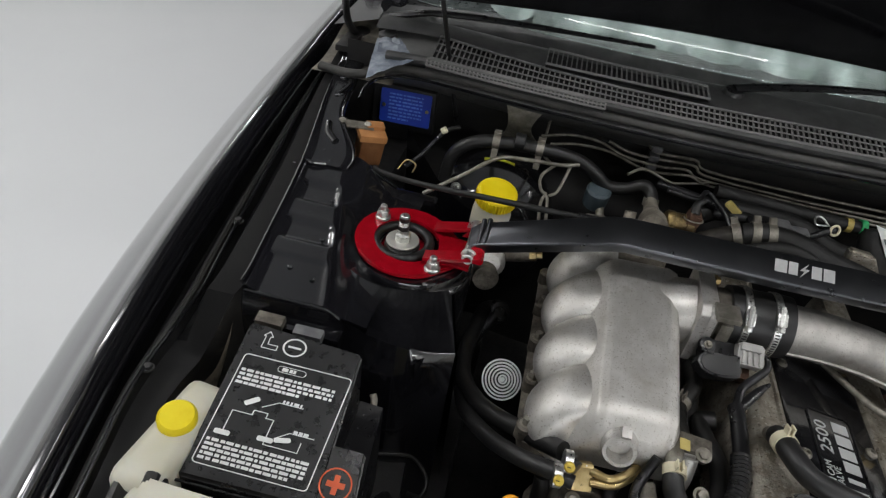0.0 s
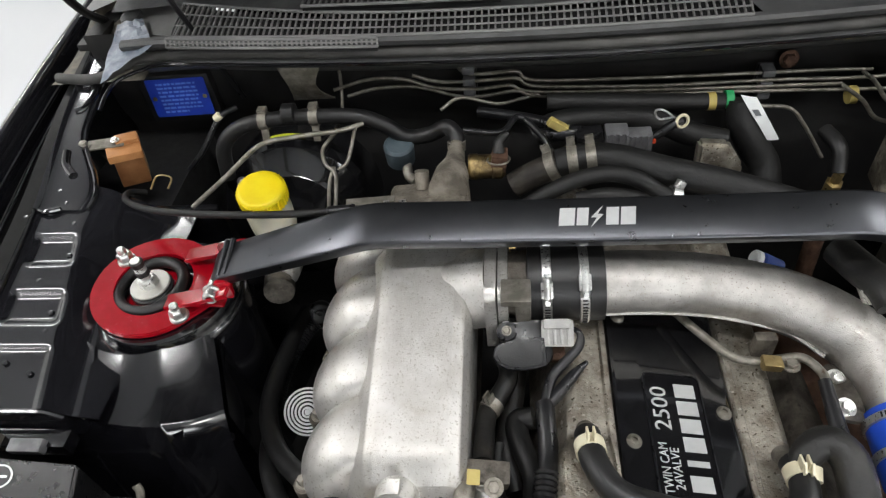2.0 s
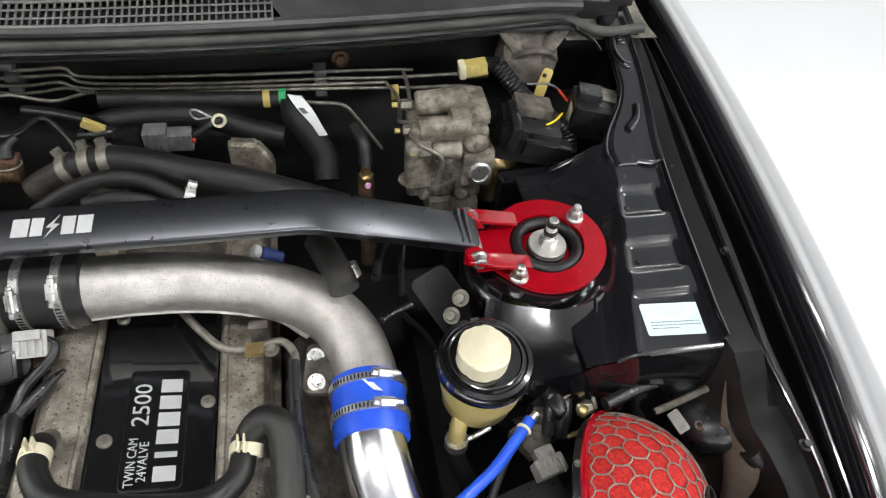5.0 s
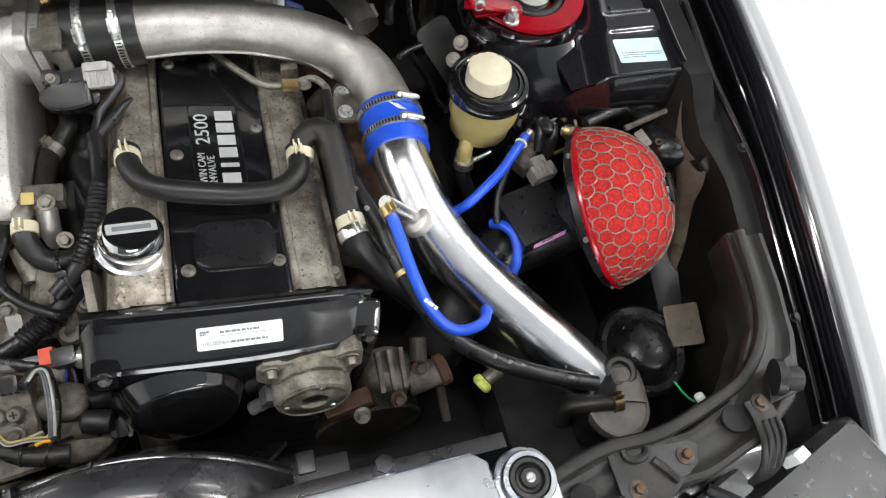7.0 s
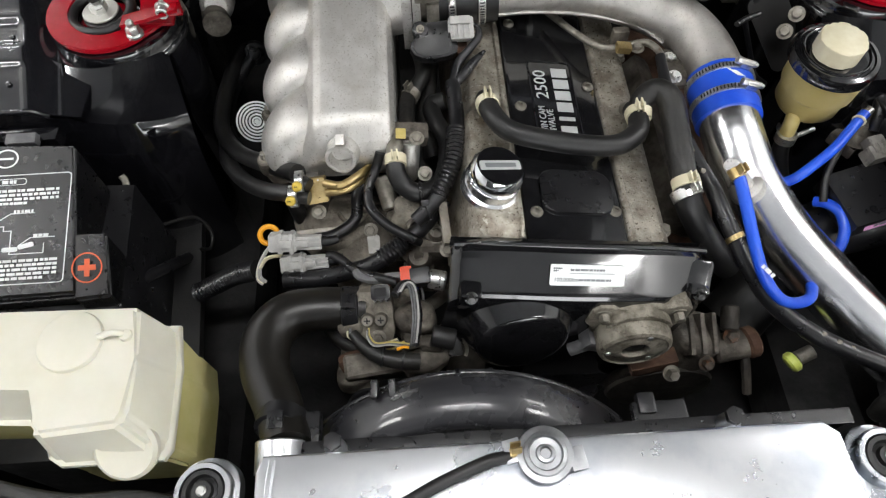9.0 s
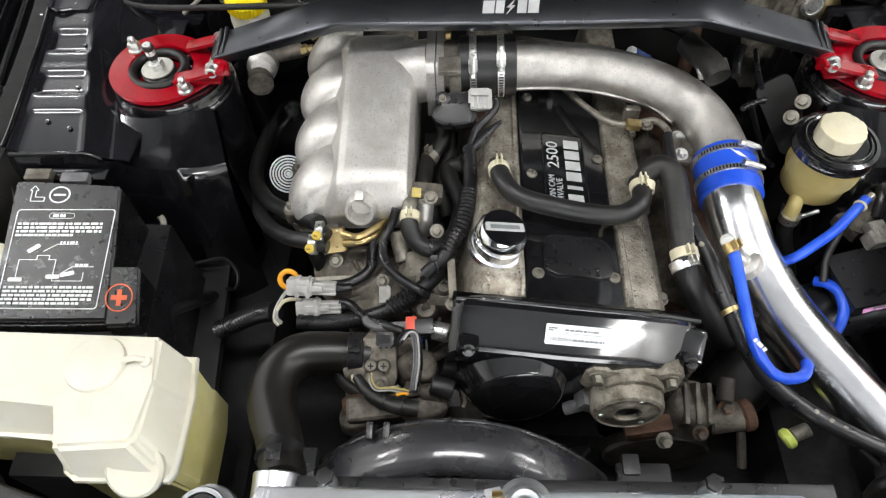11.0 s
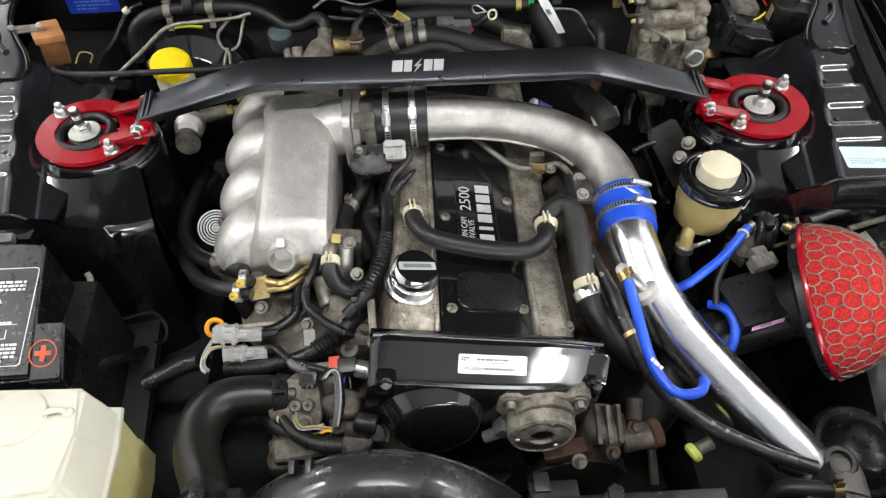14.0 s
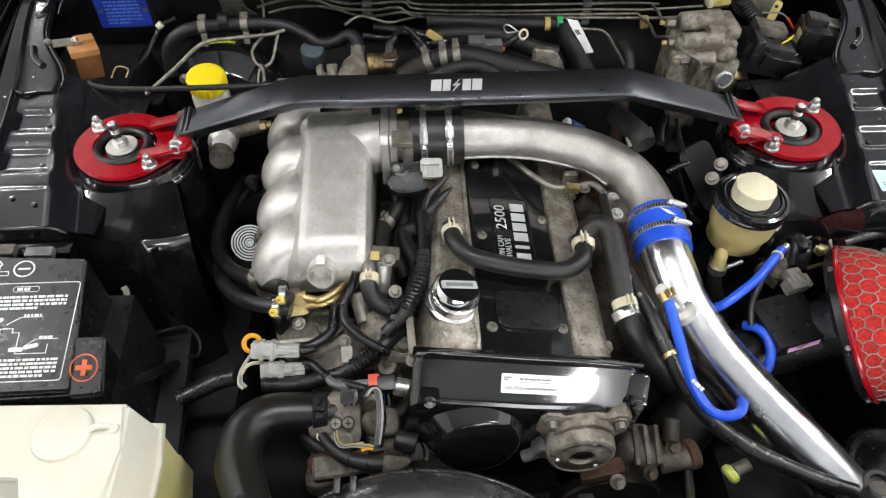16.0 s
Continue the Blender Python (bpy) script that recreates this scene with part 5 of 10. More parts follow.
part("branch", tube(B(), [(-0.230, -0.004, 0.822), (-0.200, -0.006, 0.838), (-0.170, -0.008, 0.848), (-0.142, -0.011, 0.857), (-0.114, -0.013, 0.8635)], (0.040, 0.0465, 0.0455, 0.0435, 0.043), 32, 6), CAST, mani, "", 70)
bm = lathe(B(), (-0.201, -0.222, 0.820), (-0.1, -1, 0.36), [(0.0215, 0), (0.0195, 0.021), (0.0185, 0.023), (0.0145, 0.023), (0.0135, 0.020), (0.0125, 0.006), (0, 0.006)], 32)
box(bm, (-0.201, -0.231, 0.846), (0.012, 0.014, 0.012), (20, 0, 0), bev=0.003)

part("sensor_boss", bm, CAST, mani, "round unused port boss")
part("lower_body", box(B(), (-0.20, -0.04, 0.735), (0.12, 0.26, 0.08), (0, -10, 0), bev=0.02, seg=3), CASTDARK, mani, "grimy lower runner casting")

# throttle body
thr = thing("throttle_assembly", (-0.1, -0.01, 0.80), "grimy cast aluminium throttle body with flange", "throttle")
bm = prism(B(), rounded(0.096, 0.098, 0.014), -0.006, 0.006, pose(-0.116, -0.014, 0.862, 0, 90, 0), 0.002)
prism(bm, rounded(0.088, 0.092, 0.014), -0.005, 0.005, pose(-0.1035, -0.014, 0.862, 0, 90, 0), 0.002)
part("flange", bm, CAST, thr, "square mounting flange")
part("bore", tube(B(), [(-0.11, -0.012, 0.866), (-0.06, -0.012, 0.868)], 0.036, 28, 1), CASTDARK, thr)
for dy, dz in ((-0.036, -0.037), (-0.036, 0.037), (0.030, 0.037)):
    part("flange_bolt", hexbolt(B(), (-0.097, -0.014 + dy, 0.862 + dz), (1, 0, 0), 0.006, 0.006), BRASS, thr)
bm = box(B(), (-0.083, -0.052, 0.872), (0.016, 0.012, 0.030), bev=0.003)
box(bm, (-0.090, -0.056, 0.905), (0.03, 0.03, 0.008), bev=0.002)
part("lever_arm", bm, STEELOLD, thr)
TM = Matrix.Translation([(-0.088, -0.094, 0.852)][0]) @ basis((0.05, -0.5, 0.86))
dshape = [(0.027, 0.015), (0.018, 0.017), (0.004, 0.013), (-0.006, 0.013), (-0.016, 0.015), (-0.024, 0.009), (-0.0265, 0.001), (-0.022, -0.008), (-0.012, -0.0135), (0.004, -0.0155), (0.018, -0.0145), (0.027, -0.012)]
tps = part("position_sensor", prism(B(), dshape, -0.016, 0.004, TM, 0.002, 2), PLASTIC, thr, "black D-shaped plastic position sensor")
part("sensor_face", prism(B(), [(x * 0.86, y * 0.84) for x, y in dshape], 0.004, 0.0052, TM, 0.001), RUBBER, tps)
part("sensor_base", prism(B(), rounded(0.050, 0.046, 0.010, 5, 0.010, 0.012), -0.030, -0.010, TM, 0.003), PLASTIC, tps)
part("screw_tab", prism(B(), rounded(0.020, 0.020, 0.008, 5, -0.010, 0.026), -0.012, -0.004, TM, 0.002), PLASTIC, tps)
part("sensor_screw", hexbolt(B(), TM @ Vector((-0.010, 0.026, -0.004)), (0.05, -0.5, 0.86), 0.0035, 0.004), STEELOLD, tps, "bright fixing screw")
KM = Matrix.Translation([(-0.049, -0.074, 0.862)][0]) @ basis((0.0, -0.55, 0.82))
part("connector", prism(B(), rounded(0.032, 0.027, 0.002), -0.014, 0.004, KM, 0.0015), GREYPLASTIC, tps, "grey ribbed plug connector")
part("connector_lid", prism(B(), rounded(0.026, 0.010, 0.0015, 3, -0.001, 0.009), 0.004, 0.009, KM, 0.001), GREYPLASTIC, tps)
for dx in (-0.010, -0.003, 0.004, 0.011):
    part("connector_rib", prism(B(), rounded(0.0028, 0.016, 0.001, 2, dx, -0.004), 0.004, 0.007, KM, 0.0006), GREYPLASTIC, tps)
part("copper_vent", box(B(), [(-0.056, -0.075, 0.830)][0], (0.03, 0.02, 0.02), (26, 0, 0), bev=0.003), RUST, thr, "brown corroded boss")

# coupler and crossover pipe
coup = thing("intake_coupler", (-0.03, -0.012, 0.83), "black rubber coupler with two steel worm clamps", "hose coupler")
part("sleeve", lathe(B(), (-0.078, -0.012, 0.868), (1, 0, 0.03), [(0.036, 0), (0.041, 0.001), (0.0418, 0.01), (0.0405, 0.04), (0.0418, 0.07), (0.041, 0.079), (0.036, 0.08)], 36), RUBBER, coup)
for x, sc in ((-0.058, (0, -0.80, 0.65)), (-0.020, (0, -0.66, 0.75))):
    clamp_band(coup, (x, -0.012, 0.869), (1, 0, 0.03), 0.0415, 0.010, sc)
cross = thing("crossover_pipe", (0.15, -0.04, 0.83), "matt aluminium crossover intake pipe with a bend", "intake pipe")
XP = [(-0.020, -0.016, 0.8705), (0.046, -0.0125, 0.8685), (0.1087, -0.0095, 0.859), (0.163, -0.0125, 0.846), (0.209, -0.0225, 0.8335), (0.2455, -0.0415, 0.822), (0.270, -0.0715, 0.8125), (0.2815, -0.110, 0.8050), (0.2835, -0.145, 0.8015)]
part("pipe", tube(B(), XP, (0.0345, 0.0335, 0.0328, 0.0328, 0.0335, 0.0342, 0.0345, 0.0348, 0.035), 36, 6), PIPECAST, cross, "", 60)
part("seam", tube(B(), [(x, y - 0.0305, z - 0.014) for x, y, z in XP[:4]] + [(0.192, -0.049, 0.825), (0.222, -0.068, 0.812)], 0.0024, 6), PIPECAST, cross, "raised casting seam")
bm = box(B(), (0.168, -0.050, 0.805), (0.022, 0.012, 0.036), bev=0.003)
part("stay", bm, CASTDARK, cross)
bm = prism(B(), rounded(0.032, 0.062, 0.008), -0.003, 0.003, pose(0.232, -0.104, 0.800, 2, 4, -8), 0.001)
part("mount_tab", bm, CASTDARK, cross, "bolted mounting tab")
for q in ((0.229, -0.089, 0.803), (0.228, -0.122, 0.803)):
    part("tab_bolt", hexbolt(B(), q, (0.1, -0.3, 1), 0.0065, 0.006), STEEL, cross)

blue = thing("blue_coupler", (0.27, -0.19, 0.80), "bright blue silicone coupler with steel clamps", "hose coupler")
c0, c1 = Vector((0.2835, -0.128, 0.8025)), Vector((0.2815, -0.198, 0.7965))
bd = (c1 - c0).normalized()
part("sleeve", lathe(B(), c0, bd, [(0.036, 0), (0.0405, 0.001), (0.0412, 0.015), (0.0405, 0.035), (0.0412, 0.055), (0.0405, 0.069), (0.036, 0.070)], 40), BLUEHOSE, blue)
for f, sc in ((0.012, (0.42, 0.2, 1)), (0.045, (0.40, 0.2, 1))):
    clamp_band(blue, c0 + bd * f, bd, 0.0414, 0.009, sc)
part("mark", prism(B(), [(-0.012, -0.003), (0.012, -0.003), (0.015, 0.003), (-0.004, 0.003)], 0, 0.0004, Matrix.Translation(c0 + bd * 0.028 + Vector((0.004, 0.0, 0.0412))) @ basis((0.10, 0.08, 0.99))), WHITE, blue, "white maker's mark")

pol = thing("charge_pipe", (0.34, -0.38, 0.72), "polished aluminium intake pipe sweeping down to the front", "intake pipe")
PP = [(0.2825, -0.165, 0.800), (0.2820, -0.213, 0.7945), (0.2945, -0.270, 0.7725), (0.3236, -0.3261, 0.7487), (0.3654, -0.3809, 0.7253), (0.4146, -0.4378, 0.6986), (0.4696, -0.4977, 0.6674), (0.495, -0.527, 0.640)]
part("pipe", tube(B(), PP, 0.0365, 36, 6), POLISH, pol, "", 60)
part("weld_boss", lathe(B(), (0.280, -0.292, 0.789), (-0.62, 0.1, 0.78), [(0.022, -0.006), (0.020, 0.004), (0.015, 0.008), (0.0, 0.009)], 20), CAST, pol, "rough weld round the nipple")
part("nipple", cyl(B(), (0.280, -0.293, 0.792), (0.236, -0.302, 0.852), 0.0085, 18, 0.001), STEEL, pol, "steel vacuum nipple")


# ---- engine top ----
EA = radians(9.8)


def eng(u, y, w):
    """Engine coordinates: u across from the middle of the covers, w above their face."""
    return Vector((0.063 + u * math.cos(EA) + w * math.sin(EA), y, 0.803 - u * math.sin(EA) + w * math.cos(EA)))


EM = Matrix.Translation((0.063, 0, 0.803)) @ Matrix.Rotation(EA, 4, "Y")
engine = thing("engine", (0.06, -0.15, 0.42), "straight-six engine with corroded aluminium cam covers", "engine")
for s, yl in ((-1, (-0.362, 0.19)), (1, (-0.362, 0.19))):
    def cover(u, v, s=s, yl=yl):
        y = yl[0] + (yl[1] - yl[0]) * u
        pr = [(0.0605, -0.075), (0.0605, 0.004), (0.063, 0.008), (0.068, 0.009), (0.070, 0.006), (0.100, 0.008), (0.108, 0.004), (0.116, -0.010), (0.122, -0.040), (0.130, -0.075)]
        f = v * (len(pr) - 1)
        k = min(int(f), len(pr) - 2)
        a, b = pr[k], pr[k + 1]
        x, w = a[0] + (b[0] - a[0]) * (f - k), a[1] + (b[1] - a[1]) * (f - k)
        if s < 0:
            # raised section that carries the filler neck
            bump = 0.008 * max(0, min(1, (y + 0.36) / 0.01)) * max(0, min(1, (-0.17 - y) / 0.02))
            w += bump * (0.064 < x < 0.118)
            x += 0.006 * (bump > 0.004) * (x > 0.1)
        return eng(s * x, y, w)
    cv = part("cam_cover", sheet(B(), cover, 60, 36), CASTOLD, engine, "corroded speckled aluminium cam cover", 35)
    for y in (-0.34, -0.2, -0.06, 0.08):
        part("cover_bolt", hexbolt(B(), eng(s * 0.110, y, -0.004), (0.2 * s, 0, 1), 0.006, 0.007), STEELOLD, cv)
cc = B()
prism(cc, rounded(0.118, 0.375, 0.006, 4, 0, -0.178), -0.02, 0.006, EM, 0.003)
ccob = part("coil_cover", cc, GLOSSPLASTIC, engine, "satin black ignition coil cover")
prism_low = prism(B(), rounded(0.086, 0.060, 0.014, 5, 0.006, -0.298), 0.005, 0.0105, EM, 0.004, 3)
part("raised_pad", prism_low, PLASTIC, ccob)
for x, y in ((-0.045, -0.326), (0.050, -0.322), (-0.045, -0.168), (0.050, -0.128), (-0.045, -0.02)):
    bm = lathe(B(), EM @ Vector((x, y, 0.0055)), EM.to_3x3() @ Vector((0, 0, 1)), [(0.0075, 0), (0.0075, 0.002), (0.005, 0.0045), (0.0028, 0.0045), (0.0028, 0.002), (0, 0.002)], 18)
    part("cap_screw", bm, STEELOLD, ccob)
pm = EM @ pose(0.001, -0.155, 0.006)
part("name_plate", prism(B(), rounded(0.056, 0.130, 0.005), 0.0, 0.0012, pm), GLOSSPLASTIC, ccob, "black name plate with silver lettering")
rim = B()
for a, b in ((rounded(0.0585, 0.1325, 0.006), rounded(0.056, 0.130, 0.005)),):
    o = [rim.verts.new(pm @ Vector((x, y, 0.0022))) for x, y in a]
    i = [rim.verts.new(pm @ Vector((x, y, 0.0022))) for x, y in b]
    o2 = [rim.verts.new(pm @ Vector((x, y, 0.0))) for x, y in a]
    for k in range(len(a)):
        j = (k + 1) % len(a)
        rim.faces.new((o[k], o[j], i[j], i[k])), rim.faces.new((o2[k], o2[j], o[j], o[k]))
part("plate_rim", rim, PLASTIC, ccob)
tmx = pm @ pose(0, 0, 0.0015, 0, 0, 90)
lettering("plate_text", "TWIN CAM", 0.0125, tmx @ pose(-0.037, 0.0190, 0), SILVERPRINT, ccob, 0.0003, stretch=0.80)
lettering("plate_text", "24VALVE", 0.0125, tmx @ pose(-0.037, 0.0085, 0), SILVERPRINT, ccob, 0.0003, stretch=0.86)
lettering("plate_text", "2500", 0.0235, tmx @ pose(0.0255, 0.0145, 0), SILVERPRINT, ccob, 0.0003, stretch=1.05)
bm = B()
bm.free()
for k in range(6):
    x = -0.0585 + 0.0195 * k
    w = 0.006 if k == 1 else 0.0155
    x += 0.005 if k == 1 else 0
    part("mark_block", prism(B(), [(x, -0.0225), (x + w, -0.0225), (x + w, -0.0015), (x, -0.0015)], 0, 0.0003, tmx), SILVERPRINT, ccob)
lowb = B()
box(lowb, (0.05, -0.08, 0.62), (0.20, 0.52, 0.30), (0, 10, 0), bev=0.02)
part("block", lowb, CASTDARK, engine, "grimy engine block")
part("head", box(B(), (0.058, -0.085, 0.742), (0.25, 0.52, 0.06), (0, 9.8, 0), bev=0.008), CASTDARK, engine)

oc = thing("oil_filler", (-0.03, -0.295, 0.81), "polished chrome oil filler cap", "oil filler")
oz = (EM.to_3x3() @ Vector((0.1, 0.02, 1))).normalized()
ob0 = eng(-0.0985, -0.298, 0.013)
part("neck", lathe(B(), ob0, oz, [(0.034, -0.004), (0.0345, 0.004), (0.031, 0.006), (0.030, 0.016), (0.0315, 0.018)], 36), POLISH, oc)
cap = part("cap", lathe(B(), ob0 + oz * 0.016, oz, [(0.0295, 0), (0.0305, 0.002), (0.0305, 0.005), (0.0295, 0.006), (0.0305, 0.007), (0.0305, 0.016), (0.0265, 0.022), (0.0, 0.0225)], 40), CHROME, oc, "chrome cap")
om = Matrix.Translation(ob0 + oz * 0.0388) @ basis(oz, (0, -1, 0)) @ pose(0, 0, 0, 0, 0, 188)
bm = prism(B(), [(0.0255 * math.cos(a), 0.0255 * math.sin(a)) for a in (radians(q) for q in range(14, 167, 8))], 0, 0.0006, om)
prism(bm, [(0.0255 * math.cos(a), 0.0255 * math.sin(a)) for a in (radians(q) for q in range(194, 347, 8))], 0, 0.0006, om)
part("dark_field", bm, GLOSSPLASTIC, cap, "black anodised fields")
part("mark_band", prism(B(), rounded(0.047, 0.0125, 0.002), 0, 0.0007, om), SILVERPRINT, cap, "brushed silver mark band")
part("maker_mark", prism(B(), rounded(0.036, 0.0055, 0.001), 0.0007, 0.0010, om), INK, cap, "plain dark mark")

# breather hose across the covers
bh = thing("breather_hose", (0.06, -0.21, 0.82), "black rubber breather hose across the cam covers", "hose")
H = [(-0.026, -0.176, 0.842), (-0.026, -0.190, 0.852), (-0.021, -0.214, 0.856), (-0.004, -0.236, 0.853), (0.035, -0.246, 0.846), (0.085, -0.252, 0.838), (0.125, -0.249, 0.832), (0.150, -0.232, 0.832), (0.156, -0.208, 0.831), (0.154, -0.190, 0.824)]
part("hose", tube(B(), H, 0.0125, 16), RUBBER, bh)
spring_clip(bh, (-0.0255, -0.194, 0.852), (0.1, -1, 0.3), 0.0128, CREAMCAP)
spring_clip(bh, (0.1555, -0.205, 0.830), (0, 1, -0.2), 0.0128, CREAMCAP)
part("nipple", cyl(B(), (-0.026, -0.163, 0.828), (-0.026, -0.184, 0.850), 0.0095, 16), STEELOLD, bh)
part("nipple", cyl(B(), (0.153, -0.175, 0.808), (0.155, -0.200, 0.830), 0.0095, 16), STEELOLD, bh)

# timing belt cover
tim = thing("timing_cover", (0.06, -0.4, 0.62), "gloss black timing belt cover with a white label", "engine cover")


def timing(u, v):
    q = -0.148 + 0.292 * u
    edge = min(1.0, min(u, 1 - u) / 0.05)
    pr = [(-0.366, 0.004), (-0.370, 0.022), (-0.376, 0.028), (-0.386, 0.028), (-0.391, 0.022), (-0.420, -0.002), (-0.4235, -0.006), (-0.4255, -0.016), (-0.432, -0.22)]
    f = v * (len(pr) - 1)
    k = min(int(f), len(pr) - 2)
    a, b = pr[k], pr[k + 1]
    y, w = a[0] + (b[0] - a[0]) * (f - k), a[1] + (b[1] - a[1]) * (f - k)
    arch = -0.012 * (abs(u - 0.48) / 0.52) ** 3
    w = w + arch * (1 if v > 0.1 else 0) - 0.012 * (1 - math.sqrt(edge)) * (v > 0.1)
    y -= 0.010 * math.cos((u - 0.5) * 2.6) * min(1, v * 2)
    return eng(q, y + 0.001, w)


tc1 = part("upper_cover", sheet(B(), timing, 64, 64), GLOSSPLASTIC, tim, "gloss black upper cover", 32)
part("pulley_bulge", lathe(B(), eng(-0.060, -0.424, -0.072), (0.1, -1, 0.16), [(0.074, 0), (0.070, 0.003), (0.066, 0.008), (0.054, 0.030), (0.051, 0.0335), (0.045, 0.0355), (0, 0.037)], 64), GLOSSPLASTIC, tc1, "round gloss black bulge", 80)
part("end_gloss_lug", box(B(), eng(0.135, -0.398, -0.004), (0.030, 0.040, 0.030), (35, 10, -8), bev=0.010, seg=4), GLOSSPLASTIC, tc1)
part("cover_lip", tube(B(), [eng(q, -0.3765 - 0.006 * math.cos(q * 9), 0.0265 - 0.012 * abs(q / 0.148) ** 3) for q in (-0.145, -0.1, -0.05, 0, 0.05, 0.1, 0.142)], 0.004, 8), GLOSSPLASTIC, tc1)
LU0, LU1, LV0, LV1 = 0.355, 0.645, 0.503, 0.585
l00, l10, l01 = timing(LU0, LV1), timing(LU1, LV1), timing(LU0, LV0)
lx = (l10 - l00).normalized()
ly = (l01 - l00)
ly = (ly - lx * ly.dot(lx)).normalized()
lmid = timing((LU0 + LU1) / 2, (LV0 + LV1) / 2)
lm = Matrix.Translation(lmid + lx.cross(ly) * 0.0018) @ Matrix((lx, ly, lx.cross(ly))).transposed().to_4x4()
part("label", prism(B(), rounded(0.084, 0.023, 0.002), -0.001, 0.0006, lm), PAPER, tc1, "white service label")
bm = bars(B(), lm @ pose(0.005, 0.0058, 0.0007), 0.05, 0.0032, 1, 0.7, 5)
prism(bm, [(-0.02, 0.0017), (0.03, 0.0017), (0.03, 0.0022), (-0.02, 0.0022)], 0.0007, 0.0009, lm)
bars(bm, lm @ pose(0.012, -0.0052, 0.0007), 0.044, 0.0034, 1, 0.7, 6)
bars(bm, lm @ pose(-0.034, 0.006, 0.0007), 0.010, 0.005, 2, 0.7, 7)
part("label_print", bm, INK, tc1)
lettering("label_text", "100.000km", 0.0062, lm @ pose(-0.024, -0.0052, 0.0008), INK, tc1, 0.0002)
for q, y in ((-0.128, -0.412), (0.132, -0.404)):
    bm = box(B(), eng(q, y - 0.012, -0.012), (0.024, 0.020, 0.030), (0, 10, 0), bev=0.005)
    lug = part("lug", bm, GLOSSPLASTIC, tc1)
    part("bolt", hexbolt(B(), eng(q, y - 0.020, -0.001), (0, -0.8, 0.6), 0.0048, 0.006), DARKBOLT, lug)
part("lower_cover", box(B(), (0.035, -0.41, 0.57), (0.24, 0.05, 0.24), (0, 8, 0), bev=0.02, seg=3), PLASTIC, tim, "black lower cover")
# cam sensor
cas = thing("cam_sensor", (0.13, -0.44, 0.70), "cast aluminium cam angle sensor", "engine sensor")
ca = Vector((0.0, -1.0, 0.06)).normalized()
cc0 = Vector((0.124, -0.421, 0.728))
cx_a = Vector((0.995, 0.0, -0.085))
cx_a = (cx_a - ca * cx_a.dot(ca)).normalized()
CSM = Matrix.Translation(cc0) @ Matrix((cx_a, ca.cross(cx_a), ca)).transposed().to_4x4()
ears = [(-0.058, 0.018), (-0.057, 0.048), (-0.050, 0.055), (-0.034, 0.054), (-0.026, 0.047), (-0.012, 0.051), (0.012, 0.051), (0.026, 0.047), (0.034, 0.054), (0.050, 0.055), (0.057, 0.048), (0.058, 0.018), (0.046, 0.004), (-0.046, 0.004)][::-1]
bm = prism(B(), ears, 0, 0.020, CSM, 0.003)
prism(bm, [(0.030 * math.cos(radians(q)), 0.030 * math.sin(radians(q)) + 0.010) for q in range(20, 161, 10)] + [(0.042 * math.cos(radians(q)), 0.042 * math.sin(radians(q)) + 0.010) for q in range(160, 19, -10)], 0.018, 0.030, CSM, 0.002)
lathe(bm, cc0, ca, [(0.049, 0), (0.049, 0.016), (0.046, 0.020), (0.044, 0.020), (0.043, 0.040), (0.041, 0.045), (0.037, 0.047), (0.036, 0.0455), (0.026, 0.0455), (0.024, 0.047), (0.0165, 0.047), (0.0155, 0.038), (0.0, 0.038)], 44)
part("bore_hole", lathe(B(), cc0 + ca * 0.0385, ca, [(0.0150, 0), (0.0145, 0.002), (0, 0.002)], 24), DARK, cas, "dark bore")
part("body", bm, CASTPALE, cas)
for k in range(3):
    q = radians(70 + 120 * k)
    part("face_screw", lathe(B(), cc0 + ca * 0.0455 + (basis(ca) @ Vector((0.031 * math.cos(q), 0.031 * math.sin(q), 0))), ca, [(0.0035, 0), (0.003, 0.0015), (0, 0.002)], 10), STEEL, cas)
for sx in (-1, 1):
    bp = CSM @ Vector((sx * 0.043, 0.040, 0.020))
    part("bolt", hexbolt(B(), bp, ca, 0.0062, 0.009), STEELOLD, cas, "dull flange bolt")
bm = box(B(), (0.083, -0.446, 0.716), (0.030, 0.020, 0.022), (0, 25, 0), bev=0.003)
cyl(bm, (0.078, -0.448, 0.714), (0.055, -0.450, 0.700), 0.008, 12)
part("connector", bm, DARKGREY, cas)


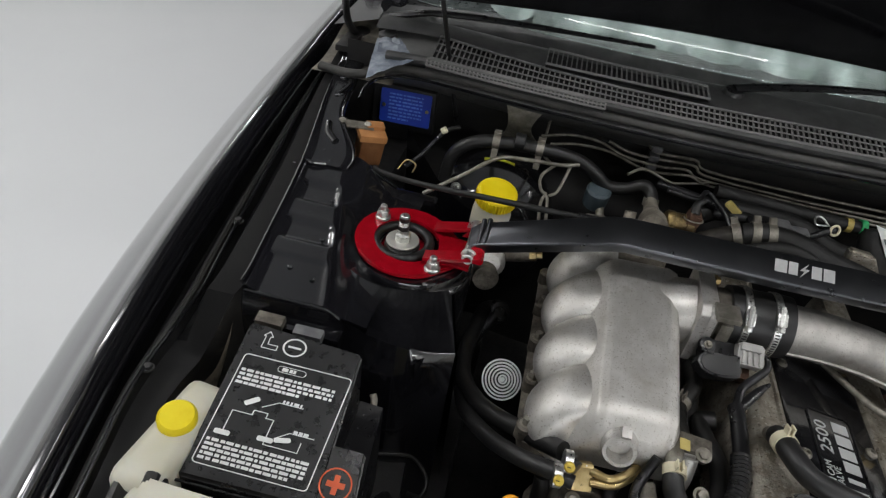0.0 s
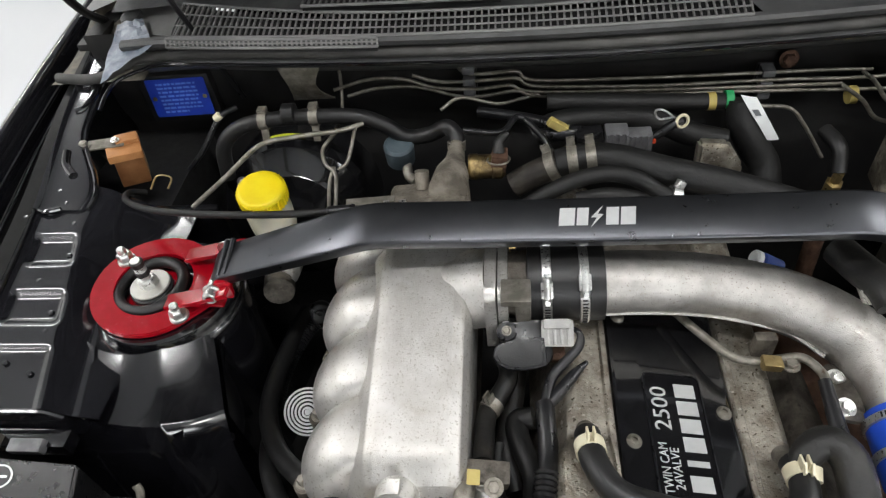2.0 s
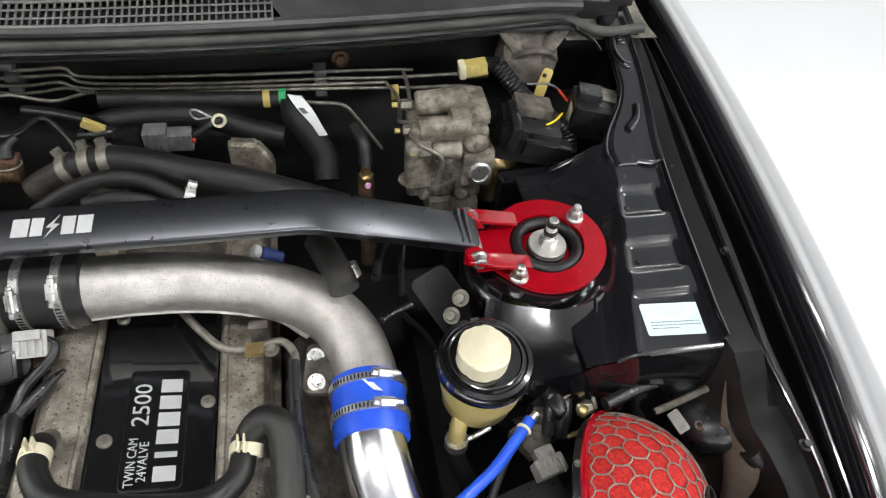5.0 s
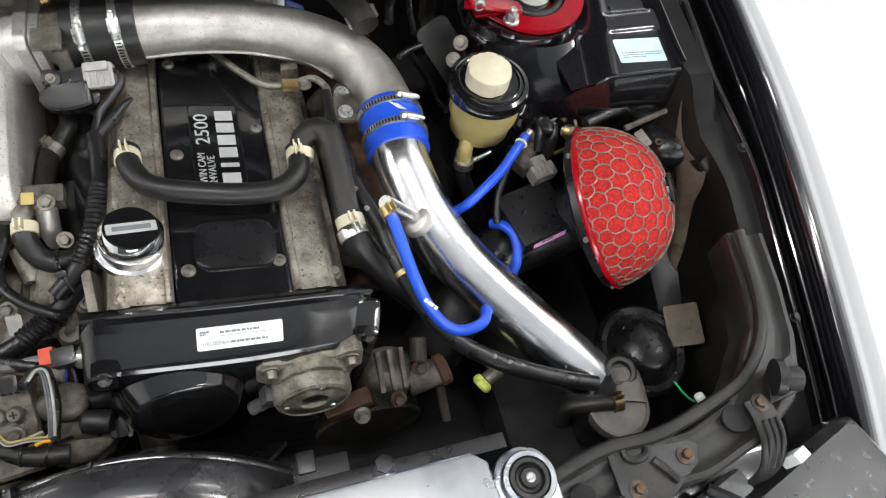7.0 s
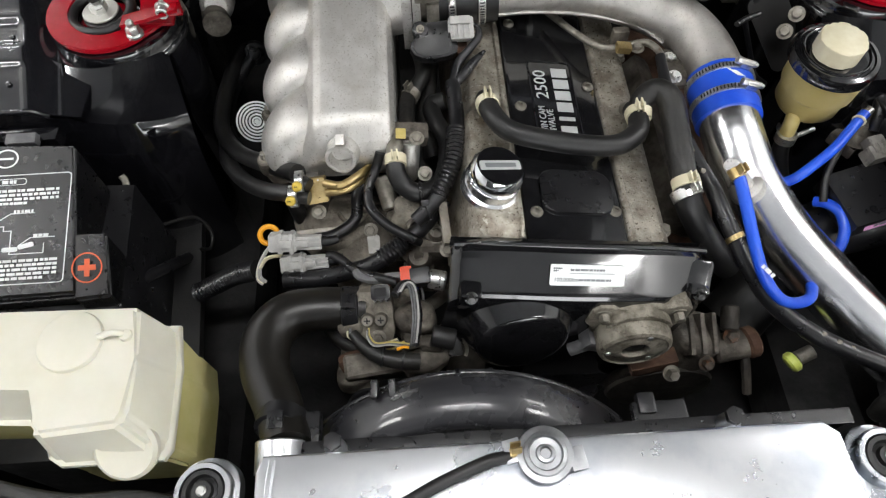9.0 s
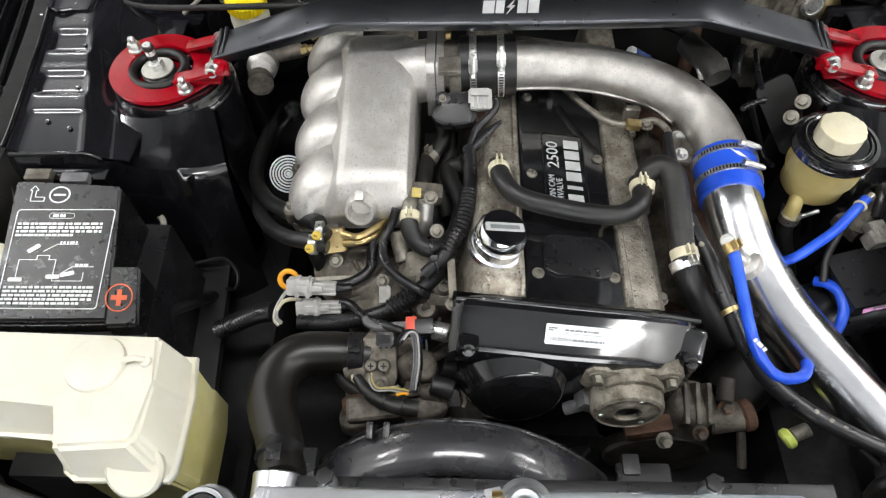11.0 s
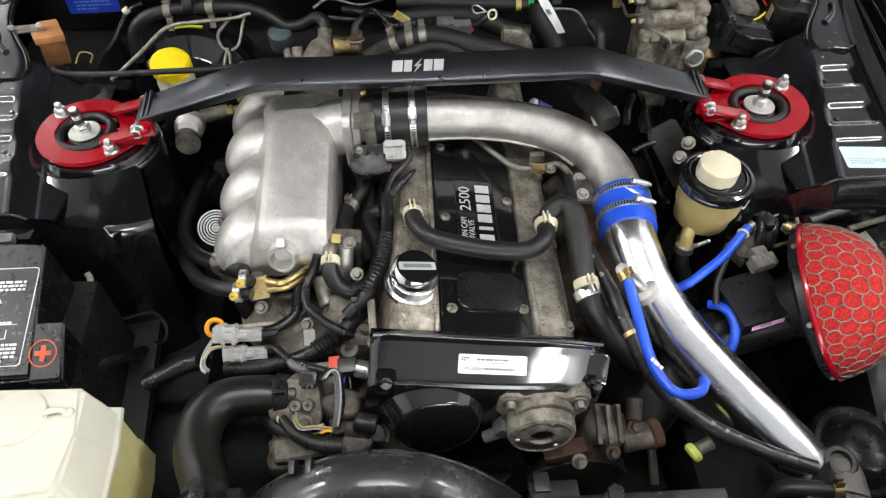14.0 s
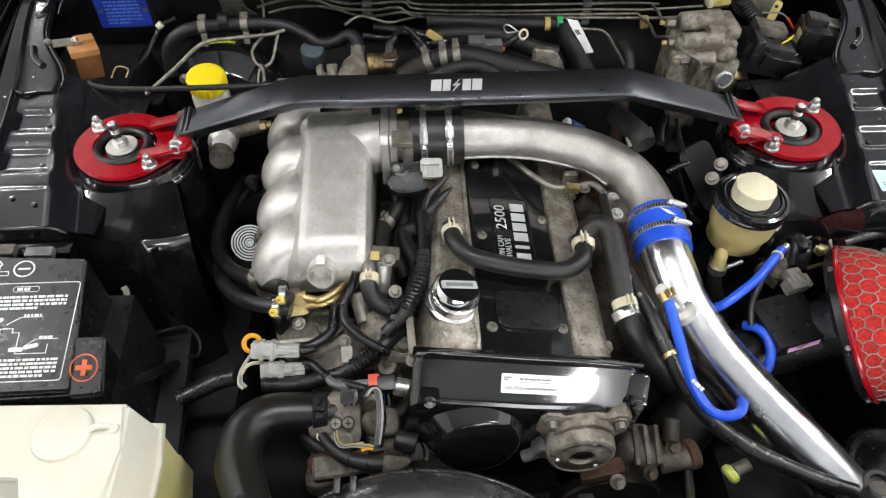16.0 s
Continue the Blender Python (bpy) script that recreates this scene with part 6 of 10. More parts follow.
# ---- front: radiator, shroud, hoses ----
rad = thing("radiator", (0, -0.61, 0.44), "brushed aluminium radiator with a round pressure cap", "radiator")
bm = B()
prism(bm, [(-0.272, -0.580), (0.258, -0.580), (0.272, -0.592), (0.276, -0.648), (0.262, -0.660), (-0.268, -0.660), (-0.276, -0.650), (-0.278, -0.594)][::-1], 0.755, 0.820, None, 0.005, 3)
part("top_tank", bm, RADALU, rad, "brushed aluminium top tank", 30)
part("core", box(B(), (0, -0.612, 0.60), (0.56, 0.05, 0.32), bev=0.004), DARK, rad, "dark finned core")
for s in (-1, 1):
    bx, by = (0.306, -0.617) if s > 0 else (-0.324, -0.609)
    ear = prism(B(), rounded(0.060, 0.090, 0.026, 6, 0, -0.012), 0.790, 0.806, Matrix.Translation((bx, by, 0)), 0.003)
    eo = part("mount_ear", ear, RADALU, rad, "aluminium mounting ear")
    part("collar", lathe(B(), (bx, by, 0.806), (0, 0, 1), [(0.0262, 0), (0.0268, 0.014), (0.0255, 0.016), (0.021, 0.016), (0.021, 0.004)], 32), RADALU, eo)
    part("rubber_bush", lathe(B(), (bx, by, 0.806), (0, 0, 1), [(0.021, 0), (0.021, 0.013), (0.019, 0.016), (0.015, 0.016), (0.013, 0.012), (0.010, 0.013), (0.009, 0.018), (0, 0.018)], 32), RUBBER, eo, "black rubber bush")
    part("pin", cyl(B(), (bx, by, 0.82), (bx, by, 0.8265), 0.0048, 16, 0.001), STEEL, eo, "bright centre pin")
part("filler_neck", lathe(B(), (-0.009, -0.598, 0.815), (0, 0, 1), [(0.022, 0), (0.022, 0.012), (0.026, 0.014), (0.026, 0.016), (0, 0.016)], 28), RADALU, rad)
pc = lathe(B(), (-0.009, -0.598, 0.830), (0, 0, 1), [(0.0255, 0), (0.0265, 0.002), (0.0255, 0.0045), (0.0205, 0.0055), (0.0195, 0.0085), (0.016, 0.0095), (0.0145, 0.0065), (0.009, 0.0062), (0.0082, 0.009), (0.0055, 0.0095), (0.0045, 0.0065), (0, 0.0065)], 48)
for s in (-1, 1):
    box(pc, (-0.009 + s * 0.029, -0.598 - s * 0.005, 0.832), (0.016, 0.022, 0.003), (0, s * 10, 10), bev=0.0014)
part("pressure_cap", pc, CAPSTEEL, rad, "pressed steel pressure cap")
part("overflow_nipple", cyl(B(), (-0.030, -0.598, 0.823), (-0.050, -0.600, 0.824), 0.005, 12), RADALU, rad)
oh = thing("overflow_hose", (-0.1, -0.63, 0.82), "black rubber overflow hose over the radiator", "hose")
part("hose", tube(B(), [(-0.027, -0.594, 0.826), (-0.040, -0.597, 0.828), (-0.061, -0.600, 0.828), (-0.086, -0.609, 0.828), (-0.111, -0.619, 0.828), (-0.134, -0.630, 0.828), (-0.153, -0.638, 0.826)], 0.0062, 10), RUBBER, oh)
spring_clip(oh, [(-0.035, -0.595, 0.827)][0], (1, 0.1, 0), 0.0064, BRASS)
for x in (-0.205, 0.175):
    part("tank_boss", lathe(B(), (x, -0.574, 0.800), (0, 0, 1), [(0.011, 0), (0.010, 0.012), (0.007, 0.016), (0.005, 0.024), (0, 0.024)], 14), RADALU, rad)
    part("boss_nut", lathe(B(), (x, -0.572, 0.822), (0, 0, 1), [(0.009, 0), (0.009, 0.006), (0, 0.007)], 6), PLASTIC, rad)
part("inlet_neck", lathe(B(), (-0.262, -0.592, 0.790), (0, 0.9, 0.1), [(0.024, 0), (0.024, 0.02), (0.0245, 0.03), (0.022, 0.032)], 28), RADALU, rad)
part("weld_bead", tube(B(), [(-0.262, -0.585, 0.8195), (-0.264, -0.62, 0.821), (-0.262, -0.655, 0.8195)], 0.0035, 6), RADALU, rad)

shr = thing("fan_shroud", (-0.05, -0.55, 0.50), "black plastic fan shroud with a domed top", "fan shroud")


def zarc(x):
    return 0.588 + math.sqrt(max(0.0, 0.222 ** 2 - (x + 0.078) ** 2 * 1.05))


def dome(u, v):
    x = -0.268 + 0.380 * u
    e = (x + 0.08) / 0.190
    yr = -0.502 - 0.040 * e * e
    fade = max(0.0, 1 - e * e) ** 0.5
    pr = [(0.012, -0.04), (0.002, -0.012), (0.0, -0.001), (-0.0025, 0.0), (-0.005, -0.0005)]
    pr += [(-0.033 - 0.028 * math.cos(math.pi * k / 12), 0.0165 * fade * math.sin(math.pi * k / 12) ** 0.8) for k in range(13)]
    pr += [(-0.0635, -0.012), (-0.066, -0.030)]
    f = v * (len(pr) - 1)
    k = min(int(f), len(pr) - 2)
    a, b = pr[k], pr[k + 1]
    dy, dz = a[0] + (b[0] - a[0]) * (f - k), a[1] + (b[1] - a[1]) * (f - k)
    return Vector((x, max(-0.573, yr + dy), zarc(x) + dz - 0.006))


part("dome", sheet(B(), dome, 72, 57), SHROUD, shr, "glossy black domed ring", 60)
part("centre_rib", tube(B(), [(-0.083, -0.502, 0.802), (-0.083, -0.514, 0.809), (-0.083, -0.530, 0.814), (-0.083, -0.550, 0.812), (-0.083, -0.566, 0.794)], 0.0025, 6), GLOSSPLASTIC, shr)
part("panel", box(B(), (0.015, -0.5735, 0.68), (0.57, 0.008, 0.23), bev=0.003), PLASTIC, shr, "flat black shroud panel")
part("top_flange", box(B(), (0.015, -0.572, 0.797), (0.57, 0.016, 0.006), bev=0.002), PLASTIC, shr)
for c, sz in (((-0.255, -0.550, 0.777), (0.060, 0.04, 0.02)), ((0.118, -0.557, 0.783), (0.055, 0.03, 0.012)), ((0.105, -0.545, 0.786), (0.018, 0.022, 0.016))):
    part("boss", box(B(), c, sz, bev=0.004), PLASTIC, shr)
for x in (-0.168, -0.150):
    part("clip", box(B(), (x, -0.516, 0.797), (0.007, 0.018, 0.020), (10, 0, 0), bev=0.002), PLASTIC, shr)
fan = thing("cooling_fan", (-0.07, -0.50, 0.58), "black plastic engine cooling fan", "fan")
part("hub", lathe(B(), (-0.07, -0.515, 0.58), (0, 1, 0), [(0.05, 0), (0.05, 0.03), (0.03, 0.05), (0.02, 0.08), (0, 0.08)], 24), CASTDARK, fan)
for k in range(7):
    a = 2 * math.pi * k / 7
    mmx = Matrix.Translation((-0.07, -0.505, 0.58)) @ Matrix.Rotation(a, 4, "Y") @ pose(0, 0, 0.115, 0, 0, 35)
    part("blade", prism(B(), rounded(0.07, 0.14, 0.02), -0.002, 0.002, mmx @ pose(0, 0, 0, 90, 0, 0)), PLASTIC, fan)

rh = thing("radiator_hose", (-0.28, -0.45, 0.72), "thick black upper radiator hose", "hose")
part("hose", tube(B(), [(-0.184, -0.400, 0.742), (-0.230, -0.399, 0.748), (-0.271, -0.406, 0.752), (-0.293, -0.432, 0.755), (-0.292, -0.473, 0.760), (-0.272, -0.519, 0.772), (-0.259, -0.555, 0.785), (-0.256, -0.567, 0.790)], (0.024, 0.0255, 0.027, 0.028, 0.027, 0.0255, 0.0245), 24), GLOSSRUBBER, rh, "", 60)
for p, a in (([(-0.200, -0.399, 0.745)][0], (1, 0, 0)), ([(-0.265, -0.539, 0.780)][0], (-0.1, -1, 0.4))):
    bm = lathe(B(), Vector(p) - Vector(a).normalized() * 0.010, a, [(0.0248, 0), (0.0265, 0.001), (0.0265, 0.019), (0.0248, 0.02)], 32)
    box(bm, (p[0], p[1] - 0.004, p[2] + 0.028), (0.016, 0.018, 0.006), bev=0.002)
    part("clamp", bm, PLASTIC, rh, "black spring clamp")

ths = thing("thermostat_housing", (-0.15, -0.40, 0.70), "grimy aluminium water outlet with sensors", "engine part")
tp = Vector((-0.174, -0.406, 0.744))
OM = Matrix.Translation(tp) @ basis((0, -0.62, 0.78))
bm = prism(B(), [(-0.022, -0.030), (0.020, -0.032), (0.024, -0.020), (0.023, 0.016), (0.016, 0.028), (-0.016, 0.029), (-0.022, 0.022)], -0.04, 0.014, OM, 0.003)
lathe(bm, OM @ Vector((-0.011, 0.014, 0.013)), OM.to_3x3() @ Vector((0, 0, 1)), [(0.0075, 0), (0.0070, 0.002), (0.006, 0.0022), (0.005, 0.001), (0, 0.001)], 20)
cyl(bm, tp + Vector((-0.040, 0.0, -0.008)), tp + Vector((-0.012, 0, -0.004)), 0.0240, 28, 0.002)
part("body", bm, DUSTCAST, ths, "dusty beige cast housing")
part("side_casting", nodule(B(), tp + Vector((0.048, -0.004, -0.020)), 0.027, (0.9, 0.8, 1.1), (10, 0, 20), 0.16, 14), CASTDARK, ths, "grimy side casting", 80)
part("side_casting", nodule(B(), tp + Vector((0.034, 0.024, -0.014)), 0.018, (1.1, 0.9, 0.9), (0, 0, 30), 0.16, 15), DUSTCAST, ths, "", 80)
bm = cyl(B(), (-0.122, -0.438, 0.722), (-0.094, -0.442, 0.726), 0.0105, 18, 0.003)
box(bm, (-0.130, -0.432, 0.722), (0.026, 0.022, 0.024), (30, 8, 18), bev=0.006, seg=3)
part("outlet_body", bm, CASTDARK, ths, "dusty cast outlet")
for q in ((-0.180, -0.4255, 0.7665), (-0.1645, -0.4255, 0.7665)):
    sc = part("screw", lathe(B(), Vector(q) - Vector((0, -0.005, 0.008)), (0, -0.6, 0.8), [(0.0078, 0), (0.0078, 0.004), (0.0062, 0.007), (0, 0.0075)], 20), STEELOLD, ths, "dark cross-head screw")
    mm = Matrix.Translation(Vector(q) - Vector((0, -0.005, 0.008))) @ basis((0, -0.6, 0.8))
    for w, h in ((0.007, 0.0016), (0.0016, 0.007)):
        part("recess", prism(B(), [(-w / 2, -h / 2), (w / 2, -h / 2), (w / 2, h / 2), (-w / 2, h / 2)], 0.0074, 0.0079 + 0.0001 * (w > h), mm), DARK, sc)
sp = Vector((-0.162, -0.397, 0.776))
sd = Vector((0, -0.35, 0.93)).normalized()
bm = lathe(B(), sp - sd * 0.028, sd, [(0.0115, 0), (0.0115, 0.018), (0.0105, 0.020), (0, 0.020)], 6)
cyl(bm, sp - sd * 0.010, sd * 0.002 + sp, 0.0078, 16)
ts = part("temperature_sensor", bm, DUSTCAST, ths, "hexagonal temperature sensor")
bm = prism(B(), rounded(0.021, 0.017, 0.003), 0, 0.016, Matrix.Translation(sp) @ basis(sd), 0.001)
for dx in (-0.006, 0.0, 0.006):
    prism(bm, rounded(0.003, 0.003, 0.0008, 2, dx, -0.009), 0.002, 0.015, Matrix.Translation(sp) @ basis(sd))
part("sensor_plug", bm, PLASTIC, ts, "black sensor plug")
part("sensor_plug_cavity", prism(B(), rounded(0.014, 0.010, 0.002), 0.0158, 0.0164, Matrix.Translation(sp) @ basis(sd)), DARK, ts)
part("hose_end", lathe(B(), [(-0.093, -0.441, 0.740)][0], (-0.9, 0.2, 0.1), [(0.011, -0.012), (0.0125, -0.010), (0.0125, 0.014), (0.010, 0.016), (0, 0.016)], 20), RUBBER, ths)

# ---- battery and tanks on the left side ----
bat = thing("battery", (-0.55, -0.32, 0.62), "black battery with a printed warning cover", "battery")
SLOPE = 0.40


def lean(x, y, drop=0.0):
    """A point on the cover's face, which falls towards the front."""
    return Vector((x, y, 0.845 + SLOPE * (y + 0.25) - drop))


def wedge(quad, drop, foot, bev=0.003):
    bm = B()
    up = [bm.verts.new(lean(x, y, drop)) for x, y in quad]
    lo = [bm.verts.new((x, y, foot)) for x, y in quad]
    bm.faces.new(up), bm.faces.new(lo[::-1])
    for k in range(len(quad)):
        j = (k + 1) % len(quad)
        bm.faces.new((lo[k], lo[j], up[j], up[k]))
    bmesh.ops.recalc_face_normals(bm, faces=bm.faces[:])
    bmesh.ops.bevel(bm, geom=[e for e in bm.edges if any(v in up for v in e.verts)], offset=bev, segments=3, affect="EDGES")
    return bm


part("case", prism(B(), [(-0.654, -0.206), (-0.478, -0.214), (-0.462, -0.398), (-0.662, -0.400)][::-1], 0.62, 0.765, None, 0.004), PLASTIC, bat, "black battery case")
cov = part("cover", wedge([(-0.653, -0.383), (-0.5035, -0.381), (-0.5065, -0.221), (-0.645, -0.214)], 0.0, 0.755), SATINPLASTIC, bat, "black plastic cover leaning forward")
part("terminal_cover", wedge([(-0.506, -0.388), (-0.464, -0.386), (-0.470, -0.318), (-0.508, -0.318)], 0.001, 0.74), SATINPLASTIC, bat, "black terminal cover")
part("front_lip", tube(B(), [(-0.655, -0.386, 0.786), (-0.58, -0.3855, 0.7865), (-0.506, -0.384, 0.787)], 0.0016, 8), SATINPLASTIC, cov)
part("case_lip", tube(B(), [(-0.655, -0.402, 0.766), (-0.55, -0.401, 0.766), (-0.463, -0.399, 0.766)], 0.0022, 8), SATINPLASTIC, bat)
LM = Matrix(((1.12, 0.063, 0, -0.5765), (0.0, 0.831, -0.371, -0.310), (0, 0.3324, 0.928, 0.8215), (0, 0, 0, 1)))


def frame_line(bm, m, w, h, r, t, z=0.0004):
    a, b = rounded(w, h, r), rounded(w - 2 * t, h - 2 * t, max(0.0005, r - t))
    va = [bm.verts.new(m @ Vector((x, y, z))) for x, y in a]
    vb = [bm.verts.new(m @ Vector((x, y, z))) for x, y in b]
    for k in range(len(a)):
        j = (k + 1) % len(a)
        bm.faces.new((va[k], va[j], vb[j], vb[k]))
    return bm


bm = frame_line(B(), LM, 0.114, 0.142, 0.005, 0.0012)
part("print_frame", bm, WHITE, cov, "white printed frame")
bm = frame_line(B(), LM @ pose(-0.004, 0.0615, 0), 0.030, 0.0085, 0.004, 0.0007)
part("caution_box", bars(bm, LM @ pose(-0.004, 0.0615, 0.0003), 0.020, 0.005, 1, 0.9, 12), WHITE, cov)
part("instruction_print", bars(B(), LM @ pose(-0.004, 0.0415, 0.0003), 0.098, 0.022, 4, 0.62, 13), WHITE, cov, "rows of white printed instructions")
part("instruction_print", bars(B(), LM @ pose(-0.002, -0.0520, 0.0003), 0.102, 0.028, 5, 0.62, 14), WHITE, cov, "rows of white printed instructions")
bm = B()
D = LM @ pose(0, -0.006, 0.0003)
for pts in (((-0.042, -0.022), (-0.042, 0.004), (-0.022, 0.004), (-0.022, 0.010), (-0.008, 0.010), (-0.008, 0.004), (0.0, 0.004)), ((0.0, 0.004), (0.0, -0.026), (0.034, -0.026), (0.034, -0.014)), ((-0.016, 0.016), (-0.002, 0.026), (0.022, 0.026)),
            ((0.008, -0.016), (0.020, -0.006), (0.044, -0.006))):
    for (x0, y0), (x1, y1) in zip(pts, pts[1:]):
        d = Vector((x1 - x0, y1 - y0)).normalized() * 0.0005
        prism(bm, [(x0 - d.y - d.x, y0 + d.x - d.y), (x0 + d.y - d.x, y0 - d.x - d.y), (x1 + d.y + d.x, y1 - d.x + d.y), (x1 - d.y + d.x, y1 + d.x + d.y)], 0, 0.0002, D)
part("circuit_drawing", bm, WHITE, cov, "white printed connection drawing")
for x, y, a in ((-0.028, 0.020, 40), (0.016, -0.016, 15), (-0.042, -0.024, 0), (0.0, -0.020, 0)):
    part("clamp_symbol", prism(B(), rounded(0.016, 0.006, 0.002), 0, 0.0003, D @ pose(x, y, 0, 0, 0, a)), WHITE, cov)
bm = B()
bars(bm, D @ pose(0.012, 0.0285, 0), 0.022, 0.004, 1, 0.9, 15)
part("caption_print", bm, WHITE, cov)
part("caption_print", bars(B(), D @ pose(0.034, -0.0035, 0), 0.022, 0.004, 1, 0.9, 16), WHITE, cov)
MN = LM @ pose(-0.012, 0.0925, 0)
bm = B()
for R in (0.0125,):
    va = [bm.verts.new(MN @ Vector((R * math.cos(k), R * math.sin(k), 0.0004))) for k in (2 * math.pi * i / 32 for i in range(32))]
    vb = [bm.verts.new(MN @ Vector((R * 0.84 * math.cos(k), R * 0.84 * math.sin(k), 0.0004))) for k in (2 * math.pi * i / 32 for i in range(32))]
    for i in range(32):
        bm.faces.new((va[i], va[(i + 1) % 32], vb[(i + 1) % 32], vb[i]))
prism(bm, [(-0.007, -0.0013), (0.007, -0.0013), (0.007, 0.0013), (-0.007, 0.0013)], 0.0002, 0.0005, MN)
part("minus_sign", bm, WHITE, cov, "white minus sign in a ring")
bm = B()
for x0, y0, x1, y1 in ((-0.045, 0.083, -0.029, 0.083), (-0.029, 0.083, -0.029, 0.089), (-0.029, 0.089, -0.040, 0.089), (-0.040, 0.089, -0.040, 0.099), (-0.040, 0.099, -0.0375, 0.099), (-0.0375, 0.099, -0.0425, 0.106), (-0.0425, 0.106, -0.0475, 0.099), (-0.0475, 0.099, -0.045, 0.099), (-0.045, 0.099, -0.045, 0.083)):
    d = Vector((x1 - x0, y1 - y0)).normalized() * 0.0005
    prism(bm, [(x0 - d.y, y0 + d.x), (x0 + d.y, y0 - d.x), (x1 + d.y, y1 - d.x), (x1 - d.y, y1 + d.x)], 0, 0.0002, LM @ pose(0, 0, 0.0003))
part("arrow_sign", bm, WHITE, cov, "white outlined arrow")
PM = Matrix(((1, 0, 0, -0.491), (0, 0.928, -0.371, -0.355), (0, 0.371, 0.928, 0.8027), (0, 0, 0, 1)))
bm = B()
va = [bm.verts.new(PM @ Vector((0.0175 * math.cos(k), 0.0175 * math.sin(k), 0.0004))) for k in (2 * math.pi * i / 32 for i in range(32))]
vb = [bm.verts.new(PM @ Vector((0.0158 * math.cos(k), 0.0158 * math.sin(k), 0.0004))) for k in (2 * math.pi * i / 32 for i in range(32))]
for i in range(32):
    bm.faces.new((va[i], va[(i + 1) % 32], vb[(i + 1) % 32], vb[i]))
for w, h in ((0.020, 0.006), (0.006, 0.020)):
    prism(bm, [(-w / 2, -h / 2), (w / 2, -h / 2), (w / 2, h / 2), (-w / 2, h / 2)], 0.0002, 0.0005 + 0.0002 * (w > h), PM)
part("plus_sign", bm, REDINK, bat, "orange-red plus sign in a ring")
part("tray", box(B(), (-0.55, -0.32, 0.61), (0.24, 0.26, 0.02), (0, 0, 6), bev=0.006), BAYDIRTY, bat)

ct = thing("coolant_tank", (-0.43, -0.5, 0.60), "cream translucent plastic coolant expansion tank", "coolant tank")
T_TOP = [(-0.66, -0.417), (-0.407, -0.424), (-0.401, -0.480), (-0.401, -0.536), (-0.407, -0.547), (-0.482, -0.553), (-0.489, -0.546), (-0.494, -0.503), (-0.66, -0.499)]
T_MID = [(-0.66, -0.414), (-0.386, -0.430), (-0.378, -0.480), (-0.376, -0.556), (-0.383, -0.567), (-0.480, -0.567), (-0.494, -0.558), (-0.506, -0.522), (-0.66, -0.516)]
T_LOW = [(-0.66, -0.418), (-0.372, -0.446), (-0.366, -0.480), (-0.364, -0.556), (-0.372, -0.567), (-0.476, -0.567), (-0.490, -0.558), (-0.502, -0.525), (-0.66, -0.519)]


def tank_shell(rings, bev):
    bm = B()
    lv = [[bm.verts.new((x * k + dx, y, z)) for x, y in outl] for outl, z, k, dx in rings]
    n = len(lv[0])
    bm.faces.new(lv[0]), bm.faces.new(lv[-1][::-1])
    for a, b in zip(lv, lv[1:]):
        for i in range(n):
            bm.faces.new((a[i], a[(i + 1) % n], b[(i + 1) % n], b[i]))
    bmesh.ops.bevel(bm, geom=[e for e in bm.edges if all(v in lv[0] for v in e.verts)] + [e for e in bm.edges if len({v for v in e.verts} & set(lv[0])) == 1], offset=bev, segments=4, affect="EDGES")
    return bm


part("upper_shell", tank_shell(((T_TOP, 0.838, 1, 0), (T_MID, 0.788, 1, 0)), 0.005), CREAM, ct, "cream upper shell", 40)
part("flange", prism(B(), [(x * 1.0 + (0.005 if x > -0.4 else 0), y + (0.004 if y > -0.5 else -0.004)) for x, y in T_MID][::-1], 0.781, 0.788, None, 0.003), CREAM, ct, "moulded joint flange")
part("lower_shell", tank_shell(((T_MID, 0.781, 1, 0), (T_LOW, 0.742, 1, 0), (T_LOW, 0.690, 1, 0.002)), 0.003), TANKLOW, ct, "yellowed lower shell", 40)
part("support", box(B(), (-0.50, -0.50, 0.60), (0.20, 0.10, 0.25), bev=0.01), DARK, ct, "dark support bracket")
part("scoop", lathe(B(), (-0.412, -0.560, 0.798), (0.05, -0.55, 0.83), [(0.032, -0.004), (0.031, 0.002), (0.027, 0.005), (0.022, 0.003), (0, 0.002)], 36), CREAM, ct, "rounded moulded recess")
part("neck_disc", lathe(B(), (-0.468, -0.460, 0.834), (0, 0, 1), [(0.033, 0), (0.033, 0.005), (0.0315, 0.008), (0.028, 0.0095), (0, 0.010)], 40), CREAM, ct, "round cream filler cap")
part("cap_tether", tube(B(), [(-0.438, -0.459, 0.844), (-0.425, -0.456, 0.846), (-0.414, -0.456, 0.842)], 0.0035, 8), CREAM, ct)
part("tether_pin", lathe(B(), (-0.413, -0.457, 0.836), (0, 0, 1), [(0.007, 0), (0.006, 0.006), (0, 0.008)], 14), CREAM, ct)

wt = thing("washer_tank", (-0.67, -0.36, 0.62), "cream washer fluid bottle with a yellow cap", "washer bottle")
bm = B()
box(bm, (-0.676, -0.345, 0.725), (0.062, 0.16, 0.17), (0, 0, -8), bev=0.022, seg=4, top=0.9)
part("bottle", bm, CREAM, wt, "", 50)
part("cap", lathe(B(), [(-0.677, -0.334, 0.806)][0], (0.1, -0.1, 1), [(0.020, 0), (0.021, 0.003), (0.021, 0.012), (0.018, 0.016), (0, 0.016)], 28), YELLOW, wt, "yellow screw cap")
part("neck", box(B(), (-0.668, -0.425, 0.79), (0.03, 0.05, 0.03), (0, 0, -8), bev=0.01, seg=3), CREAM, wt)

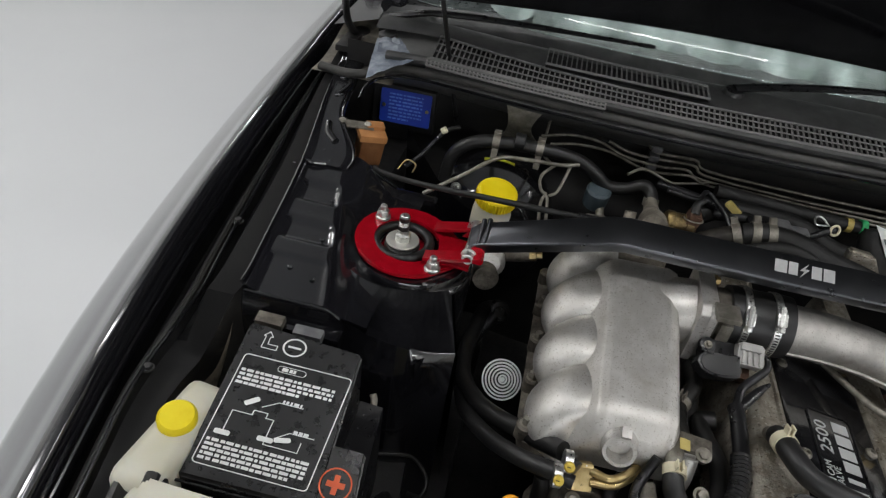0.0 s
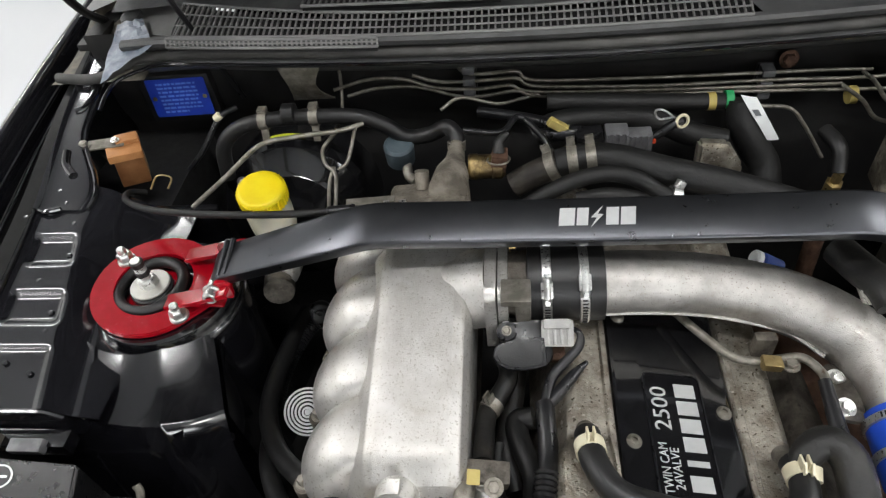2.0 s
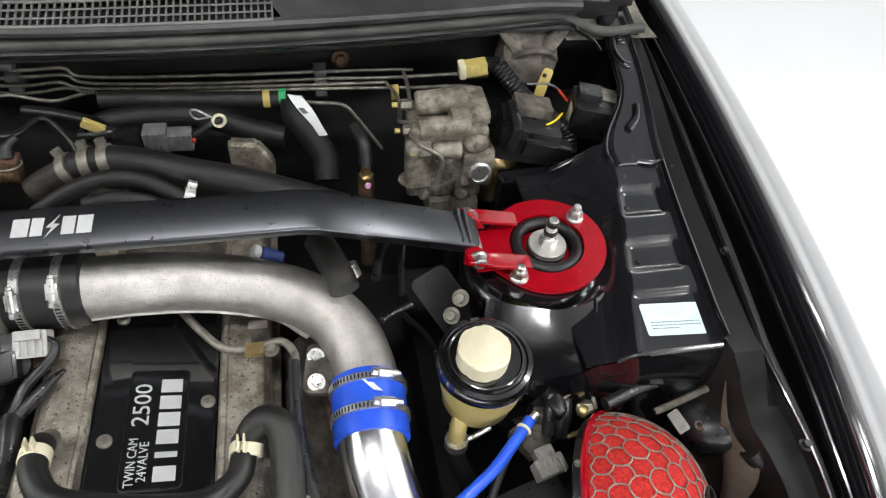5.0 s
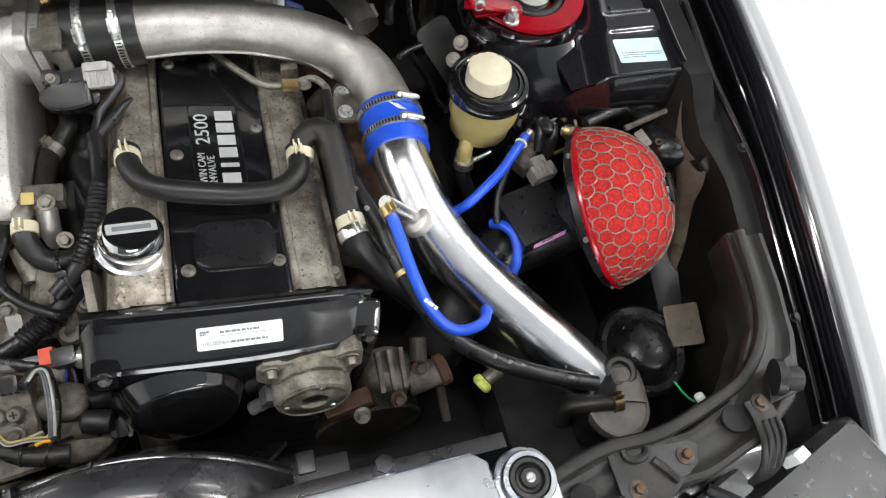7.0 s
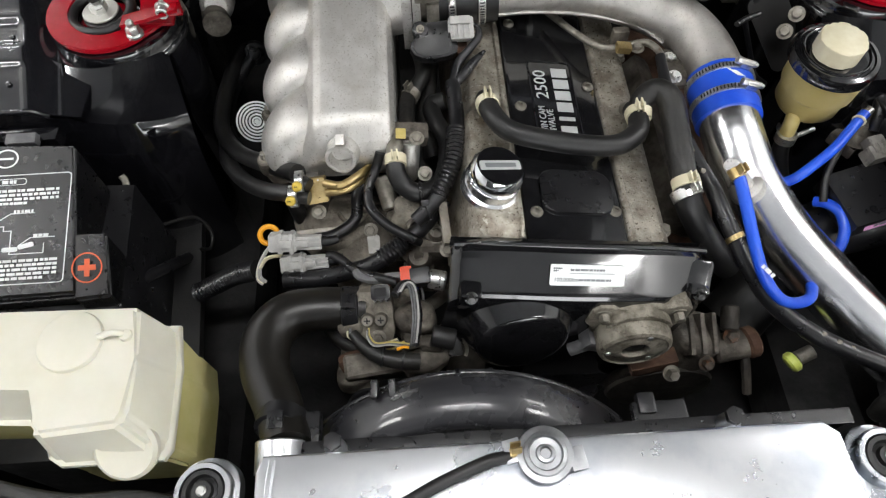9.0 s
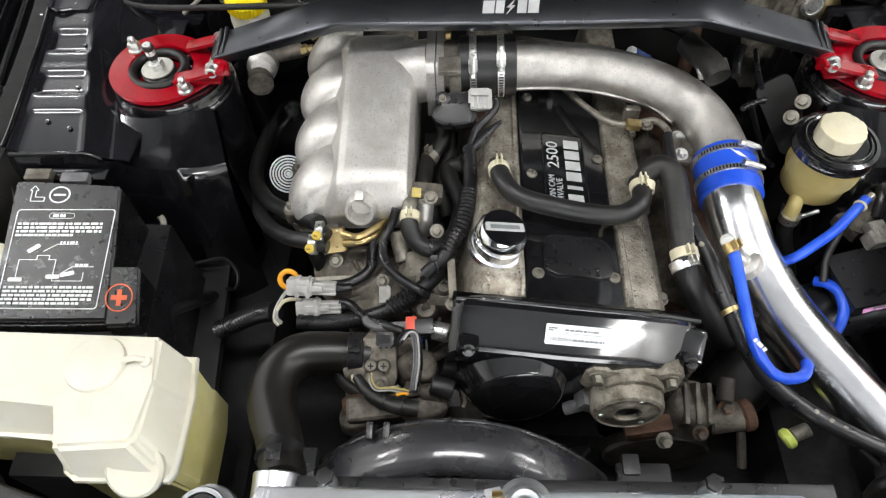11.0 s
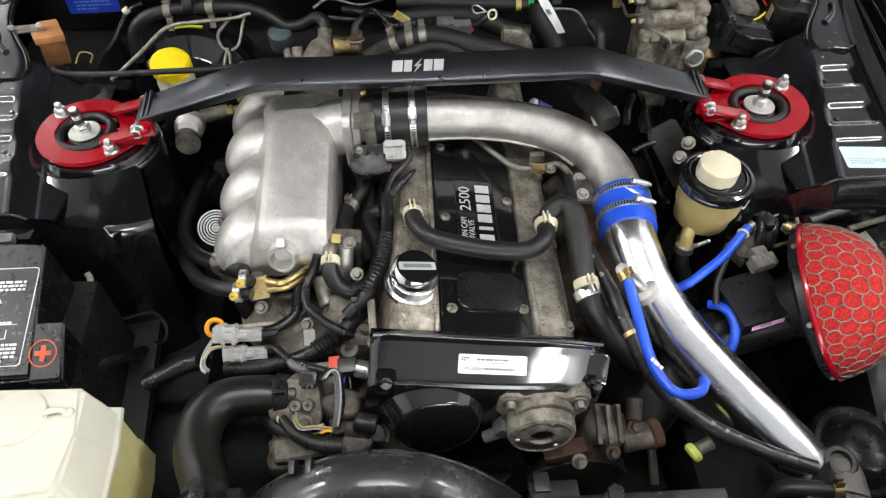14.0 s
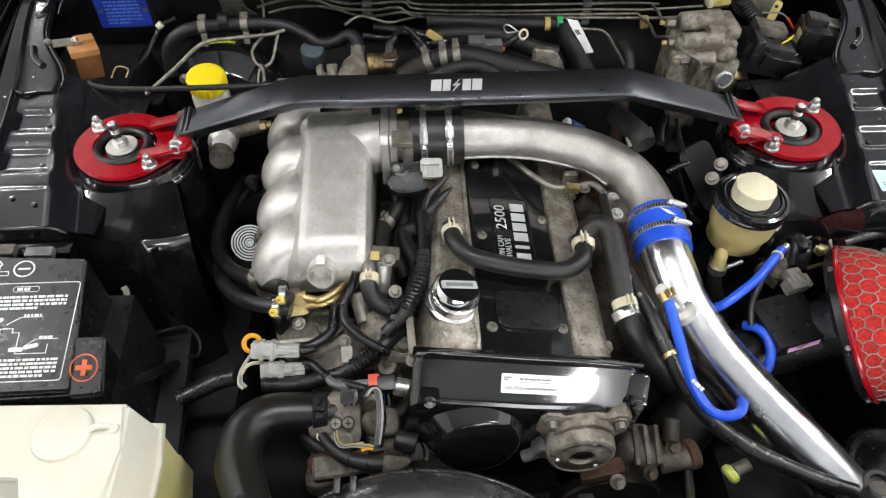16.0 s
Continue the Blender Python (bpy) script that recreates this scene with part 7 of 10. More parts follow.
# ---- right side: reservoir, filter, meter ----
ps = thing("steering_reservoir", (0.40, -0.15, 0.74), "amber power steering reservoir with black lid", "fluid reservoir")
P0 = Vector([(0.408, -0.146, 0.848)][0])
Pz = (0.02, -0.02, 1)
part("bowl", lathe(B(), P0 - Vector((0, 0, 0.085)), Pz, [(0.010, 0), (0.036, 0.003), (0.041, 0.010), (0.042, 0.036), (0.046, 0.040), (0.0475, 0.080)], 40), AMBER, ps, "amber translucent bowl")
part("lid", lathe(B(), P0 - Vector((0, 0, 0.008)), Pz, [(0.050, 0), (0.0535, 0.002), (0.0535, 0.010), (0.051, 0.016), (0.046, 0.0175), (0.044, 0.016), (0.030, 0.019), (0, 0.019)], 48), GLOSSPLASTIC, ps, "gloss black lid")
pcap = Vector([(0.403, -0.151, 0.882)][0])
bm = B()
nrm = Vector(Pz).normalized()
pts = []
for k in range(48):
    a = 2 * math.pi * k / 48
    r = 0.0275 + 0.0006 * (1 if (k % 8) in (1, 2, 3, 4, 5, 6) else -0.4)
    pts.append((r * math.cos(a), r * math.sin(a)))
prism(bm, pts, -0.022, 0.0, Matrix.Translation(pcap) @ basis(Pz), 0.003, 3)
part("cap", bm, CREAMCAP, ps, "cream ribbed filler cap")
part("outlet", tube(B(), [P0 + Vector((-0.022, -0.022, -0.075)), P0 + Vector((-0.028, -0.034, -0.082)), P0 + Vector((-0.030, -0.040, -0.098))], 0.010, 14), AMBER, ps)
spring_clip(ps, P0 + Vector((-0.030, -0.042, -0.100)), (0, -0.1, -1), 0.0125, STEEL)
part("lid_ridge", torus(B(), P0 + Vector((0, 0, 0.0095)), Pz, 0.040, 0.0018, 44, 8), GLOSSPLASTIC, ps)
part("clip_ears", tube(B(), [(0.380, -0.185, 0.742), (0.398, -0.184, 0.746), (0.421, -0.175, 0.745)], 0.0035, 8), STEEL, ps, "bright wire clip")
part("bracket", prism(B(), rounded(0.034, 0.085, 0.012), 0, 0.003, pose(*[(0.482, -0.143, 0.790)][0], 55, 0, -20)), STEELOLD, ps, "dull steel mounting strap")
part("lower_hose", tube(B(), [P0 + Vector((-0.030, -0.041, -0.10)), P0 + Vector((-0.028, -0.05, -0.13)), P0 + Vector((-0.0, -0.07, -0.2))], 0.011, 10), RUBBER, ps)

FC = Vector((0.538, -0.300, 0.755))
FA = Vector((0.775, -0.240, 0.584)).normalized()
filt = thing("air_filter", (0.55, -0.30, 0.62), "red mushroom air filter with a wire mesh", "air filter")
FM = Matrix.Translation(FC) @ basis(FA)
FR, FD = 0.107, 0.088


def dome_pt(rr, a, off=0.0):
    """Dome of the filter: rr from 0 at the middle to 1 at the rim."""
    h = FD * (1 - rr ** 2.6) ** 0.62
    n = Vector((math.cos(a) * rr, math.sin(a) * rr, 0.55)).normalized()
    return FM @ (Vector((FR * rr * math.cos(a), FR * rr * math.sin(a), h)) + n * off)


part("foam", sheet(B(), lambda u, v: dome_pt(max(1e-4, 1 - u) if u < 1 else 1e-4, 2 * math.pi * v), 30, 72), REDFOAM, filt, "red foam element", 70)
net = B()


def net_pt(px, py):
    r = math.hypot(px, py)
    a = math.atan2(py, px)
    return dome_pt(min(0.998, math.sin(min(1.54, r * 1.28))), a, 0.0016)


hs = 0.10
segs = set()
for i in range(-13, 14):
    for j in range(-13, 14):
        cx0, cy0 = hs * 1.732 * (i + 0.5 * (j % 2)), hs * 1.5 * j
        vts = [(round(cx0 + hs * math.sin(math.pi / 3 * k), 2), round(cy0 + hs * math.cos(math.pi / 3 * k), 2)) for k in range(6)]
        for k in range(6):
            a, b = vts[k], vts[(k + 1) % 6]
            if math.hypot(*a) < 1.2 and math.hypot(*b) < 1.24:
                segs.add((min(a, b), max(a, b)))
for si, (a, b) in enumerate(sorted(segs)):
    wv = 0.010 * (1 if si % 2 else -1)
    d = Vector((b[1] - a[1], a[0] - b[0])).normalized() * wv
    mid = ((a[0] + b[0]) / 2 + d.x, (a[1] + b[1]) / 2 + d.y)
    tube(net, [net_pt(*a), net_pt(*mid), net_pt(*b)], 0.00085, 5, 3, cap=False)
tagged(part("wire_mesh", net, STEELOLD, filt, "dull wire mesh over the foam"), kind="stuff")
part("rim", torus(B(), FC, FA, FR + 0.001, 0.0042, 64, 8), RED, filt, "glossy red rim")
part("back_plate", lathe(B(), FC - FA * 0.020, FA, [(0.04, -0.03), (0.05, -0.004), (0.096, 0.002), (0.106, 0.007), (0.106, 0.017), (0.10, 0.019)], 56), PLASTIC, filt, "black back plate")
bdg = part("centre_badge", lathe(B(), dome_pt(0.001, 0) - FA * 0.002, FA, [(0.021, 0), (0.021, 0.006), (0.019, 0.008), (0.016, 0.007), (0, 0.0075)], 32), CHROME, filt, "round chrome badge")
part("badge_ring", torus(B(), dome_pt(0.001, 0) + FA * 0.005, FA, 0.0205, 0.0016, 32, 6), RUBBER, bdg)
for k in range(6):
    a = 2 * math.pi * k / 6 + 0.4
    part("rim_screw", lathe(B(), FM @ Vector((0.1065 * math.cos(a), 0.1065 * math.sin(a), -0.007)), FM.to_3x3() @ Vector((math.cos(a), math.sin(a), 0)), [(0.004, 0), (0.003, 0.003), (0, 0.003)], 10), STEEL, filt)

afm = thing("air_flow_meter", (0.44, -0.30, 0.68), "black air flow meter with a pink label", "sensor")
AC = Vector((0.447, -0.288, 0.742))
part("module", box(B(), AC, (0.082, 0.078, 0.032), (4, -2, 14), bev=0.004), PLASTIC, afm, "black square module")
part("label", prism(B(), rounded(0.056, 0.011, 0.001), 0, 0.0005, Matrix.Translation(AC) @ pose(0, 0, 0, 4, -2, 14) @ pose(0.002, -0.0392, 0.006, 68, 0, 0)), PINK, afm, "pink paper label")
part("label_print", bars(B(), Matrix.Translation(AC) @ pose(0, 0, 0, 4, -2, 14) @ pose(0.002, -0.0397, 0.006, 68, 0, 0), 0.030, 0.004, 1, 0.8, 21, 0.0004), INK, afm)
part("body", tube(B(), [FC - FA * 0.03, (0.47, -0.292, 0.695), (0.41, -0.30, 0.682), (0.36, -0.335, 0.672)], (0.042, 0.040, 0.040, 0.038), 24), PLASTIC, afm, "black meter body")
bm = box(B(), [(0.468, -0.242, 0.772)][0], (0.034, 0.020, 0.022), (10, 0, 14), bev=0.003)
box(bm, [(0.464, -0.231, 0.778)][0], (0.022, 0.018, 0.016), (10, 0, 14), bev=0.003)
part("connector", bm, PLUGGREY, afm, "grey plug connector")
for k in range(4):
    part("connector_rib", box(B(), Vector([(0.468, -0.242, 0.772)][0]) + Vector((-0.011 + 0.0075 * k, -0.0018 * k + 0.002, 0.011)), (0.002, 0.016, 0.005), (10, 0, 14), bev=0.0006), PLUGGREY, afm)
ih = thing("intake_hose", (0.33, -0.36, 0.64), "black rubber intake hose with a blue-edged clamp", "hose")
part("hose", tube(B(), [(0.375, -0.326, 0.674), (0.33, -0.36, 0.655), (0.29, -0.395, 0.62)], 0.041, 20), RUBBER, ih)
clamp_band(ih, (0.365, -0.333, 0.673), (0.8, 0.6, 0.1), 0.046, 0.010, (-0.2, 0.1, 1), material=BLUEHOSE, slots=False)

# ---- rear: brakes and ABS ----
bb = thing("brake_booster", (-0.37, 0.28, 0.66), "round gloss black brake booster", "brake booster")
bc = Vector((-0.420, 0.248, 0.744))
ba = Vector((0.03, -1, 0.20)).normalized()
part("drum", lathe(B(), bc - ba * 0.09, ba, [(0.105, 0), (0.118, 0.02), (0.119, 0.075), (0.117, 0.082), (0.119, 0.087), (0.112, 0.10), (0.080, 0.112), (0.074, 0.118), (0.040, 0.122), (0.035, 0.14), (0, 0.14)], 56), GLOSSPLASTIC, bb, "", 30)
part("sticker", sheet(B(), lambda u, v: bc + ba * (-0.006 + 0.0 * v) + (Matrix.Rotation(radians(13 - 26 * u), 3, ba) @ Vector((0, 0.2, 1)).normalized()) * (0.1195) - ba * 0.014 * v, 8, 2), LIME, bb, "yellow-green sticker")
part("stud_nut", hexbolt(B(), bc + Vector((-0.062, -0.022, 0.078)), ba, 0.006, 0.010), STEEL, bb)
mc = thing("master_cylinder", (-0.39, 0.10, 0.76), "grey cast master cylinder with a white reservoir and yellow cap", "master cylinder")
part("bore", tube(B(), [(-0.417, 0.13, 0.768), (-0.395, 0.05, 0.785)], 0.020, 20, 1), CASTDARK, mc, "grey cast cylinder")
mp = Vector([(-0.397, 0.066, 0.785)][0])
part("end_plug", lathe(B(), mp + Vector((0.0, 0.03, 0.005)), (0.1, -1, 0.35), [(0.024, 0), (0.024, 0.022), (0.019, 0.028), (0.016, 0.030), (0.016, 0.026), (0, 0.026)], 28), CAST, mc, "round cast end plug")
part("port", tube(B(), [mp + Vector((0.015, 0.04, 0.01)), mp + Vector((0.06, 0.055, 0.01))], 0.012, 14, 1), CASTDARK, mc)
for q in (mp + Vector((0.06, 0.05, 0.012)), mp + Vector((0.075, 0.075, 0.02))):
    part("union", lathe(B(), q, (1, 0.1, 0.2), [(0.009, 0), (0.009, 0.010), (0.006, 0.012), (0.006, 0.02), (0, 0.02)], 6), BRASS, mc, "brass union nut")
yc = Vector((-0.408, 0.128, 0.878))
ya = Vector((0.08, -0.18, 1)).normalized()
part("reservoir", lathe(B(), yc - ya * 0.085, ya, [(0.014, 0), (0.026, 0.010), (0.030, 0.03), (0.0305, 0.06), (0.028, 0.072), (0.027, 0.082)], 36), CREAM, mc, "milky white fluid reservoir")
capm = Matrix.Translation(yc) @ basis(ya)
ring = [((0.0306 + (0.0013 if k % 6 < 3 else 0)) * math.cos(2 * math.pi * k / 216), (0.0306 + (0.0013 if k % 6 < 3 else 0)) * math.sin(2 * math.pi * k / 216)) for k in range(216)]
cp = part("cap", prism(B(), ring, -0.002, 0.0145, capm), YELLOW, mc, "bright yellow ribbed cap", 50)
part("crown", lathe(B(), yc + ya * 0.0140, ya, [(0.0308, 0), (0.0300, 0.003), (0.0275, 0.0050), (0.0255, 0.0056), (0, 0.0062)], 56), YELLOW, cp, "", 50)

ab = thing("abs_unit", (0.43, 0.21, 0.74), "dusty cast aluminium brake pressure unit", "abs unit")
bm = B()
box(bm, (0.428, 0.205, 0.845), (0.108, 0.072, 0.125), (0, 0, -4), bev=0.014, seg=3)
part("body", bm, CASTPALE, ab, "dusty cast aluminium body")
part("side_block", box(B(), (0.385, 0.168, 0.852), (0.036, 0.022, 0.075), bev=0.008, seg=3), CASTPALE, ab)
part("side_block", box(B(), (0.468, 0.170, 0.842), (0.045, 0.02, 0.06), bev=0.006, seg=2), CASTPALE, ab)
part("lower_block", box(B(), (0.440, 0.185, 0.760), (0.075, 0.05, 0.05), bev=0.01, seg=2), CASTPALE, ab)
part("top_block", box(B(), (0.455, 0.21, 0.915), (0.055, 0.065, 0.02), bev=0.008, seg=2), CASTPALE, ab)
for p0, p1, r in (((0.385, 0.215, 0.918), (0.455, 0.212, 0.925), 0.017), ((0.385, 0.185, 0.898), (0.455, 0.182, 0.905), 0.015), ((0.400, 0.160, 0.880), (0.440, 0.158, 0.884), 0.012)):
    part("valve_bore", cyl(B(), p0, p1, r, 18, 0.003), CASTPALE, ab)
for k_, q in enumerate(((0.375, 0.175, 0.82), (0.462, 0.167, 0.885), (0.49, 0.19, 0.80))):
    bmn = bmesh.new()
    bmesh.ops.create_uvsphere(bmn, u_segments=16, v_segments=10, radius=0.013 + 0.002 * (k_ % 3))
    bmesh.ops.transform(bmn, matrix=Matrix.Translation(q) @ Matrix.Diagonal((1.25, 0.8, 1.0, 1)), verts=bmn.verts)
    part("cast_boss", bmn, CASTPALE, ab, "", 80)
for q in ((0.395, 0.163, 0.80), (0.425, 0.165, 0.865), (0.475, 0.20, 0.912), (0.45, 0.165, 0.795)):
    part("bolt", hexbolt(B(), q, (0, -1, 0.4), 0.006, 0.006), STEELOLD, ab)
part("bleed_pipe", tube(B(), [(0.372, 0.187, 0.897), (0.385, 0.15, 0.90), (0.41, 0.140, 0.885), (0.408, 0.142, 0.84)], 0.0032, 8), STEELOLD, ab)
part("plug", lathe(B(), (0.470, 0.160, 0.838), (0.1, -1, 0.25), [(0.017, 0), (0.017, 0.004), (0.013, 0.006), (0.012, 0.004), (0, 0.004)], 28), STEEL, ab, "round steel plug")
for q in ((0.372, 0.218, 0.916), (0.372, 0.187, 0.897), (0.390, 0.160, 0.879)):
    part("union", lathe(B(), q, (-1, 0, -0.02), [(0.0075, -0.008), (0.0075, 0.006), (0.005, 0.008), (0, 0.008)], 6), STEELOLD, ab)
    part("band", cyl(B(), (q[0] - 0.018, q[1], q[2]), (q[0] - 0.011, q[1], q[2]), 0.0036, 10), DULLYELLOW, ab, "yellow paint mark")
part("relay_box", box(B(), (0.545, 0.205, 0.862), (0.085, 0.06, 0.055), (0, 10, -6), bev=0.005), PLASTIC, ab, "black relay box")
part("relay_strap", box(B(), (0.520, 0.20, 0.885), (0.014, 0.065, 0.04), (0, 10, -6), bev=0.003), PLASTIC, ab)
part("relay_top", box(B(), (0.555, 0.225, 0.897), (0.055, 0.035, 0.016), (0, 10, -6), bev=0.004), CASTDARK, ab, "grey metal plate")
part("multi_plug", box(B(), (0.568, 0.178, 0.858), (0.070, 0.024, 0.026), (0, 12, -4), bev=0.003), GLOSSPLASTIC, ab, "black multi-pin plug")
part("motor", lathe(B(), (0.505, 0.215, 0.80), (0.4, -0.3, -0.85), [(0.036, -0.04), (0.038, 0.0), (0.038, 0.04), (0.03, 0.05), (0, 0.05)], 28), BRASS, ab, "dull zinc pump motor")
part("stay", box(B(), (0.44, 0.20, 0.70), (0.03, 0.03, 0.1), bev=0.003), STEELOLD, ab)


# ---- rear: lines, hoses and fittings along the firewall ----
def hose(name, pts, r, material, label, category="hose", seg=10, **kw):
    """A single hose or pipe as a thing with its own mesh part."""
    pts = [Vector(p) for p in pts]
    t = thing(name, pts[0], label, category)
    part("tube", tube(B(), pts, r, seg, **kw), material, t, "", 60)
    return t


LINES = (
    [(-0.179, 0.385, 0.928), (-0.174, 0.375, 0.907), (-0.161, 0.372, 0.893), (-0.134, 0.368, 0.892), (-0.087, 0.368, 0.893), (-0.058, 0.368, 0.877), (0.106, 0.368, 0.872), (0.273, 0.368, 0.871), (0.358, 0.370, 0.869), (0.408, 0.380, 0.860)],
    [(-0.240, 0.372, 0.893), (-0.199, 0.370, 0.881), (-0.141, 0.368, 0.881), (-0.087, 0.366, 0.883), (-0.057, 0.366, 0.868), (0.104, 0.366, 0.860), (0.273, 0.366, 0.860), (0.375, 0.366, 0.857), (0.466, 0.340, 0.876), (0.490, 0.300, 0.900)],
    [(-0.359, 0.360, 0.882), (-0.306, 0.370, 0.891), (-0.254, 0.370, 0.889), (-0.209, 0.368, 0.873), (-0.145, 0.366, 0.868), (-0.097, 0.364, 0.873), (-0.061, 0.364, 0.860), (0.104, 0.364, 0.854), (0.273, 0.364, 0.851), (0.366, 0.364, 0.850)],
    [(-0.340, 0.360, 0.870), (-0.296, 0.370, 0.875), (-0.234, 0.370, 0.874), (-0.173, 0.366, 0.857), (-0.131, 0.364, 0.858), (-0.087, 0.362, 0.864), (-0.048, 0.362, 0.853), (0.103, 0.362, 0.848), (0.256, 0.362, 0.845), (0.406, 0.350, 0.848), (0.482, 0.300, 0.881), (0.491, 0.260, 0.888)],
    [(-0.198, 0.330, 0.859), (-0.169, 0.350, 0.865), (-0.117, 0.360, 0.845), (-0.084, 0.362, 0.850), (-0.054, 0.362, 0.857)],
    [(0.133, 0.362, 0.849), (0.186, 0.352, 0.840), (0.253, 0.345, 0.832), (0.295, 0.340, 0.829), (0.318, 0.330, 0.807), (0.354, 0.320, 0.754)],
    [(0.392, 0.370, 0.864), (0.392, 0.330, 0.871), (0.390, 0.290, 0.872), (0.385, 0.240, 0.895), (0.396, 0.222, 0.908)],
    [(0.366, 0.360, 0.850), (0.378, 0.320, 0.851), (0.373, 0.270, 0.859), (0.365, 0.210, 0.894), (0.386, 0.190, 0.906)])
for ln in LINES:
    hose("brake_line", ln, 0.0028, STEELOLD, "thin dull steel brake line along the firewall", "brake line", 8)["group"] = "brake lines"
for pts in ([(-0.164, 0.372, 0.882), (-0.149, 0.372, 0.880)], [(0.257, 0.372, 0.853), (0.272, 0.372, 0.852)]):
    cl = thing("line_clip", pts[0], "grey plastic clip holding the brake lines", "pipe clip", "line clips")
    a = (Vector(pts[0]) + Vector(pts[1])) / 2
    for k, dz in enumerate((-0.018, 0.0, 0.018)):
        part("saddle", box(B(), a + Vector((0, 0.002, dz)), (0.018, 0.022, 0.011), bev=0.003), DARKGREY, cl)
    part("backing", box(B(), a + Vector((0, 0.014, -0.01)), (0.022, 0.006, 0.065), bev=0.002), BAYDIRTY, cl)
fb = thing("firewall_bracket", [(-0.420, 0.390, 0.869)][0], "beige-grey bent steel bracket on the firewall", "bracket")
bm = B()
sheet(bm, lambda u, v: Vector((-0.430 + 0.066 * u - 0.004 * math.sin(3 * v) + (0.5 - u) * 0.024 * math.sin(math.pi * v), 0.345 + 0.03 * v - 0.01 * math.sin(math.pi * v), 0.936 - 0.075 * v)), 6, 10, 0.003)
part("plate", bm, STEELOLD, fb)
part("bolt", hexbolt(B(), [(0.298, 0.395, 0.874)][0], (0, -1, 0.2), 0.009, 0.008), RUST, fb)

ha = thing("heater_hose", (-0.4, 0.25, 0.85), "thick black rubber hose with two metal clips", "hose")
part("tube", tube(B(), [(-0.506, 0.235, 0.825), (-0.497, 0.240, 0.875), (-0.468, 0.245, 0.902), (-0.426, 0.250, 0.910), (-0.354, 0.250, 0.913), (-0.298, 0.250, 0.909), (-0.264, 0.250, 0.893), (-0.238, 0.250, 0.873), (-0.206, 0.250, 0.875), (-0.181, 0.245, 0.890), (-0.168, 0.235, 0.883), (-0.166, 0.220, 0.873)], 0.0108, 14), RUBBER, ha)
for p in ([(-0.430, 0.250, 0.910)][0], [(-0.358, 0.250, 0.913)][0]):
    bm = lathe(B(), Vector(p) - Vector((0.006, 0, 0)), (1, 0, 0), [(0.0112, 0), (0.0125, 0), (0.0125, 0.012), (0.0112, 0.012)], 20)
    box(bm, (p[0], p[1] - 0.01, p[2] - 0.018), (0.010, 0.004, 0.026), (-20, 0, 0), bev=0.001)
    box(bm, (p[0], p[1] + 0.004, p[2] + 0.014), (0.012, 0.012, 0.006), bev=0.001)
    part("clip", bm, STEELOLD, ha, "dull steel hose clip")
p = [(-0.392, 0.250, 0.919)][0]
part("sleeve", lathe(B(), Vector(p) - Vector((0.009, 0, 0)), (1, 0, 0), [(0.0112, 0), (0.014, 0.001), (0.014, 0.017), (0.0112, 0.018)], 20), RUBBER, ha)
spring_clip(ha, [(-0.167, 0.222, 0.876)][0], (0, -0.3, -1), 0.0112, STEELOLD)
hose("servo_line", [(-0.524, 0.150, 0.845), (-0.470, 0.170, 0.880), (-0.420, 0.190, 0.913), (-0.377, 0.205, 0.913), (-0.320, 0.225, 0.906), (-0.291, 0.240, 0.905)], 0.0034, STEELOLD, "thin dull steel line across the booster", "brake line", 8)
for pts in ([(-0.327, 0.240, 0.897), (-0.346, 0.215, 0.885), (-0.343, 0.200, 0.870), (-0.330, 0.190, 0.862), (-0.326, 0.160, 0.849), (-0.323, 0.120, 0.840)], [(-0.303, 0.240, 0.899), (-0.315, 0.210, 0.867), (-0.328, 0.200, 0.860)], [(-0.350, 0.380, 0.906), (-0.351, 0.375, 0.880), (-0.350, 0.350, 0.856), (-0.333, 0.250, 0.889)], [(-0.333, 0.200, 0.865), (-0.338, 0.180, 0.852), (-0.333, 0.130, 0.836)]):
    hose("brake_line", pts, 0.0027, STEELOLD, "thin dull steel line bent down beside the booster", "brake line", 8)["group"] = "brake lines"
gc = thing("vacuum_tank", (-0.246, 0.235, 0.84), "small blue-grey plastic canister with a nipple", "canister")
part("canister", lathe(B(), (-0.250, 0.245, 0.835), (0.05, -0.2, 1), [(0.016, 0), (0.020, 0.004), (0.021, 0.034), (0.018, 0.038), (0, 0.04)], 24), mat("blue_grey_plastic", (0.05, 0.072, 0.085), (0.08, 0.105, 0.12), 0.4), gc)
part("nipple", tube(B(), [(-0.240, 0.23, 0.84), (-0.236, 0.215, 0.832), (-0.225, 0.205, 0.832)], 0.007, 10), STEELOLD, gc)

wo = thing("idle_valve", (-0.19, 0.12, 0.80), "grimy cast idle control housing behind the brace", "engine part")
bm = box(B(), (-0.195, 0.115, 0.845), (0.10, 0.075, 0.07), (-12, 0, 4), bev=0.014, seg=3)
box(bm, (-0.225, 0.090, 0.872), (0.075, 0.05, 0.012), (-10, 0, 4), bev=0.003)
tube(bm, [(-0.171, 0.120, 0.887), (-0.169, 0.155, 0.882), (-0.167, 0.195, 0.876), (-0.167, 0.222, 0.876)], (0.024, 0.022, 0.013, 0.0105), 20)
tube(bm, [(-0.205, 0.14, 0.875), (-0.205, 0.15, 0.895)], 0.009, 12, 1)
part("housing", bm, DUSTCAST, wo, "grimy beige cast housing")
part("bolt", hexbolt(B(), (-0.225, 0.088, 0.879), (0, -0.2, 1), 0.005, 0.005), STEELOLD, wo)
part("bolt", hexbolt(B(), (-0.165, 0.095, 0.882), (0, -0.2, 1), 0.006, 0.006), STEELOLD, wo)
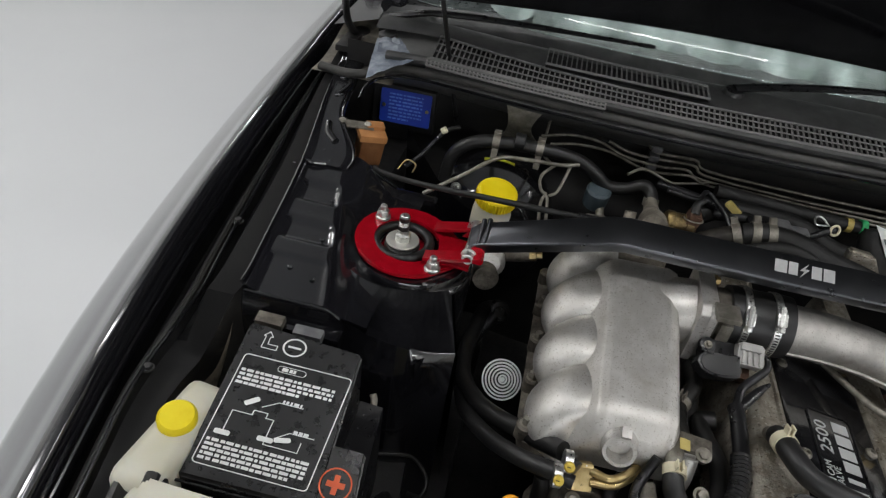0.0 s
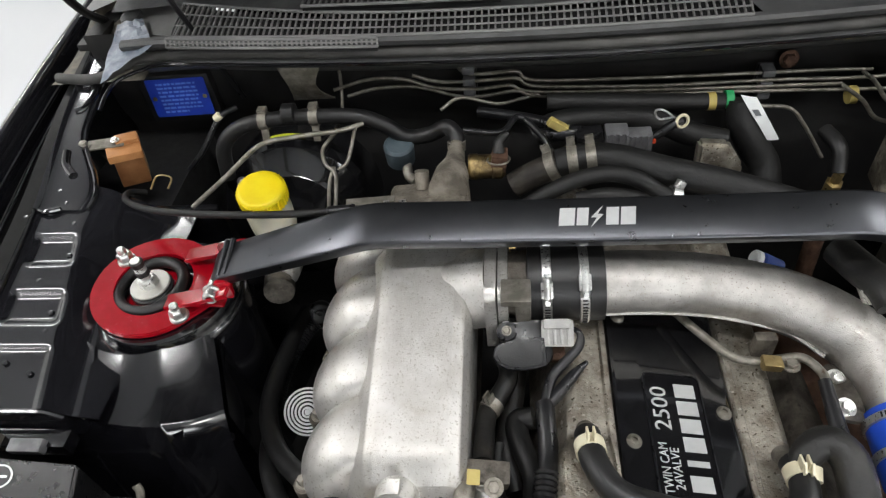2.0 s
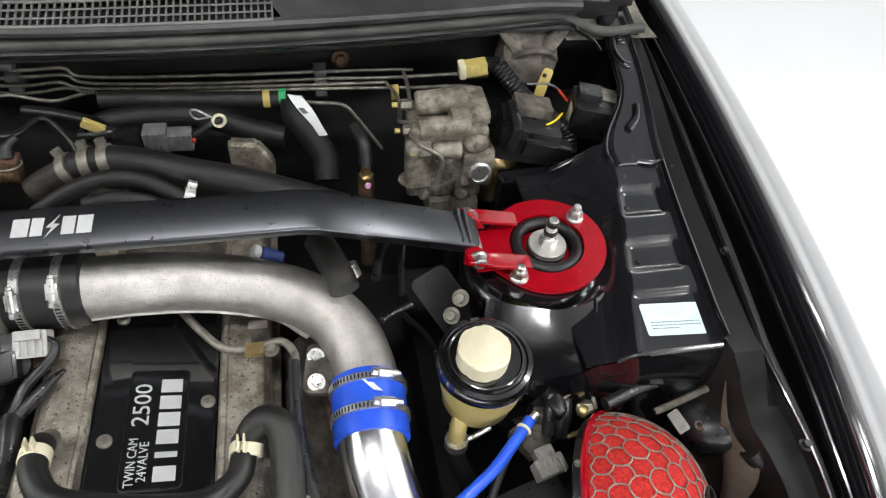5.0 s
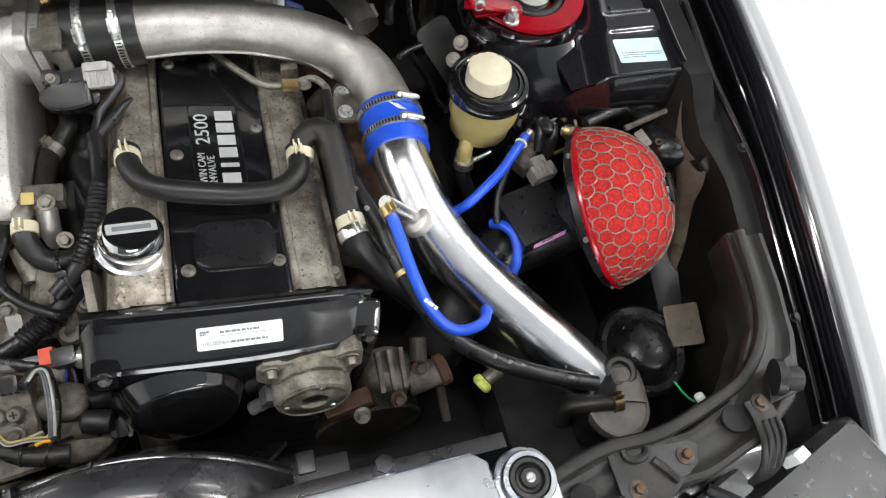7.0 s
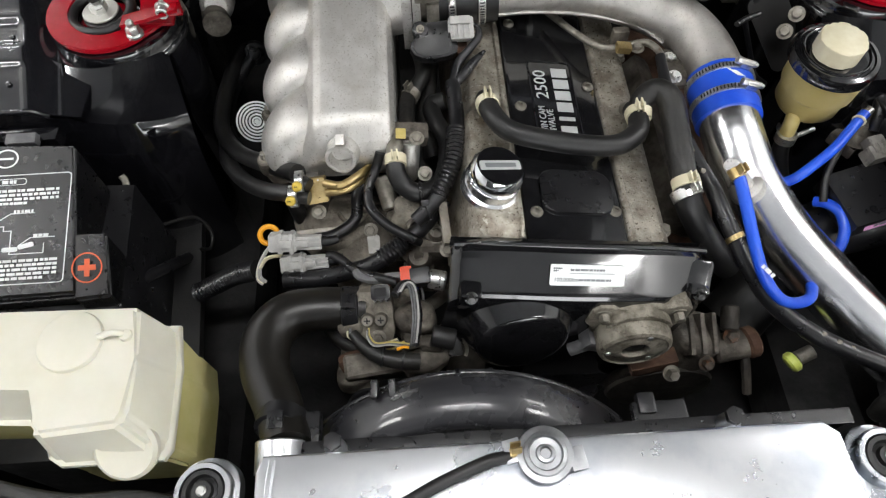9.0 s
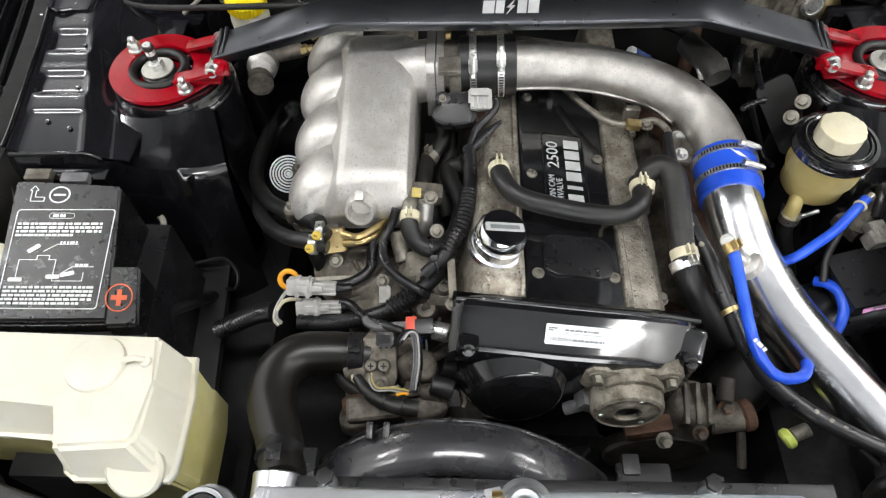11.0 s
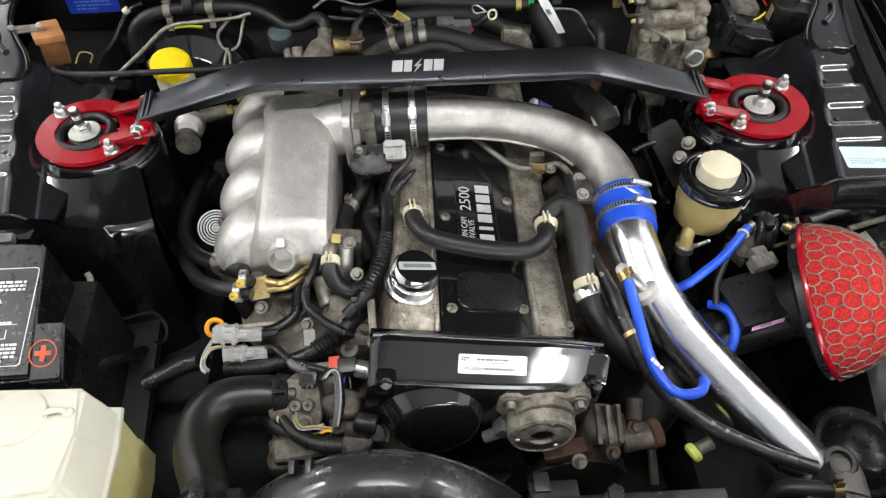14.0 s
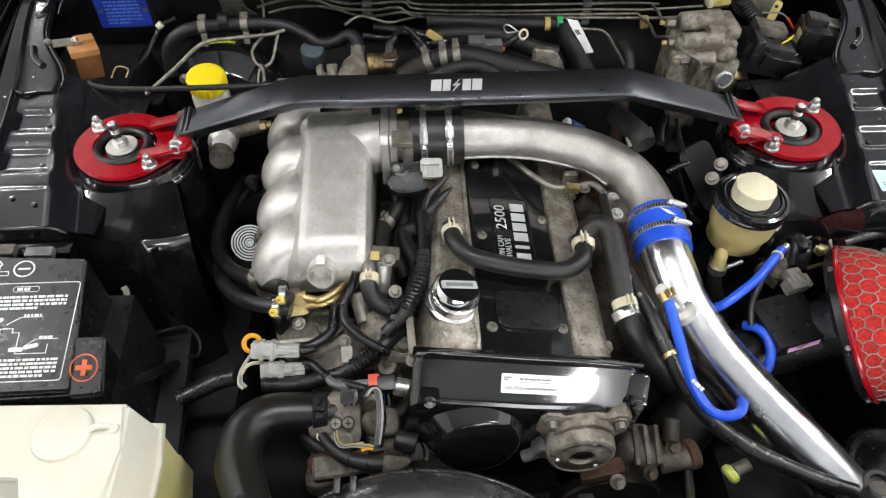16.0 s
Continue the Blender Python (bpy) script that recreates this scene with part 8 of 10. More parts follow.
part("solenoid", lathe(B(), [(-0.149, 0.170, 0.882)][0], (1, 0.05, -0.05), [(0.014, 0), (0.0165, 0.003), (0.0165, 0.012), (0.0155, 0.013), (0.0155, 0.030), (0.0165, 0.031), (0.0165, 0.042), (0.012, 0.047), (0, 0.047)], 26), TARNISH, wo, "tarnished brass solenoid")
pg0 = part("plug", box(B(), [(-0.110, 0.170, 0.891)][0], (0.020, 0.024, 0.026), (0, 10, 0), bev=0.004), RUST, wo, "brown plug")
part("plug_boot", tube(B(), [(-0.110, 0.170, 0.901), (-0.109, 0.180, 0.911), (-0.099, 0.190, 0.917)], (0.008, 0.0065, 0.005), 10), RUBBERDUSTY, pg0)
part("plug_clip", torus(B(), [(-0.110, 0.165, 0.896)][0], (0, 0.2, 1), 0.014, 0.0012, 20, 6), STEELOLD, pg0)
lk = thing("throttle_linkage", (-0.24, 0.04, 0.90), "steel throttle cable bracket and linkage", "linkage")
bm = box(B(), (-0.250, 0.052, 0.925), (0.055, 0.028, 0.004), (10, 0, 4), bev=0.001)
box(bm, (-0.270, 0.045, 0.915), (0.004, 0.028, 0.024), (10, 0, 4), bev=0.001)
box(bm, (-0.245, 0.06, 0.895), (0.03, 0.004, 0.06), bev=0.001)
part("bracket", bm, STEELOLD, lk)
part("adjuster", lathe(B(), (-0.232, 0.040, 0.934), (1, 0.05, 0), [(0.004, 0), (0.009, 0.001), (0.009, 0.007), (0.005, 0.008), (0.005, 0.018), (0.009, 0.019), (0.009, 0.025), (0, 0.026)], 6), STEEL, lk, "bright adjuster nuts")
tc = hose("throttle_cable", [(-0.598, 0.175, 0.852), (-0.607, 0.158, 0.868), (-0.592, 0.125, 0.884), (-0.545, 0.088, 0.902), (-0.48, 0.058, 0.920), (-0.42, 0.038, 0.934), (-0.342, 0.026, 0.943), (-0.29, 0.032, 0.940), (-0.24, 0.042, 0.934)], 0.0042, RUBBERSHADED, "black sheathed throttle cable")
part("ferrule", cyl(B(), (-0.292, 0.032, 0.940), (-0.262, 0.038, 0.937), 0.0058, 12, 0.001), PLASTIC, tc)

# hoses and plugs behind the engine
ch_ = hose("coolant_hose", [(-0.037, 0.160, 0.890), (-0.008, 0.160, 0.898), (0.034, 0.155, 0.897), (0.087, 0.150, 0.882), (0.155, 0.140, 0.868), (0.223, 0.125, 0.852), (0.278, 0.110, 0.839)], 0.0185, RUBBERSHADED, "thick black rubber coolant hose behind the brace", seg=16)
for cx_ in (-0.020, 0.002):
    spring_clip(ch_, (cx_, 0.160, 0.8955 + 0.11 * (cx_ + 0.02)), (1, 0, 0.15), 0.0192, STEELOLD)
k1 = thing("hose_joint", [(-0.042, 0.160, 0.891)][0], "grimy metal hose joint with a wire clip", "engine part")
part("stub", tube(B(), [(-0.092, 0.155, 0.862), (-0.068, 0.158, 0.876), (-0.037, 0.160, 0.890)], 0.0165, 16), GRIME, k1)
spring_clip(k1, [(-0.043, 0.160, 0.888)][0], (1, 0, 0.5), 0.0188, STEELOLD)
hose("bypass_hose", [(-0.078, 0.110, 0.867), (-0.047, 0.115, 0.886), (-0.018, 0.120, 0.898), (0.017, 0.120, 0.906), (0.049, 0.118, 0.899), (0.074, 0.115, 0.882), (0.092, 0.110, 0.873)], 0.0098, RUBBERSHADED, "black bypass hose with an end clip", seg=12)
hose("bypass_hose", [(-0.019, 0.100, 0.886), (0.015, 0.100, 0.892), (0.047, 0.100, 0.886), (0.066, 0.095, 0.879)], 0.008, RUBBERSHADED, "thin black bypass hose", seg=12)
k2 = thing("hose_clip", [(0.092, 0.110, 0.875)][0], "small white metal hose clip", "hose clip")
spring_clip(k2, [(0.093, 0.112, 0.875)][0], (0.8, 0, -0.4), 0.0105, STEEL, "band")
hose("heater_pipe", [(-0.064, 0.300, 0.828), (-0.030, 0.310, 0.842), (0.036, 0.315, 0.844), (0.101, 0.315, 0.837), (0.157, 0.310, 0.814), (0.205, 0.300, 0.806)], 0.017, RUBBERSHADED, "black rubber heater pipe along the firewall", seg=14)
hose("heater_pipe", [(-0.044, 0.335, 0.861), (0.021, 0.335, 0.858), (0.103, 0.335, 0.853), (0.202, 0.335, 0.849)], 0.012, RUBBERSHADED, "black rubber heater pipe along the firewall", seg=14)
hose("vent_hose", [(0.222, 0.325, 0.857), (0.224, 0.315, 0.831), (0.247, 0.300, 0.793), (0.262, 0.285, 0.771), (0.263, 0.260, 0.748)], (0.017, 0.021, 0.022, 0.021, 0.02), RUBBERSHADED, "black bent rubber hose below the paper tag", seg=16)
tg = thing("paper_tag", [(0.239, 0.300, 0.845)][0], "torn white paper tag hanging on a hose", "tag")
Q = [(0.215, 0.315, 0.872), (0.235, 0.315, 0.870), (0.268, 0.285, 0.821), (0.255, 0.285, 0.816)]
part("tag", sheet(B(), lambda u, v: (Vector(Q[0]).lerp(Vector(Q[1]), u)).lerp(Vector(Q[3]).lerp(Vector(Q[2]), u), v) + Vector((0, -0.004 * math.sin(6 * v + 2 * u), 0)), 6, 12, 0.0006), PAPER, tg)
part("smudge", sheet(B(), lambda u, v: (Vector(Q[0]).lerp(Vector(Q[1]), 0.2 + 0.45 * u)).lerp(Vector(Q[3]).lerp(Vector(Q[2]), 0.2 + 0.45 * u), 0.25 + 0.18 * v) + Vector((0, -0.006 - 0.004 * math.sin(6 * (0.25 + 0.18 * v) + 1), 0)), 3, 3), INK, tg, "dark torn patch")
for px, m, nm in (([(0.207, 0.335, 0.852)][0], GREENTAPE, "green tape band"), ([(0.184, 0.335, 0.850)][0], DULLYELLOW, "yellow tape band"), ([(0.377, 0.350, 0.840)][0], DULLYELLOW, "yellow tape band")):
    bd_ = thing("tape_band", px, nm + " round a dark line", "tape")
    part("band", cyl(B(), Vector(px) - Vector((0.005, 0, 0)), Vector(px) + Vector((0.005, 0, 0)), 0.0128, 16), m, bd_)
gf = thing("lifting_plate", [(0.166, 0.190, 0.865)][0], "speckled grey cast lifting plate", "engine part")
bm = B()
pl = [Vector(v) for v in [(0.137, 0.195, 0.885), (0.175, 0.195, 0.881), (0.194, 0.190, 0.852), (0.192, 0.185, 0.824), (0.137, 0.190, 0.842)]]
vs = [bm.verts.new(v) for v in pl] + [bm.verts.new(v + Vector((0, 0.02, -0.004))) for v in pl]
bm.faces.new(vs[:5]), bm.faces.new(vs[5:][::-1])
for i in range(5):
    bm.faces.new((vs[i], vs[(i + 1) % 5], vs[5 + (i + 1) % 5], vs[5 + i]))
bmesh.ops.bevel(bm, geom=bm.edges[:], offset=0.004, segments=2, affect="EDGES")
part("plate", bm, CASTOLD, gf)
pg = thing("wiring_plug", [(0.052, 0.240, 0.862)][0], "grey and black wiring plug behind the engine", "connector")
c = Vector([(0.042, 0.240, 0.863)][0])
part("socket", box(B(), c, (0.030, 0.026, 0.034), bev=0.003), DARKGREY, pg, "dark grey socket")
for k in range(4):
    part("rib", box(B(), c + Vector((-0.012 + 0.008 * k, -0.014, 0)), (0.0025, 0.004, 0.034), bev=0.0008), DARKGREY, pg)
part("plug", box(B(), c + Vector((0.030, 0.0, -0.002)), (0.032, 0.022, 0.026), bev=0.003), DARKGREY, pg, "dark grey plug")
for k in range(4):
    part("rib", box(B(), c + Vector((0.019 + 0.007 * k, -0.0115, 0.0)), (0.0025, 0.003, 0.022), bev=0.0008), DARKGREY, pg)
part("boot", box(B(), c + Vector((-0.034, 0, 0.004)), (0.035, 0.024, 0.024), (0, -8, 0), bev=0.006), PLASTIC, pg)
part("lead", tube(B(), [(0.074, 0.240, 0.859), (0.094, 0.240, 0.867), (0.112, 0.245, 0.878), (0.125, 0.250, 0.882)], 0.006, 10), PLASTIC, pg, "black taped lead")
part("tie", torus(B(), [(0.125, 0.246, 0.883)][0], (0.3, -0.9, 0.3), 0.008, 0.0022, 20, 6), CREAMCAP, pg, "cream cable tie ring")
part("loop", tube(B(), [(0.115, 0.250, 0.887), (0.096, 0.250, 0.885), (0.090, 0.250, 0.897), (0.099, 0.250, 0.899), (0.117, 0.250, 0.885)], 0.0016, 6), STEEL, pg, "loose wire loop")
part("red_seal", box(B(), c + Vector((0.048, -0.006, 0)), (0.004, 0.008, 0.006), bev=0.0015), REDLABEL, pg)
yt = thing("yellow_clip", [(-0.034, 0.250, 0.882)][0], "small yellow plastic clip on a dark hose", "clip")
part("clip", box(B(), [(-0.033, 0.250, 0.881)][0], (0.030, 0.010, 0.012), (0, 35, 0), bev=0.003), DULLYELLOW, yt)
part("lead", tube(B(), [(-0.054, 0.260, 0.858), (-0.028, 0.250, 0.867), (-0.005, 0.250, 0.868), (0.025, 0.245, 0.861)], 0.010, 10), PLASTIC, yt)
hose("sensor_lead", [(-0.154, 0.200, 0.916), (-0.107, 0.200, 0.911), (-0.085, 0.240, 0.905), (-0.057, 0.220, 0.890), (-0.044, 0.200, 0.876)], 0.004, PLASTIC, "thin black sensor lead")
hose("wiring_loom", [(-0.143, 0.330, 0.853), (-0.083, 0.310, 0.855), (-0.032, 0.280, 0.858), (-0.008, 0.250, 0.851)], 0.008, PLASTIC, "taped black wiring loom behind the engine")
os_ = thing("oxygen_sensor", [(0.315, 0.200, 0.809)][0], "brass sensor with a pink paint dot", "sensor")
c = Vector([(0.316, 0.200, 0.802)][0])
part("hex", lathe(B(), c, (0, -0.1, 1), [(0.011, -0.012), (0.011, 0.010), (0.007, 0.012), (0.007, 0.03), (0, 0.03)], 6), BRASS, os_)
part("dot", lathe(B(), c + Vector((0.002, -0.010, -0.004)), (0, -1, 0.3), [(0.005, 0), (0.004, 0.002), (0, 0.002)], 12), PINK, os_, "pink paint dot")
part("boot", tube(B(), [c + Vector((0, 0, 0.025)), c + Vector((0, 0.02, 0.05)), c + Vector((-0.01, 0.05, 0.055))], 0.010, 10), RUBBER, os_)
part("stem", tube(B(), [c + Vector((0, 0, -0.01)), c + Vector((0.0, -0.01, -0.08)), c + Vector((0.0, -0.02, -0.16))], 0.012, 10), RUST, os_)

# right rear corner
yn = thing("yellow_plug", [(0.480, 0.300, 0.913)][0], "pale yellow wiring plug with a white end", "connector")
c = Vector([(0.487, 0.300, 0.914)][0])
part("shell", box(B(), c, (0.032, 0.020, 0.019), (0, -8, 0), bev=0.0025), DULLYELLOW, yn)
for k in (-1, 0, 1):
    part("rib", box(B(), c + Vector((0.009 * k, -0.0095, 0.002)), (0.002, 0.003, 0.017), (0, -8, 0), bev=0.0006), DULLYELLOW, yn)
part("end", box(B(), c + Vector((-0.020, 0, -0.003)), (0.010, 0.021, 0.022), (0, -8, 0), bev=0.003), CREAMCAP, yn, "off-white end piece")
part("plug", box(B(), c + Vector((0.026, 0.002, 0.003)), (0.022, 0.016, 0.016), (0, -8, 0), bev=0.003), PLASTIC, yn)
part("holder", box(B(), c + Vector((0.0, 0.01, -0.017)), (0.044, 0.014, 0.010), bev=0.002), TARNISH, yn)
wm = thing("wiper_motor", (0.585, 0.35, 0.87), "grimy cast wiper motor on a three-legged bracket", "wiper motor")
part("gearbox", lathe(B(), (0.585, 0.372, 0.882), (0.1, -0.75, 0.6), [(0.05, 0), (0.050, 0.014), (0.045, 0.026), (0.030, 0.034), (0.012, 0.040), (0, 0.040)], 28), CASTDARK, wm, "grimy domed gearbox")
for p0, p1, p2 in (((0.535, 0.38, 0.945), (0.55, 0.36, 0.925), (0.572, 0.352, 0.905)), ((0.640, 0.375, 0.935), (0.622, 0.358, 0.92), (0.602, 0.352, 0.905))):
    part("leg", tube(B(), [p0, p1, p2], (0.014, 0.013, 0.016), 10, flat=0.5), CASTDARK, wm)
    part("bolt", hexbolt(B(), p0, (0, -0.6, 0.8), 0.010, 0.008), STEELOLD, wm)
part("rib", tube(B(), [(0.545, 0.352, 0.885), (0.575, 0.338, 0.912), (0.61, 0.340, 0.908), (0.630, 0.355, 0.885)], 0.006, 8), CASTDARK, wm)
yt2 = thing("yellow_bracket", [(0.596, 0.300, 0.881)][0], "yellow zinc tab with a hole", "bracket")
part("tab", prism(B(), rounded(0.020, 0.050, 0.006), 0, 0.002, Matrix.Translation([(0.595, 0.300, 0.879)][0]) @ pose(0, 0, 0, 72, 25, 10)), DULLYELLOW, yt2)
part("hole", lathe(B(), [(0.593, 0.296, 0.898)][0], (0.2, -0.9, 0.3), [(0.003, 0), (0.003, 0.003), (0, 0.003)], 10), DARK, yt2)
lo_ = thing("corner_loom", [(0.523, 0.290, 0.914)][0], "black corrugated wiring loom with coloured wires", "wiring")
part("sleeve", tube(B(), [(0.519, 0.300, 0.918), (0.540, 0.280, 0.897), (0.568, 0.260, 0.874), (0.594, 0.240, 0.863), (0.617, 0.225, 0.846), (0.623, 0.210, 0.820)], 0.0125, 12, rings=0.006, depth=0.0008), PLASTIC, lo_)
for k, (m, off) in enumerate(((DULLYELLOW, 0.0), (ORANGE, 0.005), (YELLOW, 0.010))):
    part("wire", tube(B(), [Vector(v) + Vector((0, -0.004 * k, off)) for v in [(0.559, 0.210, 0.865), (0.572, 0.205, 0.875), (0.586, 0.210, 0.879), (0.602, 0.230, 0.874)]], 0.0014, 6), m, lo_)
part("wire", tube(B(), [(0.562, 0.280, 0.895), (0.594, 0.280, 0.894), (0.614, 0.280, 0.883), (0.630, 0.280, 0.865)], 0.0016, 6), DARKGREY, lo_)
part("red_wire", tube(B(), [(0.613, 0.278, 0.884), (0.623, 0.276, 0.873), (0.632, 0.275, 0.863)], 0.0022, 6), REDLABEL, lo_, "red wire end")
rr = thing("black_relay", (0.655, 0.25, 0.86), "black plastic relay on a steel tab", "relay")
c = Vector((0.652, 0.238, 0.868))
RRm = (0, 6, -14)
part("body", box(B(), c, (0.060, 0.060, 0.050), RRm, bev=0.004), PLASTIC, rr)
part("top", box(B(), c + Vector((-0.004, 0.008, 0.030)), (0.034, 0.030, 0.016), RRm, bev=0.003), PLASTIC, rr)
part("label", prism(B(), rounded(0.024, 0.030, 0.002), 0, 0.0005, Matrix.Translation(c) @ pose(0, 0, 0, *RRm) @ pose(-0.0305, -0.006, -0.002, 90, 0, -90)), CREAMCAP, rr, "faded paper label")
part("tab", box(B(), c + Vector((0.040, 0.006, 0.022)), (0.050, 0.030, 0.003), (0, 8, -14), bev=0.001), STEELOLD, rr, "steel tab")
part("bolt", hexbolt(B(), c + Vector((0.050, 0.012, 0.026)), (0.1, 0, 1), 0.007, 0.008), PLASTIC, rr)

# left rear corner
cr = thing("copper_relay", (-0.62, 0.21, 0.84), "copper-brown plastic relay on a steel tab", "relay")
c = Vector((-0.640, 0.232, 0.862))
CRm = (6, 8, 30)
part("body", box(B(), c, (0.040, 0.038, 0.056), CRm, bev=0.003), COPPERDARK, cr, "dark copper-brown case")
part("cap", box(B(), c + Vector((0.003, -0.003, 0.026)), (0.046, 0.043, 0.012), CRm, bev=0.002), COPPER, cr, "lighter copper-brown cap")
part("cap_rib", box(B(), c + Vector((0.006, 0.008, 0.034)), (0.030, 0.018, 0.009), CRm, bev=0.002), COPPER, cr)
part("label", prism(B(), rounded(0.020, 0.026, 0.001), 0, 0.0006, Matrix.Translation(c) @ pose(0, 0, 0, *CRm) @ pose(0.0203, 0.0, -0.006, 90, 0, 90)), TANPAPER, cr, "faded label")
part("tab", box(B(), c + Vector((-0.024, -0.006, 0.037)), (0.062, 0.020, 0.0025), (6, 4, 16), bev=0.001), STEELOLD, cr, "steel tab")
part("bolt", hexbolt(B(), c + Vector((-0.045, -0.012, 0.039)), (0, 0, 1), 0.006, 0.006), STEELOLD, cr)
part("screw", hexbolt(B(), c + Vector((-0.004, -0.002, 0.0395)), (0, 0, 1), 0.004, 0.003), STEEL, cr)
bp = thing("data_plate", (-0.622, 0.392, 0.84), "blue enamel data plate riveted to the firewall", "plate")
dm = Matrix.Translation((-0.617, 0.384, 0.868)) @ pose(0, 0, 0, 84, 0, 2)
part("plate", prism(B(), rounded(0.096, 0.064, 0.003), 0, 0.001, dm), BLUEPLATE, bp)
part("print", bars(B(), dm @ pose(0, 0, 0.001), 0.064, 0.054, 8, 0.45, 31), mat("pale_blue_print", (0.10, 0.20, 0.62), None, 0.5), bp, "rows of pale blue print")
for x in (-0.041, 0.041):
    part("rivet", lathe(B(), dm @ Vector((x, 0.0, 0.001)), dm.to_3x3() @ Vector((0, 0, 1)), [(0.0035, 0), (0.003, 0.0015), (0, 0.002)], 12), BRASS, bp, "brass rivet")
part("plinth", box(B(), (-0.622, 0.399, 0.862), (0.12, 0.018, 0.085), bev=0.004), BAYDIRTY, bp)
hose("hood_cable", [(-0.582, 0.270, 0.814), (-0.557, 0.285, 0.837), (-0.526, 0.310, 0.876), (-0.504, 0.330, 0.880)], 0.004, PLASTIC, "thin black cable with a white tip")
wtip = thing("cable_tip", [(-0.529, 0.310, 0.878)][0], "small white plastic cable tip", "clip")
part("tip", cyl(B(), [(-0.532, 0.308, 0.875)][0], [(-0.523, 0.312, 0.881)][0], 0.0062, 12, 0.001), CREAMCAP, wtip)
hose("washer_line", [(-0.569, 0.150, 0.879), (-0.558, 0.160, 0.893), (-0.544, 0.165, 0.885), (-0.545, 0.150, 0.879)], 0.0013, BRASS, "thin yellow-banded tube beside the tower")
ft = thing("protective_film", (-0.66, 0.40, 0.95), "crumpled pale blue protective film on the cowl corner", "film")
fm_ = random.Random(4)
NZ = [[fm_.uniform(-0.006, 0.006) for _ in range(13)] for _ in range(9)]
part("film", sheet(B(), lambda u, v: Vector((-0.692, 0.428, 0.970)).lerp(Vector((-0.648, 0.428, 0.978)), u).lerp(Vector((-0.672, 0.298, 0.948)).lerp(Vector((-0.602, 0.352, 0.972)), u), v) + Vector((0, 0, 0.004 + 0.35 * NZ[int(u * 8)][int(v * 12)])), 8, 12), mat("pale_blue_film", (0.14, 0.165, 0.21), (0.32, 0.36, 0.42), 0.3, scale=40, bump=0.5, bscale=80), ft, "", 20)

# wipers on the cowl
for nm, piv, way in (("windscreen_wiper", (-0.057, 0.430, 1.000), [(-0.057, 0.430, 1.010), (0.02, 0.445, 1.022), (0.16, 0.470, 1.034), (0.40, 0.505, 1.045)]), ("windscreen_wiper", (-0.690, 0.500, 0.985), [(-0.690, 0.500, 0.992), (-0.60, 0.495, 1.015), (-0.45, 0.480, 1.030), (-0.20, 0.475, 1.038)])):
    w = thing(nm, piv, "black wiper arm lying along the screen's foot", "wiper", "wipers")
    part("arm", tube(B(), way, (0.012, 0.011, 0.008, 0.006), 10, flat=0.5), PLASTIC, w)
    part("pivot_cap", lathe(B(), Vector(piv) - Vector((0, 0, 0.02)), (0, -0.15, 1), [(0.020, 0), (0.020, 0.022), (0.015, 0.030), (0, 0.031)], 24), PLASTIC, w, "round pivot cap")

# ---- engine's left side ----
hose("fuel_hose", [(-0.370, 0.088, 0.700), (-0.386, 0.071, 0.705), (-0.395, 0.014, 0.710), (-0.399, -0.051, 0.715), (-0.390, -0.099, 0.720), (-0.359, -0.149, 0.735), (-0.308, -0.196, 0.765), (-0.260, -0.239, 0.800)], 0.0115, RUBBER, "black rubber fuel hose beside the manifold", seg=14)
hose("fuel_hose", [(-0.393, -0.100, 0.700), (-0.377, -0.153, 0.720), (-0.342, -0.208, 0.750), (-0.302, -0.248, 0.780), (-0.260, -0.266, 0.795)], 0.0105, RUBBER, "black rubber fuel hose beside the manifold", seg=14)
dk = thing("coiled_spring", (-0.374, -0.02, 0.64), "bright coiled steel spring seen end on", "spring")
sc_ = Vector([(-0.339, -0.095, 0.735)][0])
sa = Vector((0.20, -0.62, 0.78)).normalized()
for i in range(6):
    part("coil", torus(B(), sc_ - sa * 0.0012 * i, sa, 0.0055 + 0.0044 * i, 0.00135, 40, 6), COILWHITE, dk)
part("tail", tube(B(), [sc_ + Vector((0.005, -0.035, -0.03)), sc_ + Vector((0.02, -0.045, -0.036)), sc_ + Vector((0.035, -0.04, -0.036))], 0.002, 6), COILWHITE, dk)
part("hub", cyl(B(), sc_ - sa * 0.012, sc_ + sa * 0.001, 0.0035, 12, 0.001), COILWHITE, dk)
fr = thing("fuel_regulator", (-0.245, -0.27, 0.77), "yellow zinc fuel pipe block with two pipes", "fuel part")
c = Vector([(-0.238, -0.264, 0.795)][0])
FB = Matrix.Translation(c) @ basis((0.02, -0.72, 0.69)) @ pose(0, 0, 0, 0, 0, 6)
part("block", prism(B(), rounded(0.027, 0.030, 0.002), -0.014, 0.0, FB, 0.0015), BRASS, fr, "iridescent yellow zinc plate")
part("fold", prism(B(), rounded(0.028, 0.005, 0.0015, 3, 0, 0.0135), -0.014, 0.002, FB, 0.001), BRASS, fr)
for dx in (-0.005, 0.006):
    part("punch_dot", lathe(B(), FB @ Vector((dx, 0.0135, 0.002)), FB.to_3x3() @ Vector((0, 0, 1)), [(0.0012, 0), (0.001, 0.0005), (0, 0.0006)], 8), STEEL, fr)
